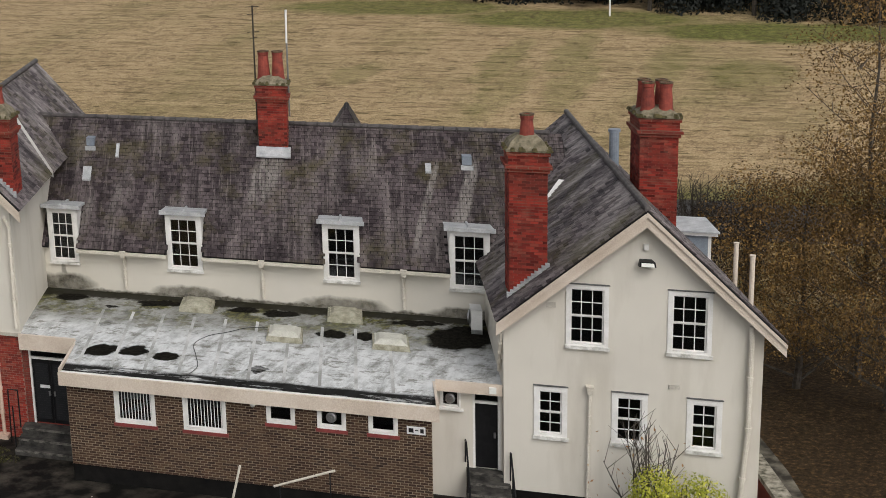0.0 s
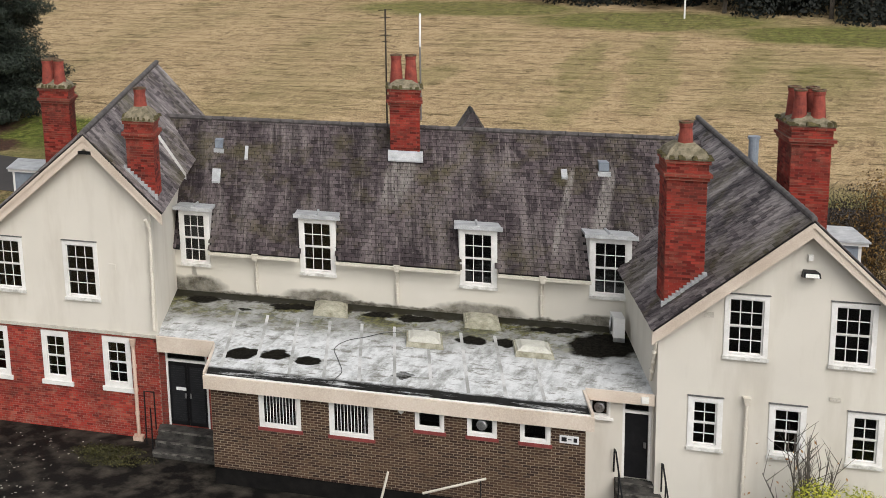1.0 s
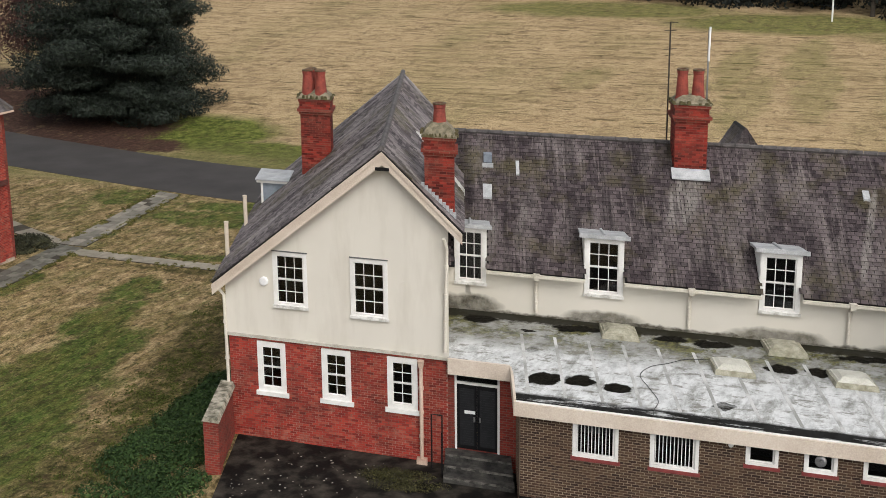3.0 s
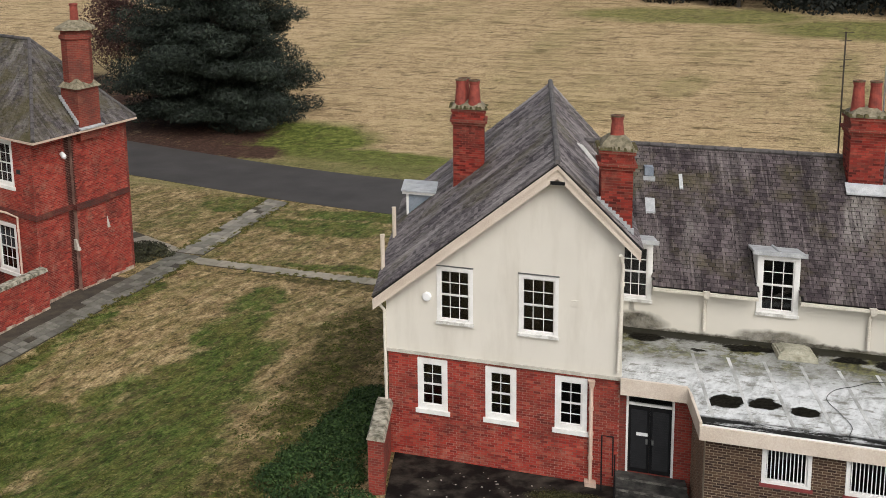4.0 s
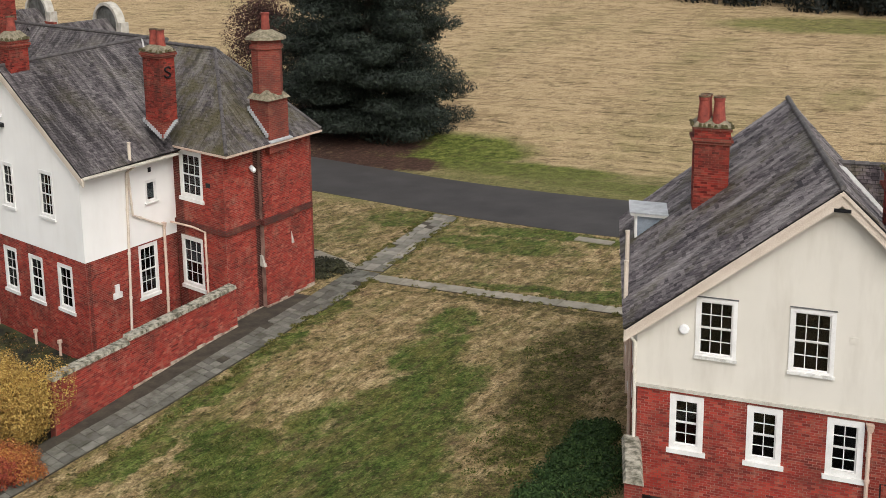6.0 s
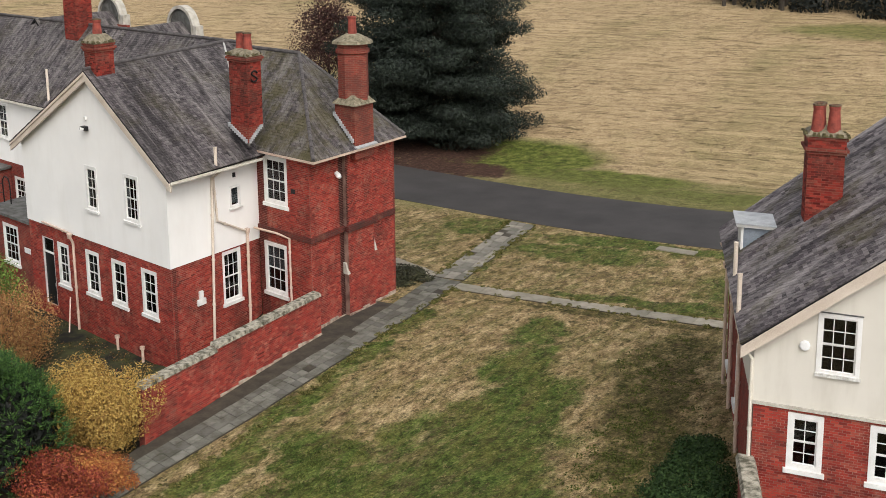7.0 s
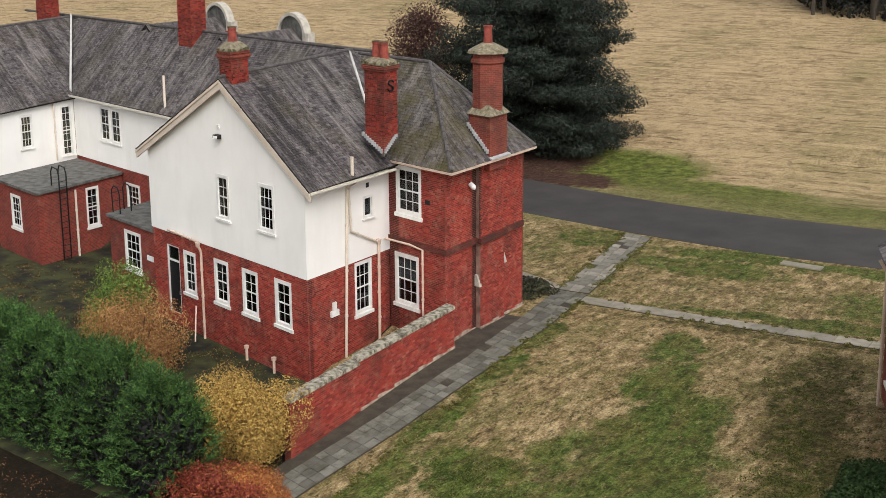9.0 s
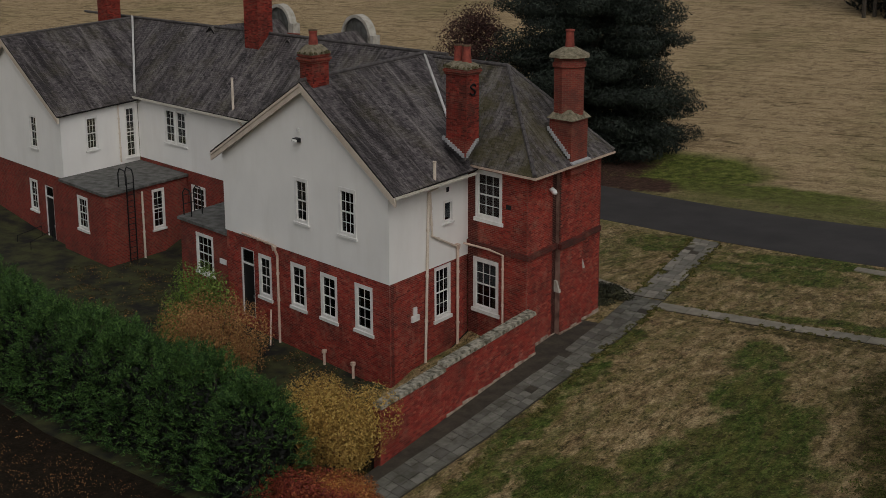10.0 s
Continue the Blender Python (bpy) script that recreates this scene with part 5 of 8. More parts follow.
# chimneys
chimney(house, H, 11.2, 12.25, 6.85, 7.75, 7.8, 10.55, [(11.46, 7.3), (11.98, 7.3)], 0.95, label="red-brick chimney stack on the ridge with two pots")
chimney(house, H, 19.05, 20.1, -0.45, 0.5, 5.2, 10.05, [(19.6, 0.0)], 0.75, cap=0.42, label="tall red-brick stack rising from the eaves, one pot")
chimney(house, H, 23.5, 24.6, 3.9, 5.2, 6.0, 10.35, [(23.78, 4.25), (24.3, 4.25), (23.78, 4.85), (24.3, 4.85)], 0.85, label="broad red-brick stack with four pots")
chimney(house, H, 2.62, 3.55, 0.15, 1.05, 7.8, 10.3, [(3.1, 0.6)], 0.75, cap=0.42, label="red-brick stack on the roof slope, one pot")
chimney(house, H, -2.3, -1.15, 6.4, 7.3, 6.0, 10.2, [(-2.0, 6.65), (-1.5, 6.65), (-1.9, 7.05)], 0.85, label="red-brick stack with lichen-grown cap and three pots")

# ---- flat-roofed annex ----
annex = thing("annex", (12, 0, 0), "single-storey brown-brick annex with a stained flat roof", "annex")
VA = -2.52
UA0, UA1 = 5.5, 16.65
aw = [(7.97, 2.02, 1.31, 1.12), (10.16, 2.02, 1.34, 1.12), (12.74, 2.48, 0.86, 0.7), (14.26, 2.48, 0.85, 0.7), (15.76, 2.48, 0.85, 0.7)]
Build(H).wall(0, VA, 0.25, UA0, UA1, 0.56, [(UA0, 3.1), (UA1, 3.1)], [hole(x, VA, w, a, c) for x, w, a, c in aw]).part("brick_wall", M_mortar_brown, annex, "brown-brick front wall")
brick_skin(Build.last, H, "front", VA, UA0, UA1, 0.56, 3.06, [hole(x, VA, w, a, c) for x, w, a, c in aw], True, (9.6, 12.6, 0.6, 2.0), 4)
Build(H).box(UA0, UA1, VA + 0.03, VA + 0.25, -0.2, 0.56).part("plinth", M_plinth, annex, "black bitumen-painted plinth")
Build(H).wall(1, UA0, 0.25, VA + 0.25, 0.1, 0.0, [(VA, 3.1), (0.1, 3.1)]).part("side_wall", M_brown_side, annex)
Build(H).wall(1, UA1 - 0.25, 0.25, VA + 0.25, -0.6, 0.0, [(VA, 3.1), (-0.6, 3.1)]).part("side_wall", M_brown_side, annex)
for k, (x, w, a, c) in enumerate(aw):
    window(annex, H, "front", x + K1 * VA, VA, w, a, c, cols=1, rows=1, trim=0.1, sill=0, bars=11 if k < 2 else 0, label="white-framed window behind security bars" if k < 2 else "small white-framed window")
    Build(H).box(x + K1 * VA - 0.05, x + K1 * VA + a + 0.05, VA - 0.05, VA + 0.02, w - 0.1, w).part("sill", M_redsill, annex, "dark red tile sill")
roof = Build(H)
roof.slab([(UA0 - 0.15, VA - 0.12, 3.42), (UA1 + 0.15, VA - 0.12, 3.42), (UA1 + 0.15, VM, 3.82), (UA0 - 0.15, VM, 3.82)], 0.25)
roof.slab([(LW1, -0.15, 3.57), (UA0 - 0.15, -0.15, 3.57), (UA0 - 0.15, VM, 3.82), (LW1, VM, 3.82)], 0.25)
roof.slab([(UA1 + 0.15, -0.95, 3.52), (RW0, -0.95, 3.52), (RW0, VM, 3.82), (UA1 + 0.15, VM, 3.82)], 0.25)
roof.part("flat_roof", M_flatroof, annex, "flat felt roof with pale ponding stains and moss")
for q in ((UA0 - 0.2, UA1 + 0.2, VA - 0.2, VA - 0.12, 3.06, 3.455), (UA0 - 0.2, UA0 - 0.12, VA - 0.12, -0.15, 3.06, 3.55), (LW1, UA0 - 0.2, -0.25, -0.15, 3.1, 3.6),
          (UA1 + 0.12, UA1 + 0.2, VA - 0.12, -0.95, 3.06, 3.55), (UA1 + 0.2, RW0 - 0.02, -1.03, -0.95, 3.3, 3.62)):
    Build(H).box(*q).part("fascia", M_creampaint, annex, "cream-painted fascia board")
# entrances
Build(H).wall(0, 0.05, 0.25, LW1, UA0, 0.0, [(LW1, 3.3), (UA0, 3.3)], [(3.52, 4.98, 0.57, 3.1)]).part("entrance_wall", M_brick, annex)
Build(H).wall(0, -0.74, 0.25, UA1, RW0, 0.0, [(UA1, 3.35), (RW0, 3.35)], [(17.95, 18.75, 0.97, 3.3), (17.0, 17.6, 2.72, 3.3)]).part("entrance_wall", M_cream, annex)


def louvred_door(parent, fr, u0, u1, v, w0, w1, leaves, slats, top):
    """A dark door in a white frame with a transom light above it."""
    f = Build(fr)
    for q in ((u0, u0 + 0.07, w0, top), (u1 - 0.07, u1, w0, top), (u0 + 0.07, u1 - 0.07, top - 0.06, top), (u0 + 0.07, u1 - 0.07, w1, w1 + 0.07)):
        f.box(q[0], q[1], v - 0.03, v + 0.1, q[2], q[3])
    frame_ob = f.part("door_frame", M_paint, parent, "white-painted door frame")
    Build(fr).box(u0 + 0.07, u1 - 0.07, v + 0.05, v + 0.06, w1 + 0.07, top - 0.06).part("transom_light", M_glass, frame_ob)
    wl = (u1 - u0 - 0.14) / leaves
    for k in range(leaves):
        a = u0 + 0.07 + k * wl
        d = Build(fr)
        d.box(a + 0.004, a + wl - 0.004, v + 0.04, v + 0.08, w0 + 0.01, w1)
        leaf = d.part("door", M_black, parent, "black-painted louvred door leaf" if slats else "black-painted flush door")
        if slats:
            for s in range(slats):
                z = w0 + 0.15 + (w1 - w0 - 0.3) * s / slats
                h = (w1 - w0 - 0.3) / slats
                sl = Build(fr).hexa([(a + 0.09, v + 0.0, z), (a + wl - 0.09, v + 0.0, z), (a + wl - 0.09, v + 0.02, z), (a + 0.09, v + 0.02, z),
                                     (a + 0.09, v + 0.03, z + h * 0.8), (a + wl - 0.09, v + 0.03, z + h * 0.8), (a + wl - 0.09, v + 0.045, z + h * 0.8), (a + 0.09, v + 0.045, z + h * 0.8)])
                sl.part("slat", M_black, leaf)
            if k == 0:
                Build(fr).box(a + 0.25, a + 0.6, v - 0.02, v, w0 + 1.2, w0 + 1.3).part("sign_plate", M_plate, leaf, "small white notice plate")
        Build(fr).box(a + wl - 0.12 if k == 0 else a + 0.06, a + wl - 0.06 if k == 0 else a + 0.12, v - 0.03, v + 0.04, w0 + 0.95, w0 + 1.1).part("door_handle", M_steel, leaf, "metal handle")


louvred_door(annex, H, 3.52, 4.98, 0.08, 0.57, 2.72, 2, 24, 3.1)
louvred_door(annex, H, 17.95, 18.75, -0.7, 0.97, 2.92, 1, 0, 3.3)
window(annex, H, "front", 17.0, -0.74, 2.72, 0.6, 0.58, cols=1, rows=1, trim=0.06, sill=0.06, label="small white-framed window with a fan")
for u, v, w in ((17.3, -0.72, 3.0), (14.26 + K1 * VA + 0.43, VA - 0.0, 2.83)):
    f = Build()
    c = H @ Vector((u, v, w))
    f.tube([(c + Vector((0, 0.03, 0)), 0.15), (c + Vector((0, -0.05, 0)), 0.15), (c + Vector((0, -0.07, 0)), 0.11)], 16)
    f.tube([(c + Vector((0, -0.07, 0)), 0.06), (c + Vector((0, -0.1, 0)), 0.05)], 12)
    f.part("extractor_fan", M_steel, annex, "round grey extractor fan set in the pane")
Build(H).box(7.97 + K1 * VA + 0.5, 7.97 + K1 * VA + 0.8, VA + 0.16, VA + 0.18, 2.72, 3.0).part("notice", M_plate, annex, "white notice behind the window bars")


def steps(name, fr, u0, u1, v_top, w_top, count, rise, tread, label, mat=None):
    """A flight of steps, each with a worn paler nosing."""
    ob = thing(name, fr @ Vector(((u0 + u1) / 2, v_top, 0)), label, "steps")
    for k in range(count):
        v = v_top - tread * (k + 1)
        st_ = Build(fr).box(u0 - 0.03 * k, u1 + 0.03 * k, v, v_top - tread * k if k else v_top + 0.1, w_top - rise * count - 0.45, w_top - rise * k).part("step", mat or M_steps, ob)
        Build(fr).box(u0 - 0.03 * k, u1 + 0.03 * k, v - 0.02, v + 0.045, w_top - rise * k - 0.045, w_top - rise * k + 0.006).part("nosing", M_nosing, st_, "worn paler edge of the step")
    return ob


st1 = steps("entrance_steps", H, 3.2, 5.35, -0.05, 0.57, 3, 0.19, 0.42, "dark worn concrete steps up to the louvred doors")
st2 = steps("entrance_steps", H, 17.75, 18.95, -0.78, 0.97, 5, 0.19, 0.3, "dark concrete steps up to the black door")


def handrail(fr, pts, label, r=0.025, posts=()):
    ob = thing("handrail", fr @ Vector((pts[0][0], pts[0][1], 0)), label, "handrail")
    Build(fr).tube([(fr @ Vector(p), r) for p in pts], 8).part("rail", M_black, ob)
    for (u, v, w0, w1) in posts:
        Build(fr).bar((u, v, w0), (u, v, w1), r * 0.9).part("post", M_black, ob)
    return ob


handrail(H, [(17.72, -0.8, 1.15), (17.72, -0.85, 1.85), (17.72, -1.1, 1.88), (17.72, -2.2, 1.05), (17.72, -2.25, 0.0)], "black metal handrail beside the steps", posts=[(17.72, -1.6, 0.2, 1.5)])
handrail(H, [(18.98, -1.2, 0.9), (18.98, -1.22, 1.75), (18.98, -1.35, 1.78), (18.98, -2.3, 0.98), (18.98, -2.35, 0.0)], "black metal handrail beside the steps", posts=[(18.98, -1.75, 0.2, 1.35)])
handrail(H, [(3.1, -0.3, 1.75), (2.75, -0.3, 1.75), (2.75, -0.4, 0.0)], "dark rusty handrail by the louvred doors", posts=[(3.1, -1.0, 0.0, 1.5), (3.1, -0.3, 0.5, 1.75)])

# rainwater pipes, gables' small things
pipe(house, H, [(2.42, -0.12, 3.28), (2.42, -0.12, 0.1)], 0.06, M_pinkpipe, True, "pink-cream cast-iron downpipe with hopper")
Build(H).box(2.24, 2.6, -0.32, -0.02, 0.0, 0.16).part("gully", M_pinkpipe, house, "painted gully block under the downpipe")
pipe(house, H, [(3.2, -0.3, 7.35), (3.3, -0.14, 7.0), (3.22, -0.14, 3.75)], 0.055)
pipe(house, H, [(LW0 - 0.42, -0.1, 5.15), (LW0 - 0.1, -0.06, 4.8), (LW0 - 0.08, -0.06, 0.2)], 0.055)
pipe(house, H, [(21.59 + K1 * VR, VR - 0.1, 3.8), (21.55 + K1 * VR, VR - 0.1, 0.6)], 0.045, None, True, "cream downpipe with hopper head")
Build(H).box(20.98, 21.34, VR - 0.3, VR - 0.02, 0.1, 0.5).part("gully", M_pinkpipe, house, "painted gully block under the downpipe")
pipe(house, H, [(25.35, VR - 0.12, 5.9), (25.35, VR - 0.12, 3.0), (25.15, VR - 0.12, 0.3)], 0.075, None, False, "broad cream soil pipe on the gable")
pipe(house, H, [(18.72, VR - 0.05, 5.2), (18.72, -0.6, 3.9)], 0.05)
for u in (6.34, 11.34, 16.15):
    pipe(house, H, [(u, 3.62, 5.28), (u, 3.92, 5.05), (u, 3.92, 4.0)], 0.05, None, True, "short cream downpipe on to the flat roof")
for u, v, w0, w1 in ((26.1, 3.0, 5.2, 6.9), (25.66, 0.0, 5.4, 7.35), (-4.65, 2.2, 4.9, 6.5), (-4.55, 5.6, 5.0, 6.6)):
    Build(H).tube([(H @ Vector((u, v, w0)), 0.07), (H @ Vector((u, v, w1)), 0.07), (H @ Vector((u, v, w1 + 0.12)), 0.085)], 10).part("vent_pipe", M_creampaint, house, "cream soil vent pipe above the eaves")


def floodlight(parent, fr, u, v, w, label="dark floodlight under the gable"):
    b = Build(fr).hexa([(u - 0.22, v - 0.3, w), (u + 0.22, v - 0.3, w), (u + 0.2, v - 0.02, w - 0.05), (u - 0.2, v - 0.02, w - 0.05), (u - 0.2, v - 0.26, w + 0.13), (u + 0.2, v - 0.26, w + 0.13), (u + 0.16, v, w + 0.14), (u - 0.16, v, w + 0.14)])
    ob = b.part("floodlight", M_black, parent, label)
    Build(fr).hexa([(u - 0.17, v - 0.315, w + 0.01), (u + 0.17, v - 0.315, w + 0.01), (u + 0.17, v - 0.29, w + 0.01), (u - 0.17, v - 0.29, w + 0.01), (u - 0.16, v - 0.285, w + 0.1), (u + 0.16, v - 0.285, w + 0.1), (u + 0.16, v - 0.26, w + 0.1), (u - 0.16, v - 0.26, w + 0.1)]).part("lens", M_lampglass, ob, "pale glass lens")
    Build(fr).box(u - 0.06, u + 0.06, v - 0.1, v, w + 0.4, w + 0.55).part("junction_box", M_paint, ob, "white junction box")
    return ob


floodlight(house, H, 23.02 + K1 * VR, VR, 7.35)
ab = H @ Vector((-2.9, -0.04, 5.4))
Build().tube([(ab, 0.15), (ab + Vector((0, -0.08, 0)), 0.15), (ab + Vector((0, -0.1, 0)), 0.11)], 8).part("alarm_box", M_plate, house, "round white alarm box")
Build(H).box(1.75, 1.98, -0.075, -0.04, 5.6, 5.78).part("air_grille", M_cream, house)
Build(H).box(20.4 + K1 * VR, 20.65 + K1 * VR, VR - 0.03, VR, 6.0, 6.15).part("air_grille", M_stone, house)
Build(H).box(23.7 + K1 * VR, 24.0 + K1 * VR, VR - 0.03, VR, 4.0, 4.1).part("air_grille", M_stone, house)
Build(H).box(1.05, 1.5, -0.42, -0.38, 9.3, 9.4).part("ventilator", M_black, house)
# gable ends of lead: coping beside the valley, stepped flashings


def flashing(parent, fr, p, q, width, teeth, label="stepped lead flashing"):
    """Small lead steps that climb beside a stack."""
    b = Build(fr)
    p, q = Vector(p), Vector(q)
    for k in range(teeth):
        c = p.lerp(q, (k + 0.5) / teeth)
        b.box(c.x - width, c.x + width, c.y - 0.06, c.y + 0.06, c.z - 0.05, c.z + 0.13)
    return b.part("flashing", M_lead, parent, label, kind="stuff")


flashing(house, H, (18.98, -0.52, 5.98), (20.15, -0.52, 6.95), 0.06, 12)
flashing(house, H, (2.5, 0.08, 8.85), (3.62, 0.08, 7.9), 0.05, 10)
flashing(house, H, (-2.4, 6.32, 7.1), (-1.1, 6.32, 8.1), 0.06, 12)
Build(H).slab([(11.1, 6.55, 8.2), (12.35, 6.55, 8.2), (12.35, 6.85, 8.48), (11.1, 6.85, 8.48)], 0.05).part("apron_flashing", M_lead, house, "pale lead apron below the stack")
lc = Build(H).hexa([(3.72, 4.1, 7.72), (3.9, 4.0, 7.68), (2.35, 5.2, 9.25), (2.15, 5.3, 9.3), (3.72, 4.1, 7.95), (3.9, 4.0, 7.9), (2.35, 5.2, 9.45), (2.15, 5.3, 9.5)])
lc.part("valley_board", M_paint, house, "white-painted valley board between the roofs")
Build(H).hexa([(20.1, 3.9, 6.75), (20.3, 3.8, 6.75), (21.5, 5.1, 7.9), (21.3, 5.2, 7.9), (20.1, 3.9, 7.0), (20.3, 3.8, 7.0), (21.5, 5.1, 8.15), (21.3, 5.2, 8.15)]).part("valley_board", M_paint, house, "white-painted valley board between the roofs")


def on_slope(v):
    return 5.38 + (RZ - 5.38) / (RV - 3.68) * (v - 3.68)


def roof_vent(u, v, wide, label):
    b = Build(H).box(u - wide, u + wide, v - 0.25, v + 0.35, on_slope(v) - 0.1, on_slope(v) + 0.18)
    ob = b.part("roof_vent", M_bluegrey, house, label)
    Build(H).box(u - wide - 0.05, u + wide + 0.05, v - 0.32, v - 0.25, on_slope(v - 0.28) - 0.02, on_slope(v - 0.28) + 0.14).part("vent_apron", M_lead, ob, "pale lead apron")


for u, v, wide, label in ((4.75, 6.95, 0.15, "small blue-grey roof vent"), (18.5, 6.85, 0.16, "small blue-grey roof vent")):
    roof_vent(u, v, wide, label)
for u, v, a, h in ((4.72, 5.88, 0.16, 0.2), (5.82, 6.65, 0.06, 0.2), (17.18, 6.52, 0.1, 0.12)):
    Build(H).slab([(u - a, v - h, on_slope(v - h) + 0.09), (u + a, v - h, on_slope(v - h) + 0.09), (u + a, v + h, on_slope(v + h) + 0.09), (u - a, v + h, on_slope(v + h) + 0.09)], 0.08).part("rooflight", M_lead, house, "small pale patch of lead on the slates")
# back gable and flue seen over the roofs
slope(house, H, (13.55, 12.4, 8.05), (13.55, 10.0, 8.05), (14.36, 11.0, 9.2), (14.36, 12.7, 9.15), seed=9)
slope(house, H, (13.55, 10.0, 8.05), (15.1, 10.0, 8.05), (14.36, 11.0, 9.2), (14.36, 11.0, 9.2), seed=12)
slope(house, H, (15.1, 10.0, 8.05), (15.1, 12.5, 8.05), (14.36, 12.7, 9.15), (14.36, 11.0, 9.2), seed=10)
Build(H).tube([(H @ Vector((23.6, 8.2, 7.5)), 0.16), (H @ Vector((23.6, 8.2, 9.15)), 0.16), (H @ Vector((23.6, 8.2, 9.16)), 0.2), (H @ Vector((23.6, 8.2, 9.25)), 0.2)], 14).part("flue", M_bluegrey, house, "blue-grey metal flue behind the ridge")


def flank_dormer(uf, ub, v0, v1, wf, w1):
    """A lead-roofed dormer: window front at uf, triangular glazed cheeks back to ub, where its flat roof meets the slope."""
    out = -1 if uf < ub else 1
    f = Build(H)
    lo, hi = sorted((uf, uf - out * 0.09))
    for q in ((v0, v0 + 0.1, wf - 0.25, w1), (v1 - 0.1, v1, wf - 0.25, w1), (v0 + 0.1, v1 - 0.1, w1 - 0.1, w1), (v0 + 0.1, v1 - 0.1, wf - 0.25, wf + 0.02), ((v0 + v1) / 2 - 0.03, (v0 + v1) / 2 + 0.03, wf + 0.02, w1 - 0.1)):
        f.box(lo, hi, *q)
    ob = f.part("flank_dormer", M_paint, house, "dormer with white timber front and blue-grey cheeks")
    mid = uf - out * 0.05
    Build(H).box(min(mid, mid + 0.006), max(mid, mid + 0.006), v0 + 0.1, v1 - 0.1, wf, w1 - 0.1).part("pane", M_glass, ob)
    for v in (v0 + 0.01, v1 - 0.05):
        b = Build(H)
        a, c = uf - out * 0.09, ub
        b.hexa([(a, v, wf - 0.3), (c, v, w1 - 0.12), (c, v + 0.04, w1 - 0.12), (a, v + 0.04, wf - 0.3), (a, v, w1), (c, v, w1), (c, v + 0.04, w1), (a, v + 0.04, w1)])
        b.part("cheek", M_bluegrey, ob, "blue-grey boarded cheek")
    e0, e1 = sorted((uf + out * 0.2, ub))
    Build(H).box(e0 + (0.04 if out < 0 else 0), e1 - (0 if out < 0 else 0.04), v0 - 0.1, v1 + 0.1, w1, w1 + 0.1).part("fascia", M_paint, ob, "white-painted fascia under the dormer roof")
    Build(H).slab([(e0, v0 - 0.17, w1 + 0.15), (e1, v0 - 0.17, w1 + 0.15), (e1, v1 + 0.17, w1 + 0.2), (e0, v1 + 0.17, w1 + 0.2)], 0.05).part("dormer_roof", M_lead, ob, "weathered lead dormer roof")


flank_dormer(-4.25, -3.05, 7.7, 9.0, 5.95, 6.75)
flank_dormer(25.75, 24.65, 4.3, 5.6, 6.1, 6.85)
# aerials
ae = thing("aerial", H @ Vector((11.05, 7.95, 9.0)), "thin lattice television aerial mast by the stack", "aerial")
Build(H).bar((11.08, 7.85, 8.6), (11.1, 7.85, 13.1), 0.028).part("mast", M_bark, ae)
for w, r in ((13.05, 0.25), (12.8, 0.2), (12.2, 0.22), (12.0, 0.14)):
    Build(H).bar((11.1 - r, 7.85, w), (11.1 + r, 7.85, w + 0.03), 0.012, 6).part("arm", M_bark, ae)
ant = thing("antenna", H @ Vector((12.3, 7.8, 9.0)), "slim white panel antenna on a pole", "antenna")
Build(H).bar((12.32, 7.6, 9.4), (12.32, 7.6, 12.9), 0.03).part("pole", M_steel, ant)
Build(H).bar((12.32, 7.52, 11.9), (12.34, 7.52, 13.0), 0.035).part("panel", M_plate, ant)

# flat-roof things
for k, (u, v) in enumerate(((9.03, 3.25), (12.2, 1.45), (14.15, 3.35), (15.62, 1.5))):
    zr = 3.42 + 0.4 * (v - VA) / (VM - VA)
    sk = thing("rooflight", H @ Vector((u, v, zr)), "square domed rooflight, " + ("moss-stained" if k % 2 == 0 else "cloudy white"), "rooflight", "rooflights on the flat roof")
    Build(H).taper(u - 0.6, u + 0.6, v - 0.55, v + 0.55, zr - 0.02, zr + 0.13, 0.03).part("kerb", M_kerb, sk, "stained upstand")
    Build(H).taper(u - 0.52, u + 0.52, v - 0.47, v + 0.47, zr + 0.13, zr + 0.17, 0.02).taper(u - 0.46, u + 0.46, v - 0.41, v + 0.41, zr + 0.17, zr + 0.25, 0.1).taper(u - 0.35, u + 0.35, v - 0.3, v + 0.3, zr + 0.25, zr + 0.28, 0.13).part("dome", M_dome if k % 2 else M_kerb, sk)
for u in np.arange(5.78, 16.6, 1.09):
    Build(H).slab([(u - 0.05, VA + 0.62, 3.472), (u + 0.05, VA + 0.62, 3.472), (u + 0.05, 2.4, 3.7316), (u - 0.05, 2.4, 3.7316)], 0.02).part("felt_seam", M_seam, annex)
Build(H).box(UA0 - 0.15, UA1 + 0.15, VA - 0.12, VA - 0.04, 3.4, 3.475).part("kerb", M_paint, annex, "pale raised kerb along the roof's edge")
ac = thing("air_conditioner", H @ Vector((18.5, 3.5, 3.8)), "dirty white outdoor air-conditioning unit in the roof corner", "air conditioner")
Build(H).box(18.25, 18.6, 2.8, 3.45, 3.88, 4.5).part("casing", M_paint, ac)
fc = H @ Vector((18.24, 3.12, 4.2))
Build().tube([(fc + Vector((0.02, 0, 0)), 0.22), (fc + Vector((-0.03, 0, 0)), 0.22)], 16).part("fan_grille", M_steel, ac)
for v in (2.8, 3.4):
    Build(H).box(18.25, 18.6, v, v + 0.06, 3.72, 3.88).part("foot", M_steel, ac)
cb = thing("cable", H @ Vector((11.0, 1.0, 3.6)), "thin black cable trailing over the flat roof", "cable")
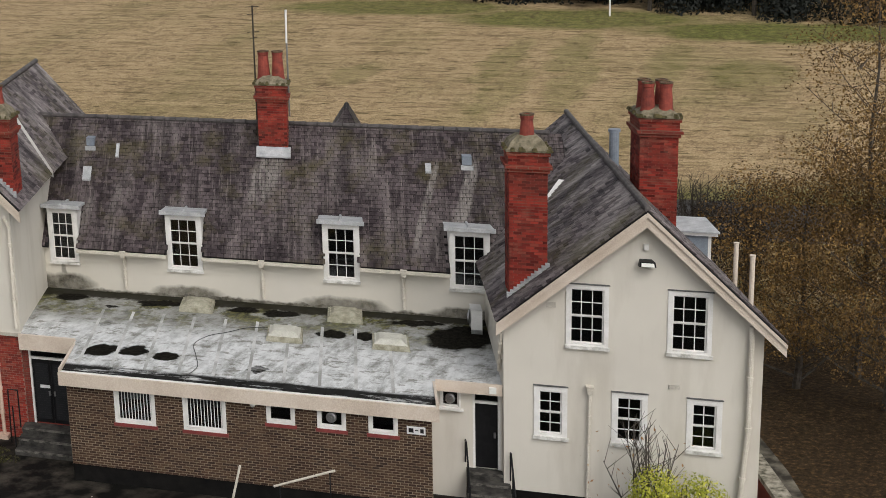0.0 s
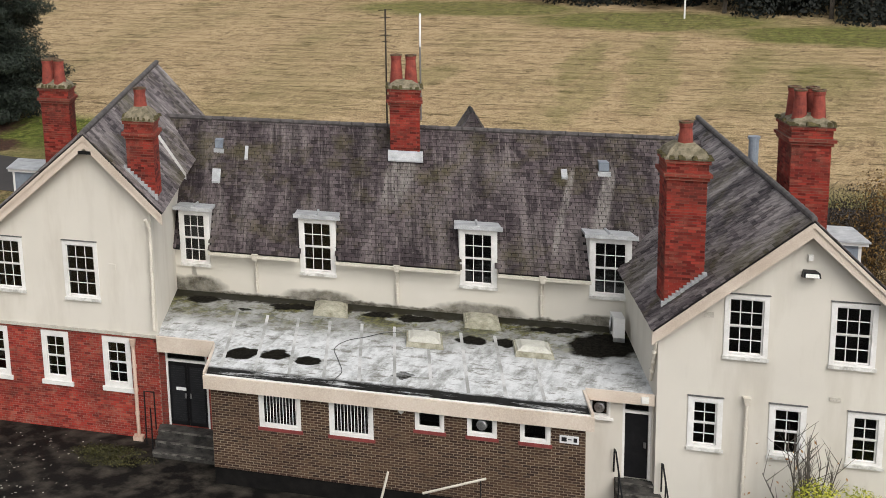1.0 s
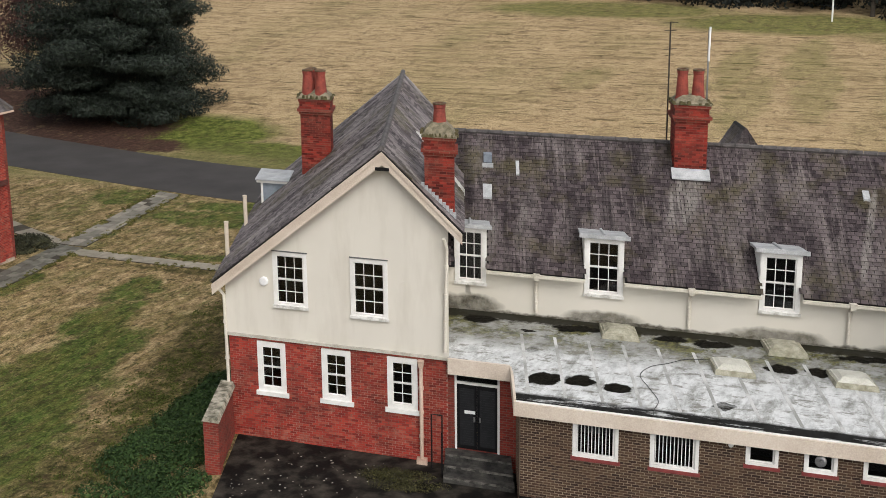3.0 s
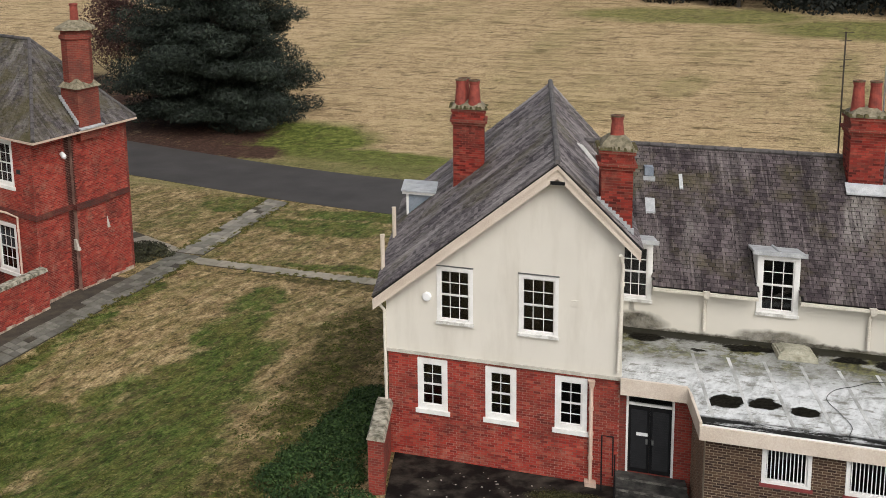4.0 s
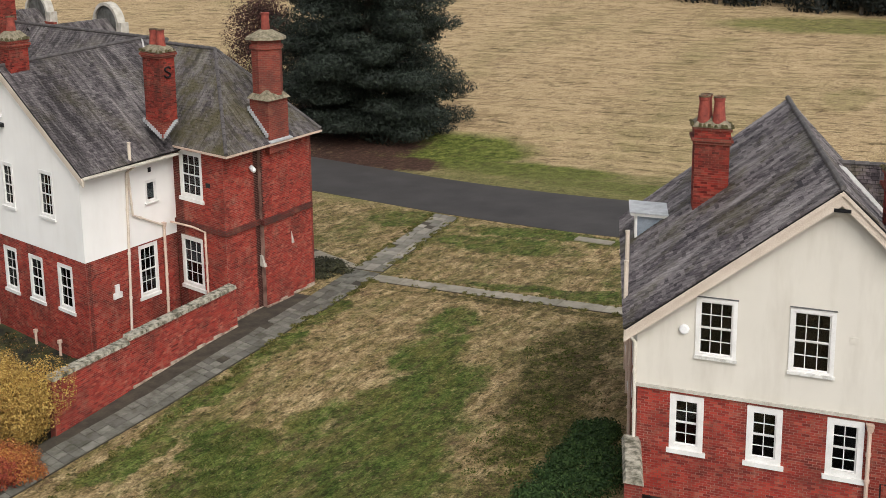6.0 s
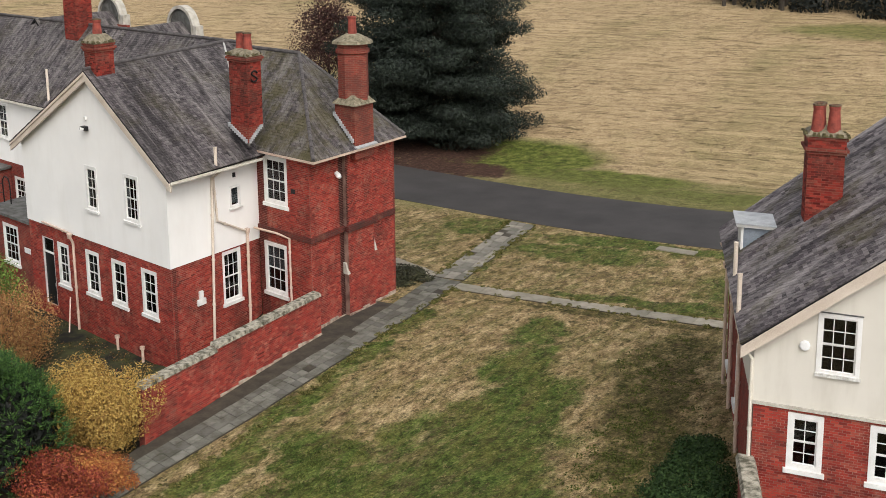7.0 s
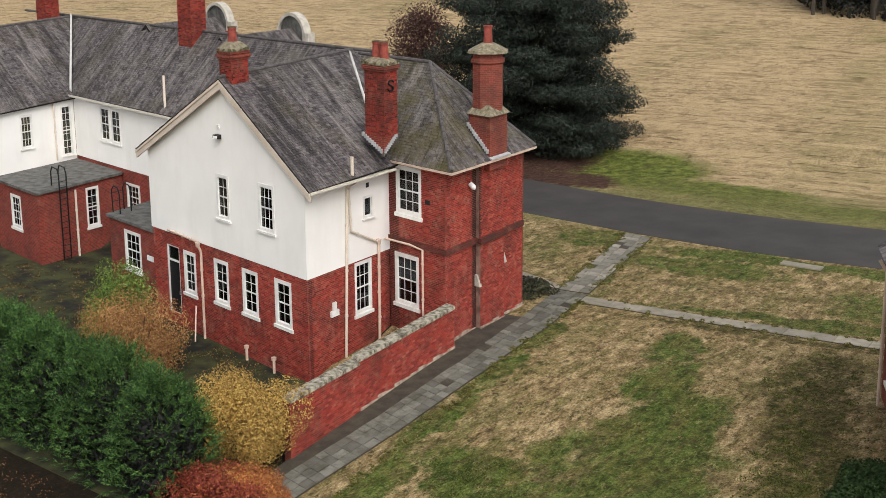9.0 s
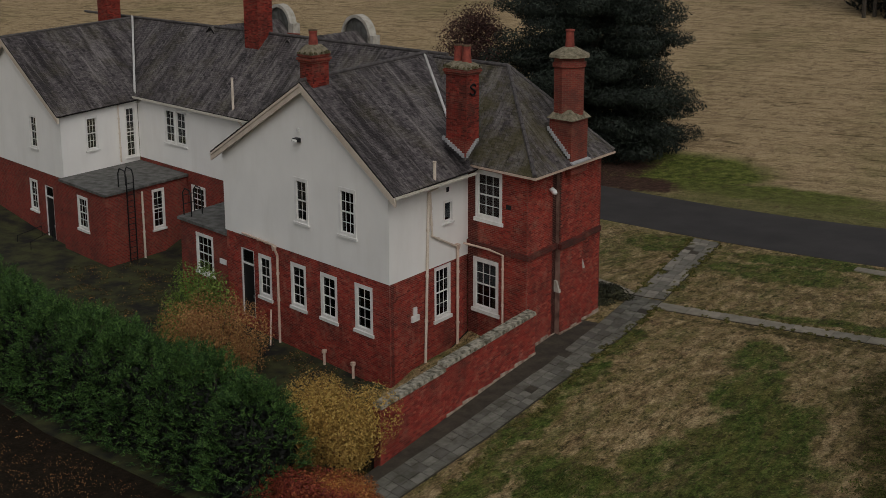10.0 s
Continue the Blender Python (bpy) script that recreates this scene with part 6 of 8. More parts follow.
cp = [(11.6, 1.9), (10.9, 1.75), (10.3, 1.3), (9.7, 0.9), (9.3, 0.2), (9.45, -0.6), (9.6, -1.4), (9.4, -2.0), (9.3, -2.55)]
Build(H).tube([(H @ Vector((u, v, 3.455 + 0.4 * (v - VA) / (VM - VA))), 0.01) for u, v in curve_pts(cp, 5)], 6).part("cord", M_cable, cb)
# sign, lamps, leaning poles
sg = thing("sign", H @ Vector((15.97, VA, 2.6)), "white enamel sign with two numbers and an arrow", "sign")
Build(H).box(15.93, 16.46, VA - 0.03, VA - 0.003, 2.58, 2.8).part("board", M_plate, sg)
for u0, u1 in ((15.98, 16.12), (16.16, 16.26), (16.31, 16.41)):
    Build(H).box(u0, u1, VA - 0.036, VA - 0.031, 2.63 if u0 != 16.16 else 2.685, 2.75 if u0 != 16.16 else 2.71).part("bar", M_black, sg)
bl = thing("bulkhead_light", H @ Vector((11.3, VA, 2.9)), "small round white bulkhead light on the brick wall", "light")
c = H @ Vector((11.42, VA, 2.98))
Build().tube([(c, 0.075), (c + Vector((0, -0.05, 0)), 0.075), (c + Vector((0, -0.08, 0)), 0.04)], 14).part("diffuser", M_lampglass, bl)
Build(H).box(18.4, 18.6, -1.09, -1.03, 3.37, 3.55).part("bulkhead_light", M_lampglass, annex, "square yellowed light on the fascia")
p1 = thing("leaning_pole", (11.9, -3.2, 0), "thin pale post leaning beside the annex", "pole")
Build().bar((11.82, -3.25, 0.0), (12.15, -3.15, 1.38), 0.035).part("pole", M_pipe, p1)
p2 = thing("handrail", (14.1, -3.2, 0), "pale sloping rail on two thin posts before the annex", "handrail")
Build().bar((13.2, -3.25, 0.92), (14.98, -3.15, 1.54), 0.035).part("rail", M_pipe, p2)
for x, z in ((13.35, 0.95), (14.85, 1.48)):
    Build().bar((x, -3.2, 0.0), (x, -3.2, z), 0.02).part("post", M_black, p2)
# boundary walls by the house
bw = thing("boundary_wall", H @ Vector((-4.5, -1.5, 0)), "short red-brick garden wall with mossy stone coping", "wall")
Build(H).box(-4.62, -4.25, -3.0, -0.02, -0.7, 1.62).part("brickwork", M_brick_side, bw)
Build(H).box(-4.7, -4.17, -3.05, -2.6, -0.7, 1.7).part("end_pier", M_brick, bw)
Build(H).hexa([(-4.74, -3.1, 1.7), (-4.13, -3.1, 1.7), (-4.13, -0.02, 1.7), (-4.74, -0.02, 1.7), (-4.66, -3.1, 1.85), (-4.21, -3.1, 1.85), (-4.21, -0.02, 1.85), (-4.66, -0.02, 1.85)]).part("coping", M_coping, bw, "lichen-covered stone coping")
b2w = thing("boundary_wall", (27.3, -4, 0), "red-brick garden wall with weathered stone coping beside the gable", "wall")
Build(H).box(26.3, 26.68, -8.0, 2.8, -0.2, 0.95).part("brickwork", M_brick_side, b2w)
Build(H).box(26.24, 26.74, -8.0, 2.85, 0.95, 1.1).part("coping", M_coping, b2w, "lichen-covered stone coping")
strip("side_path", [(28.7, -6), (26.9, 0), (25.9, 3.5), (24.7, 6.5)], [(29.6, -6), (27.8, 0), (26.7, 3.5), (25.5, 6.5)], M_sidepath, 0.02, "mossy grey concrete path beside the gable", "path")

# pale dead leaves scattered over the yard
rl = np.random.default_rng(120)
V, F = [], []
for k in range(210):
    x, y = (-2.6 + 4.2 * rl.random(), -5.5 + 5.0 * rl.random()) if k < 110 else (-1 + 26 * rl.random(), -7.5 + 4.6 * rl.random())
    z, s, a = 0.03 + 0.01 * rl.random(), 0.015 + 0.025 * rl.random(), 6.3 * rl.random()
    i = len(V)
    V += [(x + s * math.cos(a + t), y + s * math.sin(a + t), z + 0.01 * rl.random()) for t in (0, 1.3, 3.1, 4.5)]
    F.append((i, i + 1, i + 2, i + 3))
tagged(new("fallen_leaves", mesh_of("fallen_leaves", V, F, M_stone)), "pale dead leaves scattered over the dark yard", "leaves", kind="stuff")

# ---- the red-brick and white house ----
house2 = thing("house", (-38, 14, -1), "two-storey house of white render over red brick with tall stacks", "house")
G = HOUSE2
BASE = -1.9
BAND = 2.98
WU0, WU1 = -12.3, 0.0
TU, TV0, TV1 = 3.7, 6.15, 12.9


def hole2(a, w, width, height):
    return (a + 0.03, a + width - 0.03, w + 0.02, w + height - 0.02)


g2 = [(-7.0, 0.5, 1.17, 2.0), (-4.75, 0.52, 1.2, 2.0), (-2.3, 0.6, 1.2, 2.0), (-9.6, 0.36, 1.05, 2.0)]
u2 = [(-6.47, 4.45, 1.0, 1.98), (-3.26, 4.5, 1.18, 2.02)]
door2 = (-11.1, -10.0, -0.9, 2.36)
Build(G).wall(0, 0.0, 0.3, WU0, WU1, BASE, [(WU0, BAND), (WU1, BAND)], [hole2(*q) for q in g2] + [door2]).part("brick_wall", M_mortar_red, house2, "red-brick ground floor wall")
brick_skin(Build.last, G, "front", 0.0, WU0, WU1, BASE, BAND, [hole2(*q) for q in g2] + [door2], False, (-5.0, -2.0, -0.6, 0.4), 5)
Build(G).wall(0, -0.05, 0.35, WU0 - 0.05, WU1 + 0.05, BAND, [(WU0, 6.85), (-5.5, 10.42), (WU1, 7.0)], [hole2(*q) for q in u2]).part("rendered_wall", M_white_wall, house2, "white-rendered gable wall")
s2 = [(3.4, 0.6, 1.3, 2.3)]
Build(G).wall(1, WU1 - 0.3, 0.3, 0.3, TV0, BASE, [(0.3, BAND), (TV0, BAND)], [hole2(*q) for q in s2]).part("side_wall", M_mortar_red, house2)
brick_skin(Build.last, G, "east", 0.0, 0.0, TV0, BASE, BAND, [hole2(*q) for q in s2], False, None, 6)
Build(G).wall(1, WU1 - 0.25, 0.3, 0.3, TV0, BAND, [(0.3, 6.95), (TV0, 7.0)], [hole2(4.1, 4.72, 0.75, 0.98)]).part("side_wall", M_white_wall, house2)
Build(G).wall(1, WU0, 0.3, 0.3, 6.3, BASE, [(0.3, 6.55), (6.3, 6.6)]).part("side_wall", M_white_wall, house2)
for q in u2:
    window(house2, G, "front", q[0], -0.05, q[1], q[2], q[3], cols=3 if q[2] > 1.1 else 2, rows=4, trim=0.14)
for q in g2:
    window(house2, G, "front", q[0], 0.0, q[1], q[2], q[3], cols=2, rows=4, trim=0.16, sill=0.14)
for q in s2:
    window(house2, G, "east", q[0], 0.0, q[1], q[2], q[3], cols=3, rows=4, trim=0.14, sill=0.14)
window(house2, G, "east", 4.1, 0.05, 4.72, 0.75, 0.98, cols=1, rows=1, trim=0.1, sill=0.06, blind=0.9, label="small plain white window")
louvred_door(house2, G, door2[0], door2[1], 0.05, door2[2], 1.6, 1, 0, door2[3])
# gable roof
slope(house2, G, (-13.0, 9.0, 6.9), (-13.0, -0.4, 6.66), (-5.5, -0.4, 10.68), (-5.5, 9.6, 11.0), seed=21, cover=M_slates_grey_side)
slope(house2, G, (0.75, -0.4, 6.78), (0.75, 9.6, 6.95), (-5.5, 9.6, 11.0), (-5.5, -0.4, 10.68), seed=22, cover=M_slates_grey_side)
ridge_line(house2, G, (-5.5, -0.4, 10.72), (-5.5, 9.6, 11.04))
verge(house2, G, -0.38, (-5.5, 10.61), (-13.0, 6.58), (0.75, 6.7))
floodlight(house2, G, -6.05, -0.05, 8.05)
# tower
t_up, t_lo = (0.55, 4.75, 1.65, 2.1), (0.4, 0.66, 1.6, 2.3)
Build(G).wall(0, TV0, 0.3, WU1 + 0.05, TU, BASE, [(WU1, 6.95), (TU, 6.95)], [hole2(*t_up), hole2(*t_lo)]).part("tower_wall", M_mortar_red, house2, "red-brick tower wall")
brick_skin(Build.last, G, "front", TV0, WU1 + 0.05, TU, BASE, 6.9, [hole2(*t_up), hole2(*t_lo)], False, None, 7)
Build(G).wall(1, TU - 0.3, 0.3, TV0 + 0.3, TV1, BASE, [(TV0, 6.95), (TV1, 6.95)]).part("tower_wall", M_mortar_red, house2)
brick_skin(Build.last, G, "east", TU, TV0, 8.75, BASE, 6.9, (), False, None, 8)
VB = 10.95
Build(G).box(TU, TU + 0.28, 8.75, VB, BASE, 3.55).box(TU, TU + 0.2, 8.75, VB, 3.55, 6.9).part("chimney_breast", M_mortar_red, house2, "projecting brick chimney breast")
brick_skin(Build.last, G, "east", TU + 0.28, 8.75, VB, BASE, 3.5, (), False, None, 9)
brick_skin(Build.last, G, "east", TU + 0.2, 8.75, VB, 3.66, 6.9, (), False, (8.8, 10.9, 4.0, 6.4), 10)
Build(G).box(TU, TU + 0.12, VB, TV1, BASE, 6.9).part("tower_wall", M_mortar_red, house2)
brick_skin(Build.last, G, "east", TU + 0.12, VB, TV1, BASE, 6.9, (), False, None, 13)
for v, w in ((8.62, 1.5), (VB - 0.02, 2.1)):
    Build(G).hexa([(TU, v, w), (TU + 0.34, v, w), (TU + 0.34, v + 0.2, w), (TU, v + 0.2, w), (TU, v, w + 0.5), (TU + 0.14, v, w + 0.5), (TU + 0.14, v + 0.2, w + 0.5), (TU, v + 0.2, w + 0.5)]).part("offset_stone", M_stone, house2, "small sloping stone offset on the breast")
Build(G).wall(0, TV1, 0.3, -30.0, TU, BASE, [(-30, 6.9), (TU, 6.9)]).part("rear_wall", M_brick, house2)
for q in ((WU1 + 0.05, TU + 0.12, TV0 - 0.12, TV0), (TU, TU + 0.12, TV0, 8.75), (TU + 0.2, TU + 0.42, 8.65, VB + 0.05), (TU + 0.12, TU + 0.26, VB + 0.05, TV1)):
    Build(G).box(*q, 3.42, 3.66).part("string_course", M_course, house2, "moulded brick string course")
for q, cols in ((t_up, 3), (t_lo, 3)):
    window(house2, G, "front", q[0], TV0, q[1], q[2], q[3], cols=cols, rows=4, trim=0.17, sill=0.16, blind=0.5 if q is t_lo else 0)
slope(house2, G, (-5.5, 5.8, 7.08), (4.35, 5.8, 7.08), (-0.1, 9.9, 10.8), (-5.5, 9.9, 10.8), seed=23, cover=M_slates_moss)
slope(house2, G, (4.35, 5.8, 7.08), (4.35, 13.4, 7.08), (-0.1, 9.9, 10.8), (-0.1, 9.9, 10.8), seed=24, cover=M_slates_moss_side)
slope(house2, G, (4.35, 13.4, 7.08), (-30, 13.4, 7.0), (-30, 10.98, 10.68), (-0.6, 10.98, 10.1), seed=25, cover=M_slates_grey)
ridge_line(house2, G, (-5.2, 9.9, 10.85), (-0.1, 9.9, 10.85))
ridge_line(house2, G, (-0.1, 9.9, 10.84), (4.33, 5.82, 7.12))
ridge_line(house2, G, (-0.1, 9.9, 10.84), (4.33, 13.38, 7.12))
for q in ((0.4, 4.42, 5.72, 5.82), (4.32, 4.42, 5.82, 13.4)):
    Build(G).box(*q, 6.99, 7.07).part("gutter", M_pinkpipe, house2, "cream eaves gutter")
Build(G).box(0.72, 0.82, -0.35, 5.9, 6.66, 6.76).part("gutter", M_pipe, house2, "cream eaves gutter")
# main range and far wing
mw = [(-26.7, 4.34, 1.2, 2.05), (-25.4, 4.34, 1.2, 2.05)]
Build(G).wall(0, 6.3, 0.3, -30.0, WU0, BAND, [(-30, 6.85), (WU0, 6.85)], [hole2(*q) for q in mw]).part("rendered_wall", M_white_wall, house2, "white-rendered upper wall")
Build(G).wall(0, 6.35, 0.3, -30.0, WU0, BASE, [(-30, BAND), (WU0, BAND)], [(-23.97, -22.43, 0.62, 2.18)]).part("brick_wall", M_brick, house2)
for q in mw:
    window(house2, G, "front", q[0], 6.3, q[1], q[2], q[3], cols=2, rows=4, trim=0.13, sill=0.08)
window(house2, G, "front", -24.0, 6.35, 0.6, 1.5, 1.6, cols=3, rows=4, trim=0.14, sill=0.1)
slope(house2, G, (-32, 5.95, 6.75), (-5.0, 5.95, 6.85), (-5.0, 10.9, 10.8), (-39, 10.9, 10.7), seed=26, cover=M_slates_grey)
ridge_line(house2, G, (-44, 10.9, 10.76), (-5.0, 10.9, 10.86))
Build(G).box(-30, -12.3, 5.85, 5.95, 6.64, 6.75).part("gutter", M_pipe, house2, "cream eaves gutter")
fw_e = [(1.95, 3.95, 0.95, 2.0), (5.2, 3.05, 0.85, 3.1)]
Build(G).wall(1, -30.35, 0.3, 0.3, 6.3, BAND - 0.4, [(0.3, 6.35), (6.3, 6.7)], [hole2(*q) for q in fw_e]).part("rendered_wall", M_white_wall, house2, "white-rendered wing wall")
Build(G).wall(1, -30.4, 0.3, 0.35, 6.3, BASE, [(0.35, BAND - 0.4), (6.3, BAND - 0.4)]).part("brick_wall", M_brick_side, house2)
window(house2, G, "east", 1.95, -30.05, 3.95, 0.95, 2.0, cols=3, rows=4, trim=0.12, sill=0.08)
window(house2, G, "east", 5.2, -30.05, 3.05, 0.85, 3.1, cols=2, rows=7, trim=0.1, sill=0.06)
Build(G).wall(0, -0.0, 0.3, -42.6, -30.05, BAND - 0.4, [(-42.6, 6.05), (-36.9, 10.15), (-30.05, 6.3)], [hole2(-34.3, 3.9, 1.0, 2.0)]).part("rendered_wall", M_white_wall, house2, "white-rendered far gable wall")
Build(G).wall(0, 0.05, 0.3, -42.6, -30.05, BASE - 0.6, [(-42.6, BAND - 0.4), (-30.05, BAND - 0.4)], [(-32.9, -31.75, -1.6, 1.8), hole2(-35.0, 0.0, 1.1, 1.9)]).part("brick_wall", M_brick, house2)
window(house2, G, "front", -34.3, 0.0, 3.9, 1.0, 2.0, cols=2, rows=4, trim=0.12, sill=0.08)
window(house2, G, "front", -35.0, 0.05, 0.0, 1.1, 1.9, cols=2, rows=4, trim=0.14, sill=0.12)
louvred_door(house2, G, -32.9, -31.75, 0.1, -1.6, 1.1, 1, 0, 1.8)
slope(house2, G, (-29.7, -0.4, 6.3), (-29.7, 10.9, 6.75), (-36.8, 10.9, 10.7), (-36.9, -0.4, 10.25), seed=27, cover=M_slates_grey_side)
slope(house2, G, (-42.9, 10.9, 6.4), (-42.9, -0.4, 6.25), (-36.9, -0.4, 10.25), (-36.8, 10.9, 10.7), seed=28, cover=M_slates_grey_side)
verge(house2, G, -0.38, (-36.9, 10.18), (-42.9, 6.18), (-29.7, 6.22))
ridge_line(house2, G, (-36.9, -0.4, 10.3), (-36.8, 10.9, 10.75))
Build(G).slab([(-30.1, 6.1, 7.12), (-29.6, 5.95, 7.05), (-36.35, 10.6, 10.86), (-36.85, 10.75, 10.92)], 0.12).part("valley_board", M_paint, house2, "white-painted valley lining")
Build(G).slab([(-1.55, 6.6, 8.5), (-1.15, 6.45, 8.35), (-5.2, 9.2, 10.98), (-5.55, 9.35, 11.05)], 0.1).part("valley_board", M_paint, house2, "white-painted valley lining")
# stacks
chimney(house2, G, -5.9, -5.0, 0.05, 1.2, 9.9, 11.78, [(-5.45, 0.6)], 0.8, corbel=0.0001 + 0.35, cap=0.4, label="red-brick stack behind the gable's apex, one pot")
Build(G).hexa([(-0.4, 4.75, 8.29), (0.95, 4.75, 7.6), (0.95, 5.75, 8.29), (-0.4, 5.75, 8.29), (-0.4, 4.75, 8.3), (0.95, 4.75, 8.3), (0.95, 5.75, 8.3), (-0.4, 5.75, 8.3)]).part("stack_foot", M_stack, house2, "pointed brick foot of the stack in the valley")
Build(G).hexa([(-0.5, 4.75, 8.1), (0.95, 4.75, 7.46), (0.95, 5.9, 8.1), (-0.5, 5.9, 8.1), (-0.5, 4.75, 8.28), (0.95, 4.75, 7.59), (0.95, 5.9, 8.3), (-0.5, 5.9, 8.28)]).part("roof_saddle", M_slates_grey, house2, "slate-grey saddle below the stack")
st = chimney(house2, G, -0.25, 1.03, 4.75, 5.75, 8.3, 11.25, [(0.15, 5.25), (0.65, 5.25)], 0.8, corbel=0.25, label="tall red-brick stack with an iron tie plate and two pots")
c = G @ Vector((1.05, 5.2, 10.4))
curl = curve_pts([(1.0, 0.95), (0.55, 1.5), (-0.35, 1.5), (-0.85, 0.95), (-0.45, 0.35), (0.45, -0.25), (0.9, -0.9), (0.4, -1.5), (-0.5, -1.5), (-1.0, -0.95)], 4)
pl = [(c + Vector((0.03, 0.21 * x, 0.14 * z)), 0.038) for x, z in curl]
Build().tube(pl, 8).part("tie_plate", M_black, st, "black iron tie plate")
flashing(house2, G, (-0.45, 4.72, 8.25), (0.9, 4.72, 7.6), 0.06, 9)
flashing(house2, G, (0.97, 4.8, 7.6), (0.97, 5.75, 8.25), 0.05, 9)
b = Build(G).box(2.95, 4.25, 9.2, 10.75, 6.6, 8.95)
pd = b.part("chimney", M_stack, house2, "red-brick stack with octagonal shaft on a square base")
Build(G).taper(2.82, 4.38, 9.07, 10.88, 8.95, 9.35, 0.4).part("shoulder", M_mortar, pd, "lichen-grown sloping shoulder")
Build(G).lathe((3.6, 9.97, 9.1), [(0.68, 0), (0.68, 2.0), (0.76, 2.05), (0.76, 2.2), (0.68, 2.25), (0.68, 2.45), (0.85, 2.5), (0.0, 2.5)], 8).part("shaft", M_stack, pd, "octagonal brick shaft")
Build(G).lathe((3.6, 9.97, 11.55), [(0.0, 0), (0.92, 0.0), (0.9, 0.12), (0.3, 0.42), (0.0, 0.42)], 8).part("cap", M_mortar, pd, "lichen-covered mortar cap")
Build(G).lathe((3.6, 9.97, 11.85), [(0.21, 0), (0.2, 0.1), (0.17, 0.75), (0.2, 0.78), (0.2, 0.86), (0.12, 0.86), (0.12, 0.6), (0, 0.6)]).part("chimney_pot", M_pot, pd, "tapered terracotta chimney pot")
Build(G).hexa([(4.1, 9.1, 7.1), (4.45, 9.1, 7.1), (4.45, 10.85, 7.1), (4.1, 10.85, 7.1), (4.1, 9.1, 7.22), (4.45, 9.1, 7.16), (4.45, 10.85, 7.16), (4.1, 10.85, 7.22)]).part("apron_flashing", M_lead, house2, "pale lead apron below the stack")
flashing(house2, G, (2.9, 9.12, 8.5), (4.2, 9.12, 7.35), 0.05, 12)
chimney(house2, G, -21.9, -20.45, 9.9, 11.2, 9.2, 14.6, [(-21.5, 10.5), (-20.9, 10.5)], 0.8, label="broad red-brick stack on the ridge")
chimney(house2, G, -38.6, -37.2, 8.8, 10.0, 8.8, 12.6, [(-38.2, 9.4), (-37.6, 9.4)], 0.8, label="red-brick stack on the far wing")
# shaped gables behind
for u, w in ((-18.25, 11.45), (-26.5, 11.65)):
    ob = Build(G)
    arc = [(math.cos(math.pi * k / 14) * 1.25, math.sin(math.pi * k / 14) * 1.25) for k in range(15)]
    for (x0, z0), (x1, z1) in zip(arc, arc[1:]):
        ob.hexa([(u + x1, 17.3, w - 1.6), (u + x0, 17.3, w - 1.6), (u + x0, 17.6, w - 1.6), (u + x1, 17.6, w - 1.6), (u + x1, 17.3, w - 1.3 + z1), (u + x0, 17.3, w - 1.3 + z0), (u + x0, 17.6, w - 1.3 + z0), (u + x1, 17.6, w - 1.3 + z1)])
    gb = ob.part("shaped_gable", M_felt, house2, "round-headed grey gable")
    rim = Build(G)
    for (x0, z0), (x1, z1) in zip(arc, arc[1:]):
        rim.hexa([(u + x1, 17.1, w - 1.3 + z1), (u + x0, 17.1, w - 1.3 + z0), (u + x0, 17.8, w - 1.3 + z0), (u + x1, 17.8, w - 1.3 + z1), (u + x1 * 1.16, 17.1, w - 1.3 + z1 * 1.16), (u + x0 * 1.16, 17.1, w - 1.3 + z0 * 1.16), (u + x0 * 1.16, 17.8, w - 1.3 + z0 * 1.16), (u + x1 * 1.16, 17.8, w - 1.3 + z1 * 1.16)])
    rim.box(u + 1.2, u + 1.75, 17.1, 17.8, w - 2.2, w - 1.0)
    rim.part("coping", M_stone, gb, "pale stone coping")
    slope(house2, G, (u + 2.4, 10.5, w - 2.6), (u + 2.4, 17.3, w - 2.6), (u, 17.3, w - 0.8), (u, 10.5, w - 0.8), seed=31, cover=M_slates_grey_side)
    slope(house2, G, (u - 2.4, 17.3, w - 2.6), (u - 2.4, 10.5, w - 2.6), (u, 10.5, w - 0.8), (u, 17.3, w - 0.8), seed=32, cover=M_slates_grey_side)
    Build(G).box(u - 2.3, u + 2.3, 17.0, 17.3, BASE, w - 1.6).part("rear_wall", M_brick, house2)
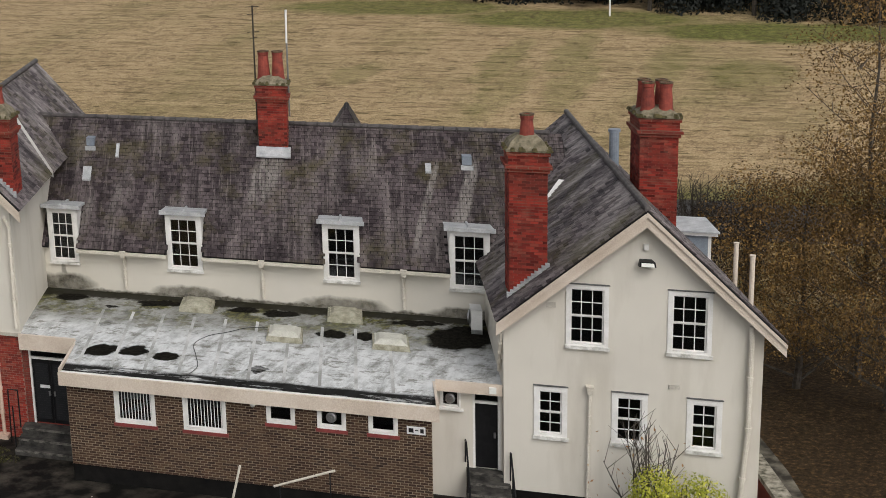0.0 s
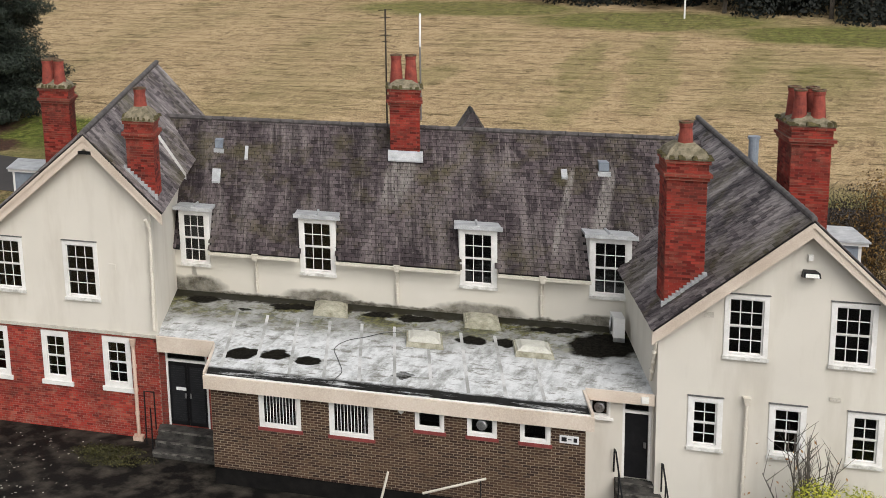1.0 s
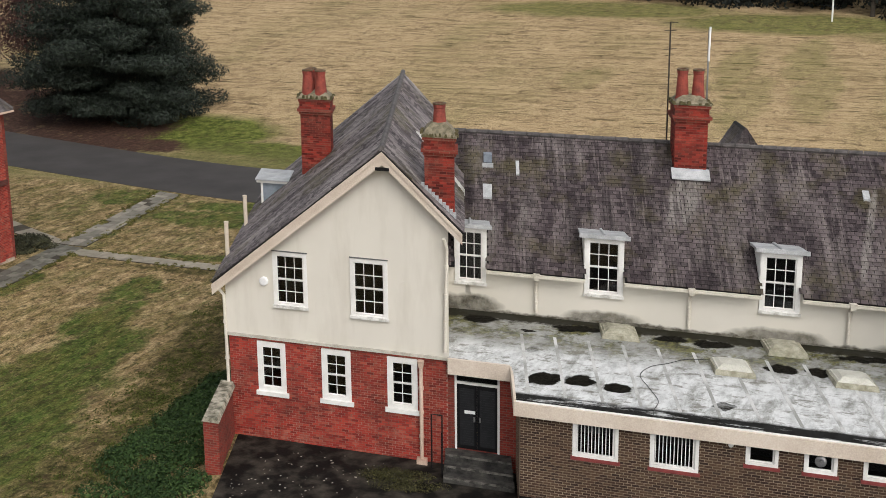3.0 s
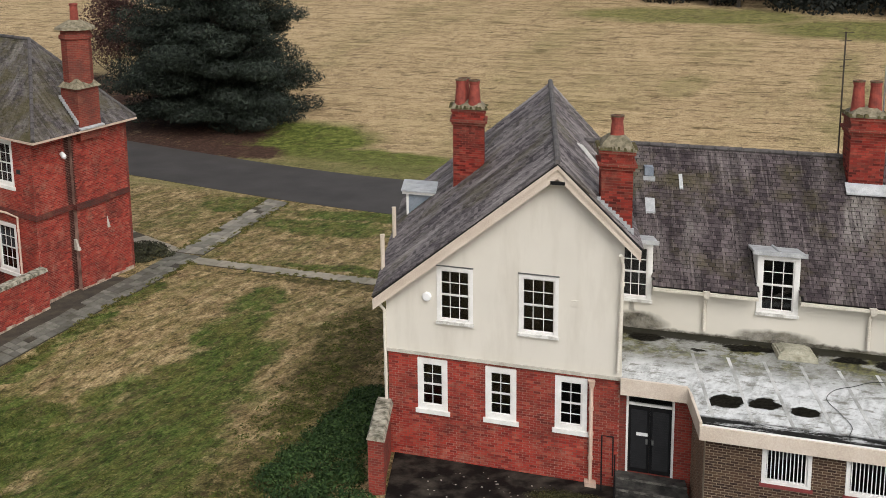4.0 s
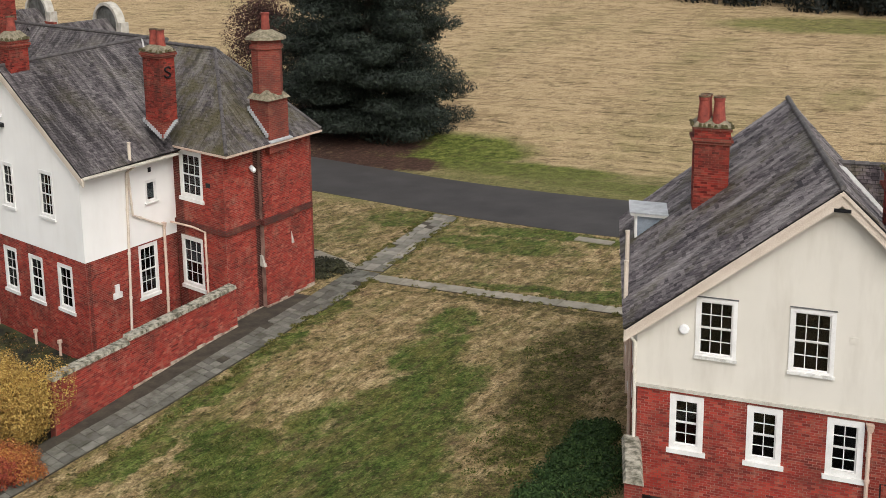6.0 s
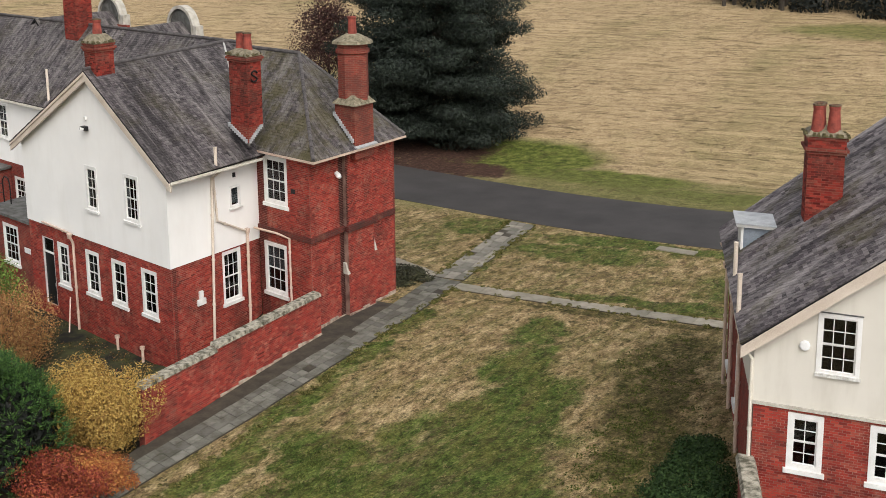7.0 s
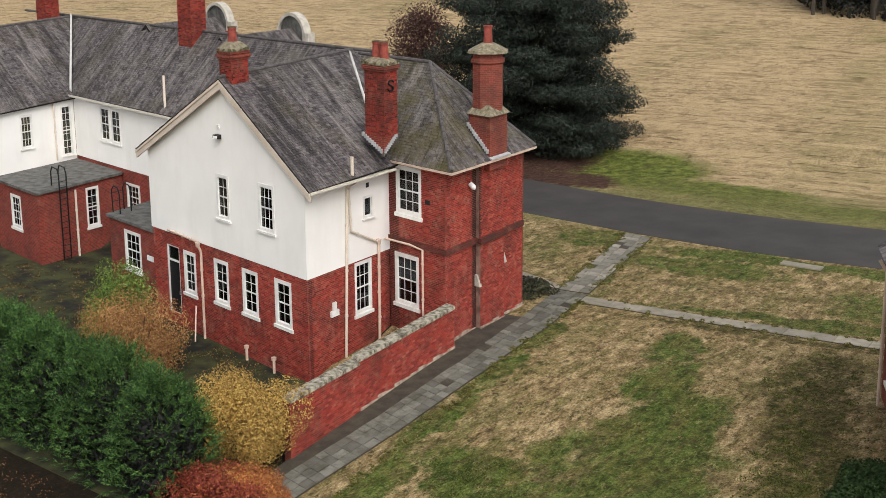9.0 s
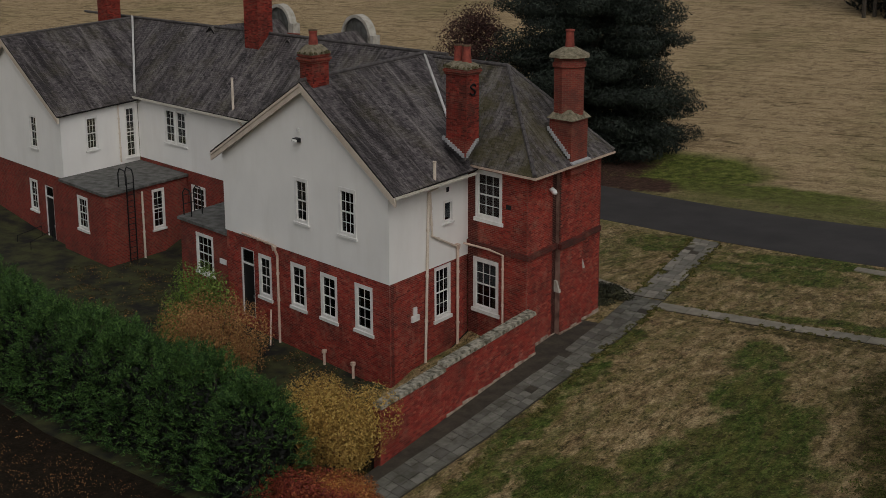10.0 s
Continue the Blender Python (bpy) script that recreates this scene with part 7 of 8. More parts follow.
# flat-roofed corner block and porch
for (u0, u1, v0, v1, top, wins) in ((-29.9, -24.4, -0.3, 6.3, 2.55, [(-27.9, 0.2, 1.3, 1.9)]), (-16.9, -12.32, 0.15, 4.2, 2.62, [(-15.4, 0.3, 1.6, 1.95)])):
    Build(G).wall(0, v0, 0.3, u0, u1, BASE - 0.5, [(u0, top), (u1, top)], [hole2(*q) for q in wins]).part("block_wall", M_brick, house2, "red-brick wall of a low flat-roofed block")
    sw_ = [hole2(3.3, 0.0, 1.0, 2.3)] if u0 < -20 else []
    Build(G).wall(1, u1 - 0.3, 0.3, v0 + 0.3, v1, BASE - 0.5, [(v0, top), (v1, top)], sw_).part("block_wall", M_brick_side, house2)
    Build(G).wall(1, u0, 0.3, v0 + 0.3, v1, BASE - 0.5, [(v0, top), (v1, top)]).part("block_wall", M_brick_side, house2)
    Build(G).slab([(u0 - 0.12, v0 - 0.15, top + 0.14), (u1 + 0.15, v0 - 0.15, top + 0.14), (u1 + 0.15, v1, top + 0.22), (u0 - 0.12, v1, top + 0.22)], 0.14).part("block_roof", M_felt, house2, "grey felt flat roof")
    for q in wins:
        window(house2, G, "front", q[0], v0, q[1], q[2], q[3], cols=3, rows=4, trim=0.15, sill=0.14)
    if sw_:
        window(house2, G, "east", 3.3, u1, 0.0, 1.0, 2.3, cols=2, rows=5, trim=0.13, sill=0.12)
# ladder on the corner block
ld = thing("ladder", G @ Vector((-24.0, 1.6, -2)), "black iron fire-escape ladder with hooped rails", "ladder")
for v in (1.2, 1.75):
    Build(G).tube([(G @ Vector(p), 0.04) for p in ((-24.15, v, -2.2), (-24.15, v, 3.4), (-24.3, v, 3.75), (-24.9, v, 3.8), (-25.1, v, 3.5), (-25.1, v, 2.7))], 8).part("stile", M_black, ld)
for k in range(16):
    Build(G).bar((-24.15, 1.2, -1.9 + 0.33 * k), (-24.15, 1.75, -1.9 + 0.33 * k), 0.02, 6).part("rung", M_black, ld)
rr = thing("roof_rail", G @ Vector((-16.8, 1.0, 2.8)), "black iron hooped rail standing on the low porch roof", "rail")
for v in (0.45, 1.25):
    Build(G).tube([(G @ Vector(p), 0.035) for p in ((-16.9, v, 2.75), (-16.95, v, 3.9), (-16.7, v, 4.15), (-16.3, v, 4.1), (-16.15, v, 3.8), (-16.15, v, 2.8))], 8).part("hoop", M_black, rr)
for w in (3.3, 3.75):
    Build(G).bar((-16.93, 0.45, w), (-16.93, 1.25, w), 0.02, 6).part("bar", M_black, rr)
# pipes
pipe(house2, G, [(-7.9, -0.35, 3.0), (-7.9, -0.14, 2.6), (-7.9, -0.14, BASE)], 0.06, M_pinkpipe, True, "pink-cream downpipe with hopper")
pipe(house2, G, [(-10.8, -0.1, 3.1), (-8.0, -0.2, 3.05)], 0.05, M_pinkpipe)
pipe(house2, G, [(0.76, 2.85, 6.66), (0.14, 2.85, 6.3), (0.14, 2.5, -1.1)], 0.06, M_creampaint)
pipe(house2, G, [(0.14, 2.95, 6.3), (0.14, 3.1, 4.4), (0.14, 4.6, 3.75), (0.14, 5.2, 3.5)], 0.05, M_creampaint)
pipe(house2, G, [(0.16, 5.15, 3.55), (0.16, 5.1, -1.0)], 0.065, M_pinkpipe, True, "pink-cream downpipe with hopper")
pipe(house2, G, [(0.2, 5.6, 3.6), (1.5, 5.95, 3.5), (2.35, 6.0, 3.4), (2.35, 6.0, 0.4)], 0.05, M_pinkpipe, False)
pipe(house2, G, [(-29.95, 4.6, 6.4), (-29.9, 4.6, 2.9)], 0.05, M_creampaint)
pipe(house2, G, [(-18.0, 5.85, 6.7), (-18.0, 6.2, 6.3), (-18.0, 6.2, BASE)], 0.06, M_creampaint)
pipe(house2, G, [(-24.2, 2.4, 2.4), (-24.2, 2.4, BASE - 0.3)], 0.06, M_creampaint)
for u, v, w0, w1 in ((-19.1, 6.35, 6.9, 8.75), (0.6, 2.75, 6.75, 7.6)):
    Build(G).tube([(G @ Vector((u, v, w0)), 0.07), (G @ Vector((u, v, w1)), 0.07), (G @ Vector((u, v, w1 + 0.1)), 0.085)], 10).part("vent_pipe", M_creampaint, house2, "cream soil vent pipe")
Build(G).box(0.0, 0.12, 1.55, 2.1, 1.0, 1.25).box(0.0, 0.1, 1.7, 1.95, 1.25, 1.6).part("wall_bracket", M_paint, house2, "white bracket on the wall")
Build(G).box(0.05, 0.08, 4.35, 4.55, 6.05, 6.25).part("air_grille", M_black, house2, "small black air grille")
steps("entrance_steps", G, -33.2, -31.4, -0.05, -1.6, 4, 0.17, 0.4, "grey stone steps up to the far black door", M_flag)
handrail(G, [(-31.6, -0.3, -0.7), (-31.2, -2.2, -0.9), (-31.2, -2.25, -2.0)], "black metal handrail before the far door", posts=[(-31.6, -0.3, -2.0, -0.7)])
handrail(G, [(-33.1, -0.3, -0.7), (-33.1, -2.2, -0.9), (-33.1, -2.25, -2.0)], "black metal handrail before the far door", posts=[(-33.1, -0.3, -2.0, -0.7)])
Build(G).box(-13.2, -12.6, 0.1, 0.14, 1.1, 1.35).part("wall_sign", M_plate, house2, "small white sign by the door")
lamp = Build()
c = G @ Vector((TU + 0.05, 8.1, 6.1))
lamp.tube([(c, 0.06), (c + Vector((0.08, 0, 0.03)), 0.11), (c + Vector((0.24, -0.06, -0.06)), 0.12), (c + Vector((0.33, -0.09, -0.12)), 0.07)], 12)
lamp.part("wall_lamp", M_plate, house2, "white lamp on the tower wall")
Build(G).box(0.45 - 0.0 + 2.0, 0.75 + 2.0, TV0 - 0.04, TV0, 5.4, 5.6).part("air_grille", M_black, house2)

# ---- garden wall and paths ----
gw = thing("garden_wall", G @ Vector((4.1, 0, -0.6)), "long red-brick garden wall with mossy stone coping, stepped once", "wall")
# its courses fall gently with the ground
GS = G @ Matrix(((1, 0, 0, 0), (0, 1, 0, 0), (0, 0.036, 1, 0), (0, 0, 0, 1)))
for v0, v1, top in ((-5.4, -1.05, 0.87), (-1.05, 6.15, 1.0)):
    gb = Build(GS).box(3.85, 4.22, v0, v1, -2.0, top).part("wall_body", M_mortar_red, gw)
    brick_skin(gb, GS, "east", 4.22, v0, v1, -1.6, top, (), False, (v0 + 0.3, v0 + 2.6, -0.6, top), 11)
    Build(GS).box(3.85, 4.22, v0 - 0.03, v0, -2.0, top).part("wall_end", M_brick, gw)
    n = max(1, round((v1 - v0) / 1.1))
    for k in range(n):
        a, b_ = v0 + (v1 - v0) * k / n, v0 + (v1 - v0) * (k + 1) / n - 0.02
        Build(GS).taper(3.76, 4.31, a, b_, top, top + 0.14, 0.03).part("coping_stone", M_coping, gw)
for u, v0, v1 in ((4.23, -1.0, 6.15), (TU + 0.02, 6.15, 8.7), (TU + 0.29, 8.7, VB + 0.02), (TU + 0.13, VB + 0.02, TV1 + 0.05)):
    n = max(1, round((v1 - v0) / 0.6))
    for k in range(n):
        a, b_ = v0 + (v1 - v0) * k / n, v0 + (v1 - v0) * (k + 1) / n - 0.015
        q = G @ Vector((u, (a + b_) / 2, 0))
        z = ground_height(q.x, q.y)
        Build(G).box(u, u + 0.05, a, b_, z - 0.3, z + 0.12 + 0.05 * math.sin(3.7 * k)).part("footing_stone", M_lime, gw if v1 < 6.2 else house2)
for u in (-4.36, -2.3):
    sp_ = thing("standpipe", G @ Vector((u, -0.25, -1.6)), "short pink-cream drain vent standing by the wall", "pipe")
    Build(G).tube([(G @ Vector((u, -0.25, -1.75)), 0.06), (G @ Vector((u, -0.25, -1.0)), 0.06), (G @ Vector((u, -0.25, -0.98)), 0.11), (G @ Vector((u, -0.25, -0.85)), 0.11)], 12).part("shaft", M_pinkpipe, sp_)
pl_ = thing("leaning_pole", G @ Vector((-8.3, -0.6, -1.6)), "thin pinkish pole leaning by the downpipe", "pole")
Build(G).bar((-8.0, -0.75, -1.6), (-8.6, -0.1, -0.1), 0.035).part("pole", M_pinkpipe, pl_)


# ---- paths ----
M_garden = plain("mossy_soil", (0.006, 0.005, 0.003), (0.045, 0.048, 0.013), 0.9, 1.0, bumps=0.7, fine=9, span=(0.38, 0.62))


def flag_path(name, left, right, rows, label, width_n=3, sizes=(0.55, 0.9), mat=None, seed=5):
    """Flagstones in courses along a path between two edge lines; each stone is a piece of its own."""
    r = np.random.default_rng(seed)
    base = strip(name, left, right, M_dirt, 0.03, label, "path")
    lens = [0.0]
    for p, q in zip(left, left[1:]):
        lens.append(lens[-1] + math.hypot(q[0] - p[0], q[1] - p[1]))
    total = lens[-1]
    s = 0.0
    while s < total - 0.3:
        d = sizes[0] + (sizes[1] - sizes[0]) * r.random()
        e = min(total, s + d)

        def edge(line, t):
            return np.array([np.interp(t, lens, [p[0] for p in line]), np.interp(t, lens, [p[1] for p in line])])
        cuts = [0.02, *sorted((k + 0.25 * (r.random() - 0.5)) / width_n for k in range(1, width_n)), 0.98]
        for c0, c1 in zip(cuts, cuts[1:]):
            if r.random() < 0.04:
                continue
            q = [edge(left, s + 0.015) * (1 - c) + edge(right, s + 0.015) * c for c in (c0 + 0.012, c1 - 0.012)]
            q += [edge(left, e - 0.015) * (1 - c) + edge(right, e - 0.015) * c for c in (c1 - 0.012, c0 + 0.012)]
            z = 0.05 + 0.02 * r.random()
            zs = [ground_height(x, y) + z for x, y in q]
            b = Build()
            b.hexa([(x, y, h - 0.1) for (x, y), h in zip(q, zs)] + [(x, y, h + 0.012 * (r.random() - 0.5)) for (x, y), h in zip(q, zs)])
            b.part("flagstone", mat or M_flag_piece, base)
        s = e
    return base


def flag_piece_material(name, tones, grime=0.4):
    m, n, l, b = material(name, 0.9, 0, 0.25)
    nt = m.node_tree
    col = ramp(nt, object_random(nt), [(0.0, tones[0]), (0.5, tones[1]), (1.0, tones[2])])
    col = mix(nt, ramp(nt, noise_node(nt, 1.6, 6, 0.7, seed=4), [(0.42, (0, 0, 0)), (0.66, (grime,) * 3)]), col, (0.05, 0.05, 0.03))
    l.new(col, b.inputs["Base Color"])
    bump(nt, b, noise_node(nt, 14, 5), 0.3, 0.02)
    return m


M_flag_piece = flag_piece_material("flagstone", [(0.11, 0.105, 0.09), (0.16, 0.152, 0.13), (0.21, 0.2, 0.172)], 0.7)
M_flag_mid = flag_piece_material("worn_flagstone", [(0.16, 0.148, 0.125), (0.23, 0.212, 0.18), (0.33, 0.3, 0.25)])
M_flag_pale = flag_piece_material("pale_flagstone", [(0.24, 0.22, 0.175), (0.32, 0.285, 0.23), (0.42, 0.38, 0.3)])
flag_path("paved_path", [(-25.6, -9.0), (-25.5, -2.0), (-25.15, 3.0), (-25.0, 9.5), (-25.45, 15.0), (-26.15, 20.5)], [(-24.3, -9.5), (-24.08, -2.5), (-23.72, 2.5), (-23.55, 9.0), (-23.75, 14.5), (-24.45, 20.3)], 0,
          "old grey flagstone path beside the garden wall", 3, (0.4, 0.75))
flag_path("garden_path", [(-26.12, 20.55), (-28.0, 33.2)], [(-24.47, 20.55), (-26.3, 32.8)], 0, "worn pale flagstone path up to the road", 3, (0.5, 0.8), M_flag_mid, 6)
flag_path("cross_path", [(-24.3, 18.9), (-18.0, 18.7), (-11.0, 18.6), (-6.0, 18.6)], [(-24.4, 20.0), (-18.0, 19.7), (-11.0, 19.6), (-6.0, 19.5)], 0, "narrow pale concrete slab path across the lawn", 1, (1.2, 2.2), M_flag_pale, 8)
flag_path("short_path", [(-32.0, 22.9), (-29.0, 21.3), (-26.2, 20.0)], [(-31.6, 24.0), (-28.6, 22.4), (-26.2, 21.2)], 0, "short flagstone path to the house corner", 1, (0.7, 1.2), M_flag_pale, 9)
strip("wall_bed", [(-26.1, -9.0), (-26.1, -3.0), (-26.2, 3.0), (-26.3, 9.0), (-26.6, 15.5)], [(-24.2, -9.0), (-24.2, -3.4), (-24.4, 3.0), (-24.85, 9.0), (-25.5, 15.5)], M_dirt, 0.035, "strip of dark bare soil along the wall", "soil", 8)
strip("garden_bed", [(-26.6, 9.0), (-30.3, 12.0), (-40.0, 15.5), (-58.0, 22.0), (-75.0, 28.0)], [(-26.6, -5.0), (-30.3, -6.0), (-40.0, -4.0), (-58.0, 2.0), (-75.0, 8.0)], M_garden, 0.03, "dark mossy soil in front of the red-brick house", "soil", 10)


# ---- plants ----
def leaf_cloud(name, mat, clumps, count, size, parent, seed, droop=0.0, kind="stuff", long=1.0):
    """Many small leaves spread over the shells of clumps (x, y, z, rx, ry, rz)."""
    r = np.random.default_rng(seed)
    cl = np.array(clumps, float)
    wgt = (cl[:, 3] * cl[:, 4] + cl[:, 3] * cl[:, 5]) + 1e-6
    pick = r.choice(len(cl), count, p=wgt / wgt.sum())
    d = r.normal(size=(count, 3))
    d /= np.linalg.norm(d, axis=1, keepdims=True)
    rad = (0.55 + 0.5 * r.random(count) ** 0.6)[:, None]
    p = cl[pick, :3] + d * rad * cl[pick, 3:]
    n = d * 1.25 + r.normal(size=(count, 3)) * 0.5 + np.array([0, 0, 0.3])
    n /= np.linalg.norm(n, axis=1, keepdims=True)
    t = np.cross(n, r.normal(size=(count, 3)))
    t[:, 2] -= droop
    t /= np.linalg.norm(t, axis=1, keepdims=True)
    s = np.cross(n, t)
    sz = (size * (0.6 + 0.8 * r.random(count)))[:, None]
    V = np.stack([p - t * sz * long, p + s * sz * 0.5, p + t * sz * long, p - s * sz * 0.5], 1).reshape(-1, 3)
    F = np.arange(count * 4).reshape(-1, 4)
    ob = new(name, mesh_of(name, V.tolist(), F.tolist(), mat))
    if parent is not None:
        attach(ob, parent)
    tagged(ob, kind=kind)
    return ob


def branches(name, mat, parent, base, height, spread, count, seed, r0=0.12, lean=(0, 0), levels=2, start=0.2):
    """A tapered trunk with limbs and twigs; gives back the twigs' tips."""
    r = np.random.default_rng(seed)
    tips = []
    b = Build()
    base = Vector(base)
    top = base + Vector((lean[0], lean[1], height))
    pts = [base.lerp(top, k / 6) + Vector((r.normal() * 0.05 * height / 6, r.normal() * 0.05 * height / 6, 0)) for k in range(7)]
    b.tube([(p, r0 * (1 - 0.85 * k / 6)) for k, p in enumerate(pts)], 7)
    b.part("trunk", mat, parent)
    lb = Build()
    for i in range(count):
        f = start + (1 - start) * (i + 0.5) / count
        p = pts[min(5, int(f * 6))].lerp(pts[min(6, int(f * 6) + 1)], (f * 6) % 1)
        a = i * 2.4 + r.random()
        ln = spread * (1.05 - 0.6 * f) * (0.7 + 0.5 * r.random())
        e = p + Vector((math.cos(a) * ln, math.sin(a) * ln, ln * (0.45 + 0.5 * r.random())))
        m = p.lerp(e, 0.5) + Vector((0, 0, -0.05 * ln))
        lb.tube([(p, r0 * 0.35 * (1.1 - f)), (m, r0 * 0.22 * (1.1 - f)), (e, r0 * 0.06)], 5)
        tips.append(e)
        for j in range(levels * 2):
            q = m.lerp(e, r.random())
            g = q + Vector((r.normal(), r.normal(), 0.5 + 0.6 * r.random())) * ln * 0.25
            lb.tube([(q, r0 * 0.09), (g, r0 * 0.03)], 4)
            tips.append(g)
    lb.part("limb", mat, parent, kind="stuff")
    return tips


def shrub(name, label, at, size, mat, count, leaf, seed, stems=7, lumps=14, category="shrub", bare=False, twig=None, long=1.0, droop=0.0):
    r = np.random.default_rng(seed)
    x, y = at
    z = ground_height(x, y) - 0.05
    ob = thing(name, (x, y, z), label, category)
    sb = Build()
    for k in range(stems):
        a = 2 * math.pi * k / stems + r.random()
        e = Vector((x + math.cos(a) * size[0] * 0.6 * r.random(), y + math.sin(a) * size[1] * 0.6 * r.random(), z + size[2] * (0.6 + 0.4 * r.random())))
        m = Vector((x, y, z)).lerp(e, 0.5) + Vector((r.normal() * 0.1, r.normal() * 0.1, 0))
        sb.tube([((x + 0.1 * math.cos(a), y + 0.1 * math.sin(a), z), 0.04), (m, 0.028), (e, 0.008)], 5)
        if bare:
            for j in range(9):
                q = m.lerp(e, r.random())
                sb.tube([(q, 0.012), (q + Vector((r.normal() * 0.3, r.normal() * 0.3, 0.35 + 0.4 * r.random())), 0.004)], 4)
    sb.part("stem", twig or M_bark, ob, kind="stuff")
    if count:
        cl = []
        for k in range(lumps):
            a, q, h = 2 * math.pi * r.random(), math.sqrt(r.random()) * 0.75, 0.25 + 0.65 * r.random()
            s = 0.28 + 0.16 * r.random()
            cl.append((x + math.cos(a) * q * size[0], y + math.sin(a) * q * size[1], z + size[2] * h * (1 - 0.35 * q * q), size[0] * s, size[1] * s, size[2] * s * 0.8))
        leaf_cloud("foliage", mat, cl, count, leaf, ob, seed + 1, droop, long=long)
    return ob


def conifer(label, at, height, radius, count, leaf, seed, mat, low=0.025):
    """Tiers of drooping boughs round a trunk, uneven in reach."""
    r = np.random.default_rng(seed)
    x, y = at
    z = ground_height(x, y) - 0.1
    ob = thing("pine_tree", (x, y, z), label, "tree")
    Build().tube([(Vector((x, y, z)), 0.45), (Vector((x + 0.1, y, z + height * 0.5)), 0.28), (Vector((x, y, z + height)), 0.04)], 10).part("trunk", M_bark, ob)
    cl, lb = [], Build()
    tiers = 24
    for k in range(tiers):
        f = low + (1 - low) * k / tiers
        reach = radius * (1 - f) ** 0.55 * (1.0 if k > 1 else 0.85)
        n = max(4, int(13 * (1 - f) + 4))
        for j in range(n):
            a = 2 * math.pi * (j + 0.5 * (k % 2)) / n + 0.4 * r.normal()
            ln = reach * (0.72 + 0.4 * r.random())
            h = z + height * f + 0.35 * r.normal()
            tip = Vector((x + math.cos(a) * ln, y + math.sin(a) * ln, h + 0.04 * ln))
            lb.tube([((x, y, h), 0.09), (tip, 0.02)], 4)
            for g in (0.45, 0.7, 0.93):
                s = (ln * 0.16 * (1.25 - 0.45 * g) + 0.2) * (0.7 + 0.6 * r.random())
                cl.append((x + math.cos(a) * ln * g, y + math.sin(a) * ln * g, h + 0.05 * ln * g + 0.15 * r.normal(), s * 1.35, s * 1.35, s * 0.55))
    lb.part("limb", M_bark, ob, kind="stuff")
    leaf_cloud("crown", mat, cl, count, leaf, ob, seed + 3, 0.1, long=2.2)
    return ob


conifer("broad dark blue-green pine with drooping boughs beside the road", (-44.6, 54.5), 30.0, 7.7, 300000, 0.07, 61, L_pine)


def leafy_tree(name, label, at, height, spread, mat, count, leaf, seed, bark=None, limbs=16, clump=0.9, r0=0.16, start=0.2, lean=(0, 0)):
    z = ground_height(*at) - 0.1
    ob = thing(name, (*at, z), label, "tree")
    tips = branches("limbs", bark or M_bark, ob, (*at, z), height, spread, limbs, seed, r0, lean, 2, start)
    r = np.random.default_rng(seed + 7)
    cl = [(t.x + 0.3 * r.normal(), t.y + 0.3 * r.normal(), t.z + 0.2 * r.normal() - 0.2, clump * (0.6 + 0.7 * r.random()), clump * (0.6 + 0.7 * r.random()), clump * (0.4 + 0.5 * r.random())) for t in tips]
    leaf_cloud("crown", mat, cl, count, leaf, ob, seed + 9)
    return ob


for at, hh, sp, cnt, sd, st, say in (((28.6, 13.5), 13.5, 3.6, 5000, 71, 0.08, "slender birch with golden-brown autumn leaves"), ((26.6, 11.5), 6.5, 3.4, 12000, 72, 0.03, "low birch with golden-brown leaves to the ground"),
                                  ((29.6, 9.5), 8.5, 4.4, 15000, 73, 0.03, "slender birch with dense golden-brown boughs"), ((29.4, 17.5), 14.5, 3.6, 3500, 74, 0.15, "tall thin birch with rust-brown crown"), ((32.5, 5.0), 6.0, 4.5, 9000, 77, 0.03, "low spreading birch with brown autumn leaves"), ((31.5, 14.0), 11.0, 5.0, 9000, 78, 0.05, "broad birch with golden leaves on arching boughs")):
    leafy_tree("birch_tree", say, at, hh, sp, L_birch, int(cnt * 2.0), 0.05, sd, M_birchbark, 28, 1.0, 0.15, st)
leafy_tree("cherry_tree", "round copper-leaved tree beside the pine", (-59.5, 62.5), 7.0, 3.2, L_purple, 17000, 0.09, 75, M_bark, 24, 1.3, 0.16, 0.03)
leafy_tree("young_tree", "thin half-bare young tree beyond the roofs", (-71.0, 48.0), 9.0, 1.6, L_rust, 400, 0.1, 76, M_bark, 14, 0.5, 0.07)
shrub("bare_bush", "dark leafless thicket behind the gable", (21.9, 22.0), (2.2, 1.8, 5.6), L_thicket, 7000, 0.05, 81, 46, 14, bare=True)
shrub("bare_bush", "dark leafless thicket behind the gable", (24.0, 23.0), (2.2, 1.8, 5.0), L_thicket, 6000, 0.05, 82, 40, 14, bare=True)
shrub("twiggy_bush", "bare grey twiggy bush against the gable wall", (23.3, -2.3), (1.9, 0.8, 3.7), L_rust, 60, 0.05, 83, 16, 8, bare=True, twig=M_twig)
shrub("golden_bush", "bright yellow-green bush below the gable", (24.35, -2.9), (1.6, 1.1, 2.2), L_lime, 16000, 0.045, 84, 10, 26)
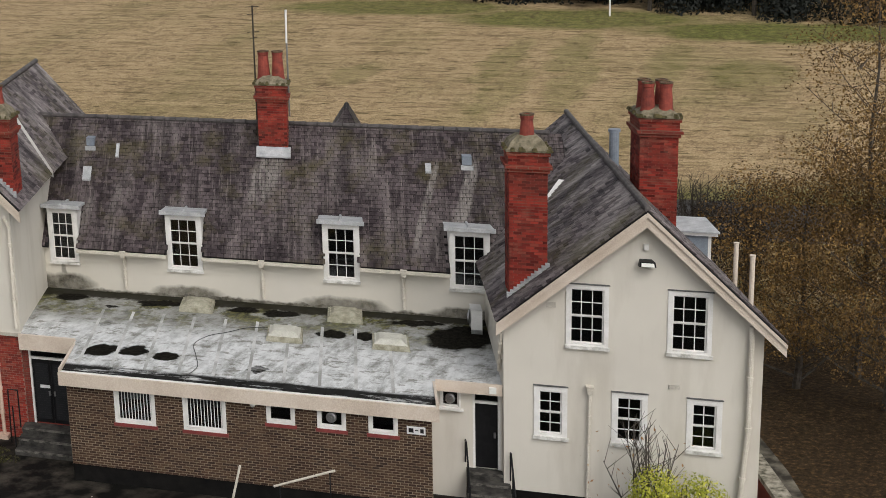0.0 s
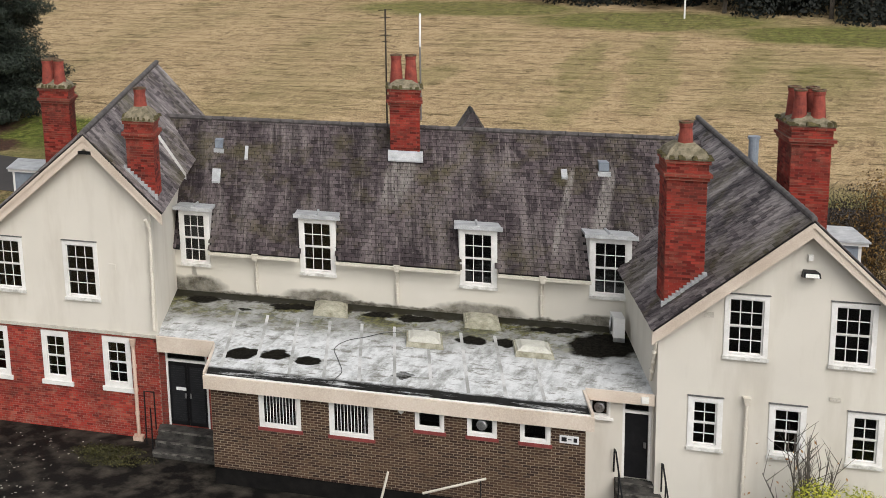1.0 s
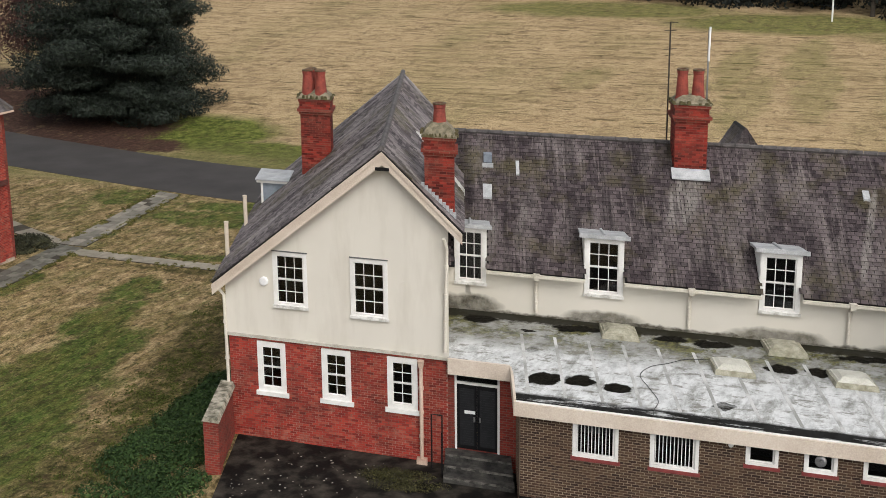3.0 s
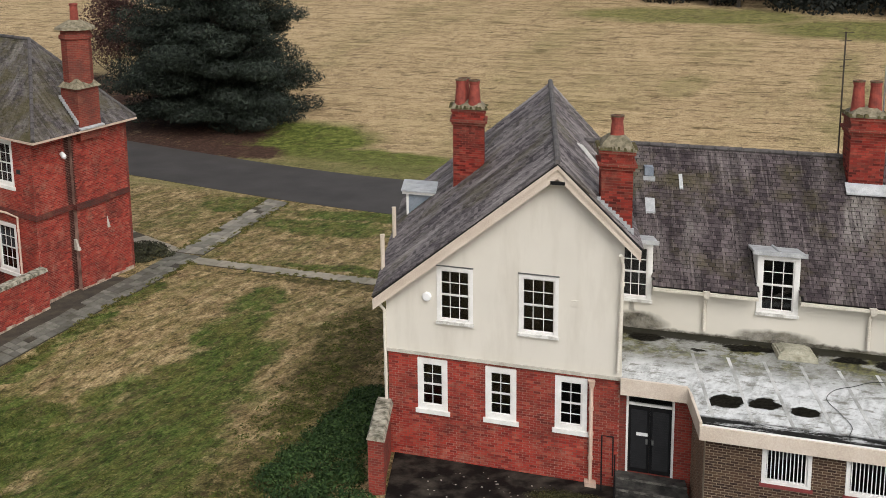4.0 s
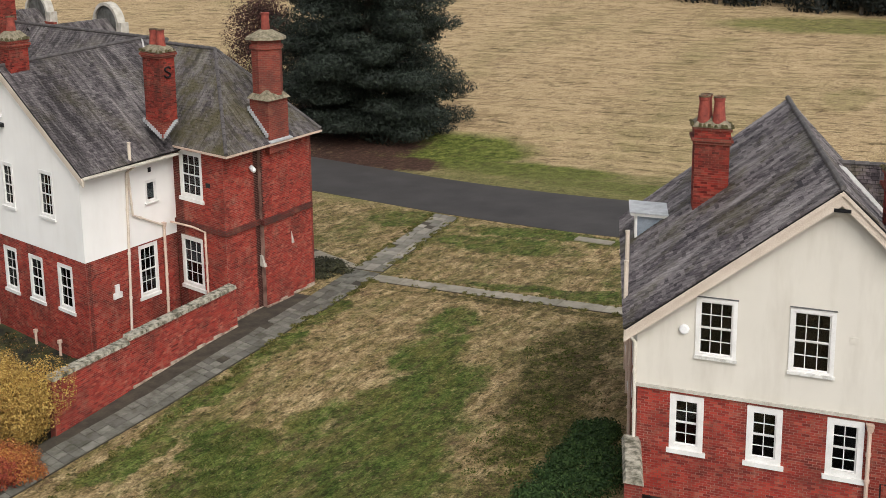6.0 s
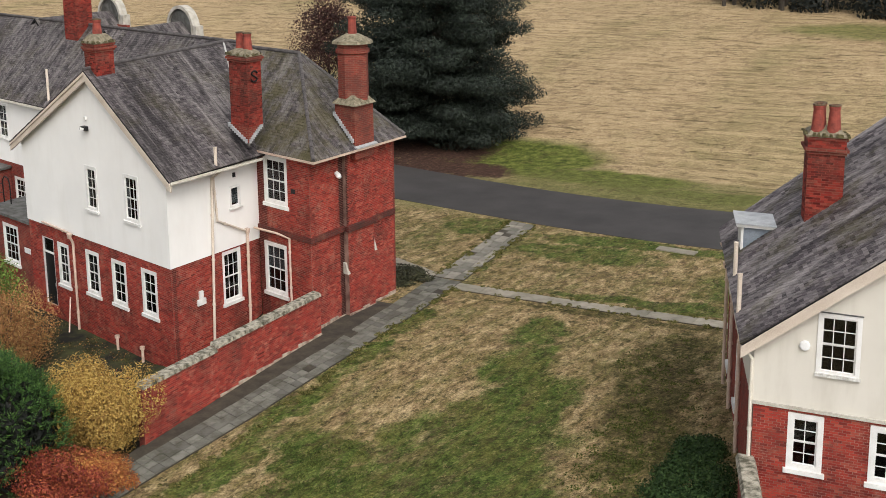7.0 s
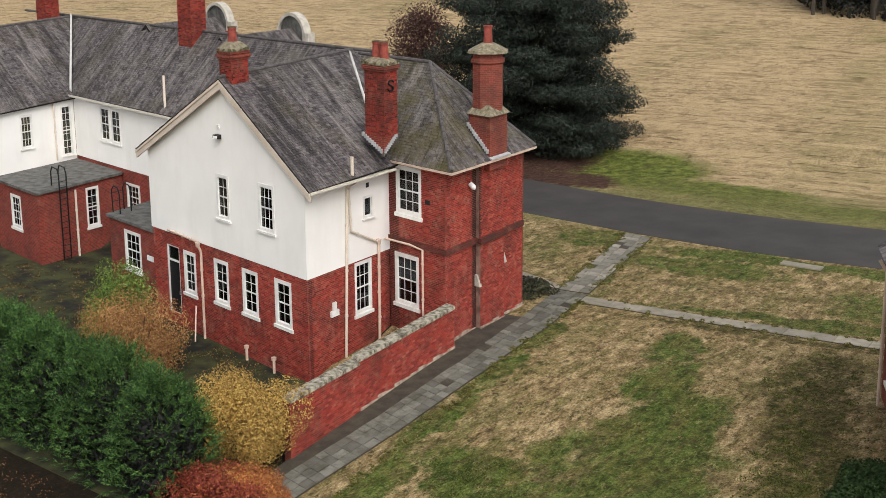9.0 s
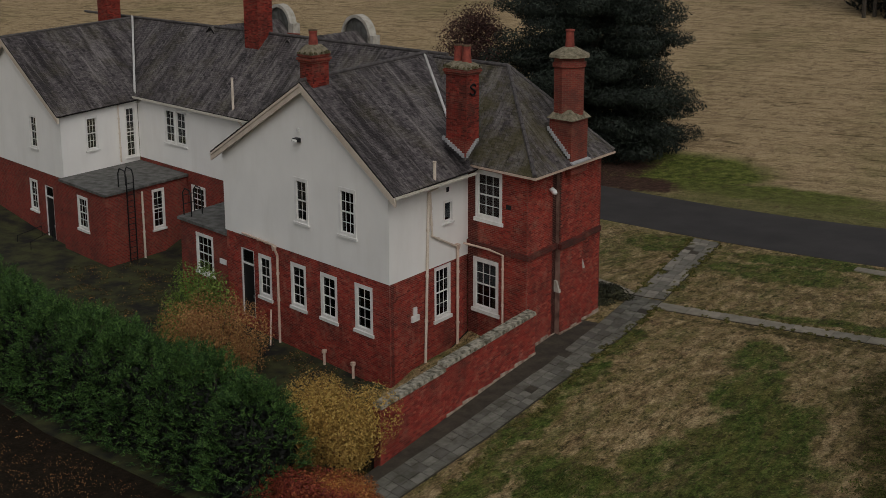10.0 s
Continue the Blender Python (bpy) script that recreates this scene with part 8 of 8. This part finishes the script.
# ivy bank beside the short wall, hedges and autumn shrubs by the red house
iv = thing("ivy_bank", (-6.0, -0.5, -0.4), "dense dark green ivy spreading over the ground by the wall", "ivy", kind="stuff")
ri = np.random.default_rng(90)
ivc = []
for k in range(150):
    v = -5.0 + 10.0 * ri.random()
    u = -4.8 - (1.0 + 2.6 * min(1.0, max(0.15, (5.2 - v) / 7.0))) * ri.random() ** 0.8
    x = u - K1 * v
    ivc.append((x, v, ground_height(x, v) + 0.12, 0.5, 0.5, 0.22 + 0.12 * ri.random()))
leaf_cloud("ivy_leaves", L_ivy, ivc, 42000, 0.055, iv, 91)
gc = thing("ground_cover", (-9.5, 4.0, -0.45), "thin patchy dark green weeds spreading over the lawn by the house", "weeds", kind="stuff")
rg_ = np.random.default_rng(130)
gcc = []
for x0, y0, hx, hy, n in ((-11.4, 12.0, 1.6, 4.0, 90), (-10.0, 7.0, 1.6, 3.5, 130), (-8.8, 3.0, 1.6, 3.0, 150), (-7.8, -2.5, 1.6, 3.5, 120), (-19.4, 0.2, 1.5, 1.3, 80), (-18.0, -2.6, 1.9, 1.6, 110), (-14.5, -6.0, 3.5, 2.0, 90)):
    for k in range(n):
        a, q = 6.283 * rg_.random(), 1.25 * rg_.random() ** 0.8
        x, y = x0 + hx * q * math.cos(a) + 0.2 * rg_.normal(), y0 + hy * q * math.sin(a) + 0.2 * rg_.normal()
        s_ = 0.1 + 0.2 * rg_.random()
        gcc.append((x, y, ground_height(x, y) + 0.03, s_, s_, 0.06))
leaf_cloud("weed_leaves", L_weed, gcc, 17000, 0.04, gc, 131)
ge = thing("grass_edge", (-23.4, 6.0, -0.6), "ragged grass tufts creeping over the edges of the paths", "grass", kind="stuff")
gec = []
for line in ([(-22.9, -9.0), (-23.0, -2.2), (-23.05, 4.4), (-23.4, 9.3), (-23.9, 15.9), (-24.3, 19.0)], [(-24.47, 20.6), (-26.3, 32.6)], [(-26.15, 20.8), (-28.0, 33.0)], [(-24.2, 18.85), (-18.0, 18.65), (-11.0, 18.55), (-6.5, 18.55)], [(-24.2, 20.05), (-18.0, 19.75), (-11.0, 19.65), (-6.5, 19.55)]):
    for p, q in zip(line, line[1:]):
        for k in range(int(math.dist(p, q) * (5 if p[0] < -22.8 and q[0] < -22.8 else 2.5))):
            f = rg_.random()
            x, y = p[0] + (q[0] - p[0]) * f + 0.14 * rg_.normal(), p[1] + (q[1] - p[1]) * f + 0.1 * rg_.normal()
            s_ = 0.06 + 0.13 * rg_.random() ** 2
            gec.append((x, y, ground_height(x, y) + 0.07, s_, s_ * 1.3, 0.05))
leaf_cloud("tufts", L_tuft, gec, 16000, 0.03, ge, 133, long=1.6)
gl = thing("garden_litter", (-36.0, 4.0, -1.5), "dead leaves and mossy weeds over the dark garden soil", "litter", kind="stuff")
glc = []
for k in range(420):
    x, y = -29.0 - 27.0 * rg_.random(), 0.5 + 8.5 * rg_.random()
    y += 0.3 * (-29.0 - x)
    if -K2 * (x + 30.24) + 5.4 > y or x < -47:
        s_ = 0.15 + 0.35 * rg_.random()
        glc.append((x, y, ground_height(x, y) + 0.06, s_, s_, 0.05))
leaf_cloud("weeds", L_moss, glc, 9000, 0.045, gl, 135)
leaf_cloud("dead_leaves", L_rust, glc, 2600, 0.035, gl, 136)
hl = thing("hedge_litter", (-38.0, -9.0, -1.5), "brown dead leaves over the dark ground before the hedge", "litter", kind="stuff")
hlc = []
for k in range(260):
    x = -27.5 - 20.0 * rg_.random()
    y = -7.2 - 0.27 * (x + 30.0) - 6.0 * rg_.random()
    hlc.append((x, y, ground_height(x, y) + 0.04, 0.5, 0.5, 0.03))
leaf_cloud("dead_leaves", L_rust, hlc, 4200, 0.032, hl, 137)
def feathers(name, mat, mounds, per, parent, seed, length=0.5, leaf=0.14):
    """Flat feathery sprays that stand off the shells of mounds (x, y, z, rx, ry, height, count), each with leaflets down both sides of its rib."""
    r = np.random.default_rng(seed)
    P, A = [], []
    for x, y, z, rx, ry, h, count in mounds:
        a, f = 2 * np.pi * r.random(count), r.random(count) ** 0.75
        q = np.sqrt(np.maximum(0.02, 1 - f ** 2.2)) * (0.72 + 0.3 * r.random(count))
        P.append(np.stack([x + np.cos(a) * rx * q, y + np.sin(a) * ry * q, z + h * f * (0.9 + 0.16 * r.random(count))], 1))
        A.append(np.stack([np.cos(a) * q, np.sin(a) * q, 0.25 + 0.75 * f], 1))
    P, A = np.concatenate(P), np.concatenate(A)
    A = A / np.linalg.norm(A, axis=1, keepdims=True) + 0.35 * r.normal(size=A.shape)
    A /= np.linalg.norm(A, axis=1, keepdims=True)
    S = np.cross(A, r.normal(size=A.shape) * 0.5 + np.array([0, 0, 1.0]))
    S /= np.linalg.norm(S, axis=1, keepdims=True) + 1e-9
    n = len(P)
    ln = (length * (0.6 + 0.7 * r.random(n)))[:, None]
    V = []
    for k in range(per):
        f = (k + 0.5) / per
        side = 1.0 if k % 2 else -1.0
        o = P + A * ln * f - np.array([0, 0, 0.12]) * ln * f * f
        t = A * (0.75 + 0.2 * r.random((n, 1))) + S * side * (0.75 + 0.3 * r.random((n, 1))) + 0.18 * r.normal(size=(n, 3))
        t /= np.linalg.norm(t, axis=1, keepdims=True)
        w = np.cross(t, np.cross(A, S) + 0.5 * r.normal(size=(n, 3)))
        w /= np.linalg.norm(w, axis=1, keepdims=True) + 1e-9
        d = leaf * (1.15 - 0.7 * f) * (0.7 + 0.6 * r.random((n, 1)))
        V.append(np.stack([o, o + t * d * 0.55 + w * d * 0.13, o + t * d, o + t * d * 0.55 - w * d * 0.13], 1))
    V = np.concatenate(V).reshape(-1, 3)
    F = np.arange(len(V)).reshape(-1, 4)
    ob = new(name, mesh_of(name, V.tolist(), F.tolist(), mat))
    attach(ob, parent)
    return tagged(ob, kind="stuff")


hd = thing("hedge", (-34, -4, -1.9), "tall thick dark green conifer hedge with feathery sprays", "hedge")
rh = np.random.default_rng(95)
mounds, core, hs = [], [], Build()
for k in range(21):
    x = -31.0 - 1.25 * k + 0.2 * rh.normal()
    y = -4.0 + 0.31 * k + 0.2 * rh.normal()
    top = 2.1 + 0.03 * k + 0.22 * rh.normal()
    mounds.append((x, y, -2.0, 1.75, 1.9, top + 2.0, 620))
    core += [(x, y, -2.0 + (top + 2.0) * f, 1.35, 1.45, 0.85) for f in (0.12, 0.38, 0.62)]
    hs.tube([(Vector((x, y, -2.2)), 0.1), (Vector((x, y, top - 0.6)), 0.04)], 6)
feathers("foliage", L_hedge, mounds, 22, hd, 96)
leaf_cloud("inner_foliage", L_shade_core, core, 40000, 0.09, hd, 94, 0.3, long=1.6)
hs.part("stem", M_bark, hd, kind="stuff")
bb = thing("hedge_bush", (-28.9, -4.7, -1.9), "rounded dark green conifer bush at the hedge's end", "bush")
feathers("foliage", L_hedge, [(-28.9, -4.7, -2.0, 2.0, 1.95, 4.1, 1100)], 22, bb, 97)
leaf_cloud("inner_foliage", L_shade_core, [(-28.9, -4.7, -2.0 + 3.9 * f, 1.45, 1.4, 0.9) for f in (0.15, 0.4, 0.65)], 7000, 0.09, bb, 98, 0.3, long=1.6)
Build().tube([(Vector((-28.9, -4.7, -2.2)), 0.1), (Vector((-28.9, -4.7, 1.2)), 0.04)], 6).part("stem", M_bark, bb, kind="stuff")
shrub("autumn_shrub", "golden yellow autumn shrub at the wall's end", (-27.8, -1.75), (2.35, 2.1, 3.6), L_gold, 40000, 0.042, 98, 12, 34)
shrub("autumn_shrub", "russet and red autumn shrub in front of the hedge", (-26.6, -5.2), (2.4, 1.3, 1.6), L_red, 22000, 0.042, 99, 12, 30)
shrub("autumn_shrub", "low orange autumn shrub beside the path", (-25.5, -4.3), (1.6, 1.2, 1.1), L_red2, 16000, 0.04, 105, 10, 24)
shrub("autumn_shrub", "orange-brown autumn shrub with thin leaves by the door", (-37.6, 3.4), (2.4, 1.9, 3.6), L_rust, 26000, 0.042, 100, 14, 32)
shrub("green_shrub", "fresh green leafy shrub by the brick wall", (-40.0, 4.9), (1.9, 1.5, 4.1), L_green, 15000, 0.06, 101, 9, 26)
shrub("bare_bush", "thin reddish twiggy bush inside the garden wall", (-30.3, 1.2), (1.6, 1.4, 1.9), L_red, 500, 0.05, 102, 22, 10, bare=True)
shrub("spiky_plant", "low dark straggly shrub at the tower's foot", (-27.3, 19.4), (1.5, 1.5, 0.55), L_thicket2, 5200, 0.05, 103, 16, 22, long=2.0)
shrub("garden_moss_patch", "low mossy weeds beside the steps", (2.5, -1.7), (1.5, 0.75, 0.28), L_moss, 4500, 0.03, 104, 3, 26)
# woods beyond the field
wd = thing("far_woods", (10, 112, 5), "dark belt of trees along the field's far edge", "woods", kind="stuff")
rw = np.random.default_rng(110)
wc = []
for k in range(520):
    x = -45 + 135 * rw.random()
    y = 101.5 - 0.22 * x + (0.0 if x > -5 else -0.25 * (x + 5)) * 0.4 + 14 * rw.random()
    z = ground_height(x, y)
    wc.append((x, y, z + 0.2 + 11 * rw.random() ** 1.3, 2.4, 2.0, 1.6))
leaf_cloud("foliage", L_wood, wc, 230000, 0.22, wd, 111)
tr = Build()
for k in range(60):
    x = -45 + 110 * rw.random()
    y = 102.5 - 0.24 * x + 8 * rw.random()
    z = ground_height(x, y)
    tr.tube([(Vector((x, y, z - 0.2)), 0.25), (Vector((x, y, z + 8)), 0.15)], 6)
tr.part("trunk", M_bark, wd, kind="stuff")
po = thing("post", (4.7, 97.7, ground_height(4.7, 97.7)), "thin white post at the edge of the field", "post")
Build().bar((4.7, 97.7, ground_height(4.7, 97.7) - 0.1), (4.7, 97.7, ground_height(4.7, 97.7) + 3.2), 0.09).part("shaft", M_paint, po)
slab = thing("kerb_slab", (-17.2, 30.8, -0.45), "pale concrete slab in the grass beside the road", "slab")
Build().hexa([(-18.3, 30.6, -0.5), (-16.1, 30.3, -0.5), (-16.1, 31.0, -0.5), (-18.3, 31.3, -0.5), (-18.3, 30.6, -0.38), (-16.1, 30.3, -0.38), (-16.1, 31.0, -0.38), (-18.3, 31.3, -0.38)]).part("slab_stone", M_concrete, slab)
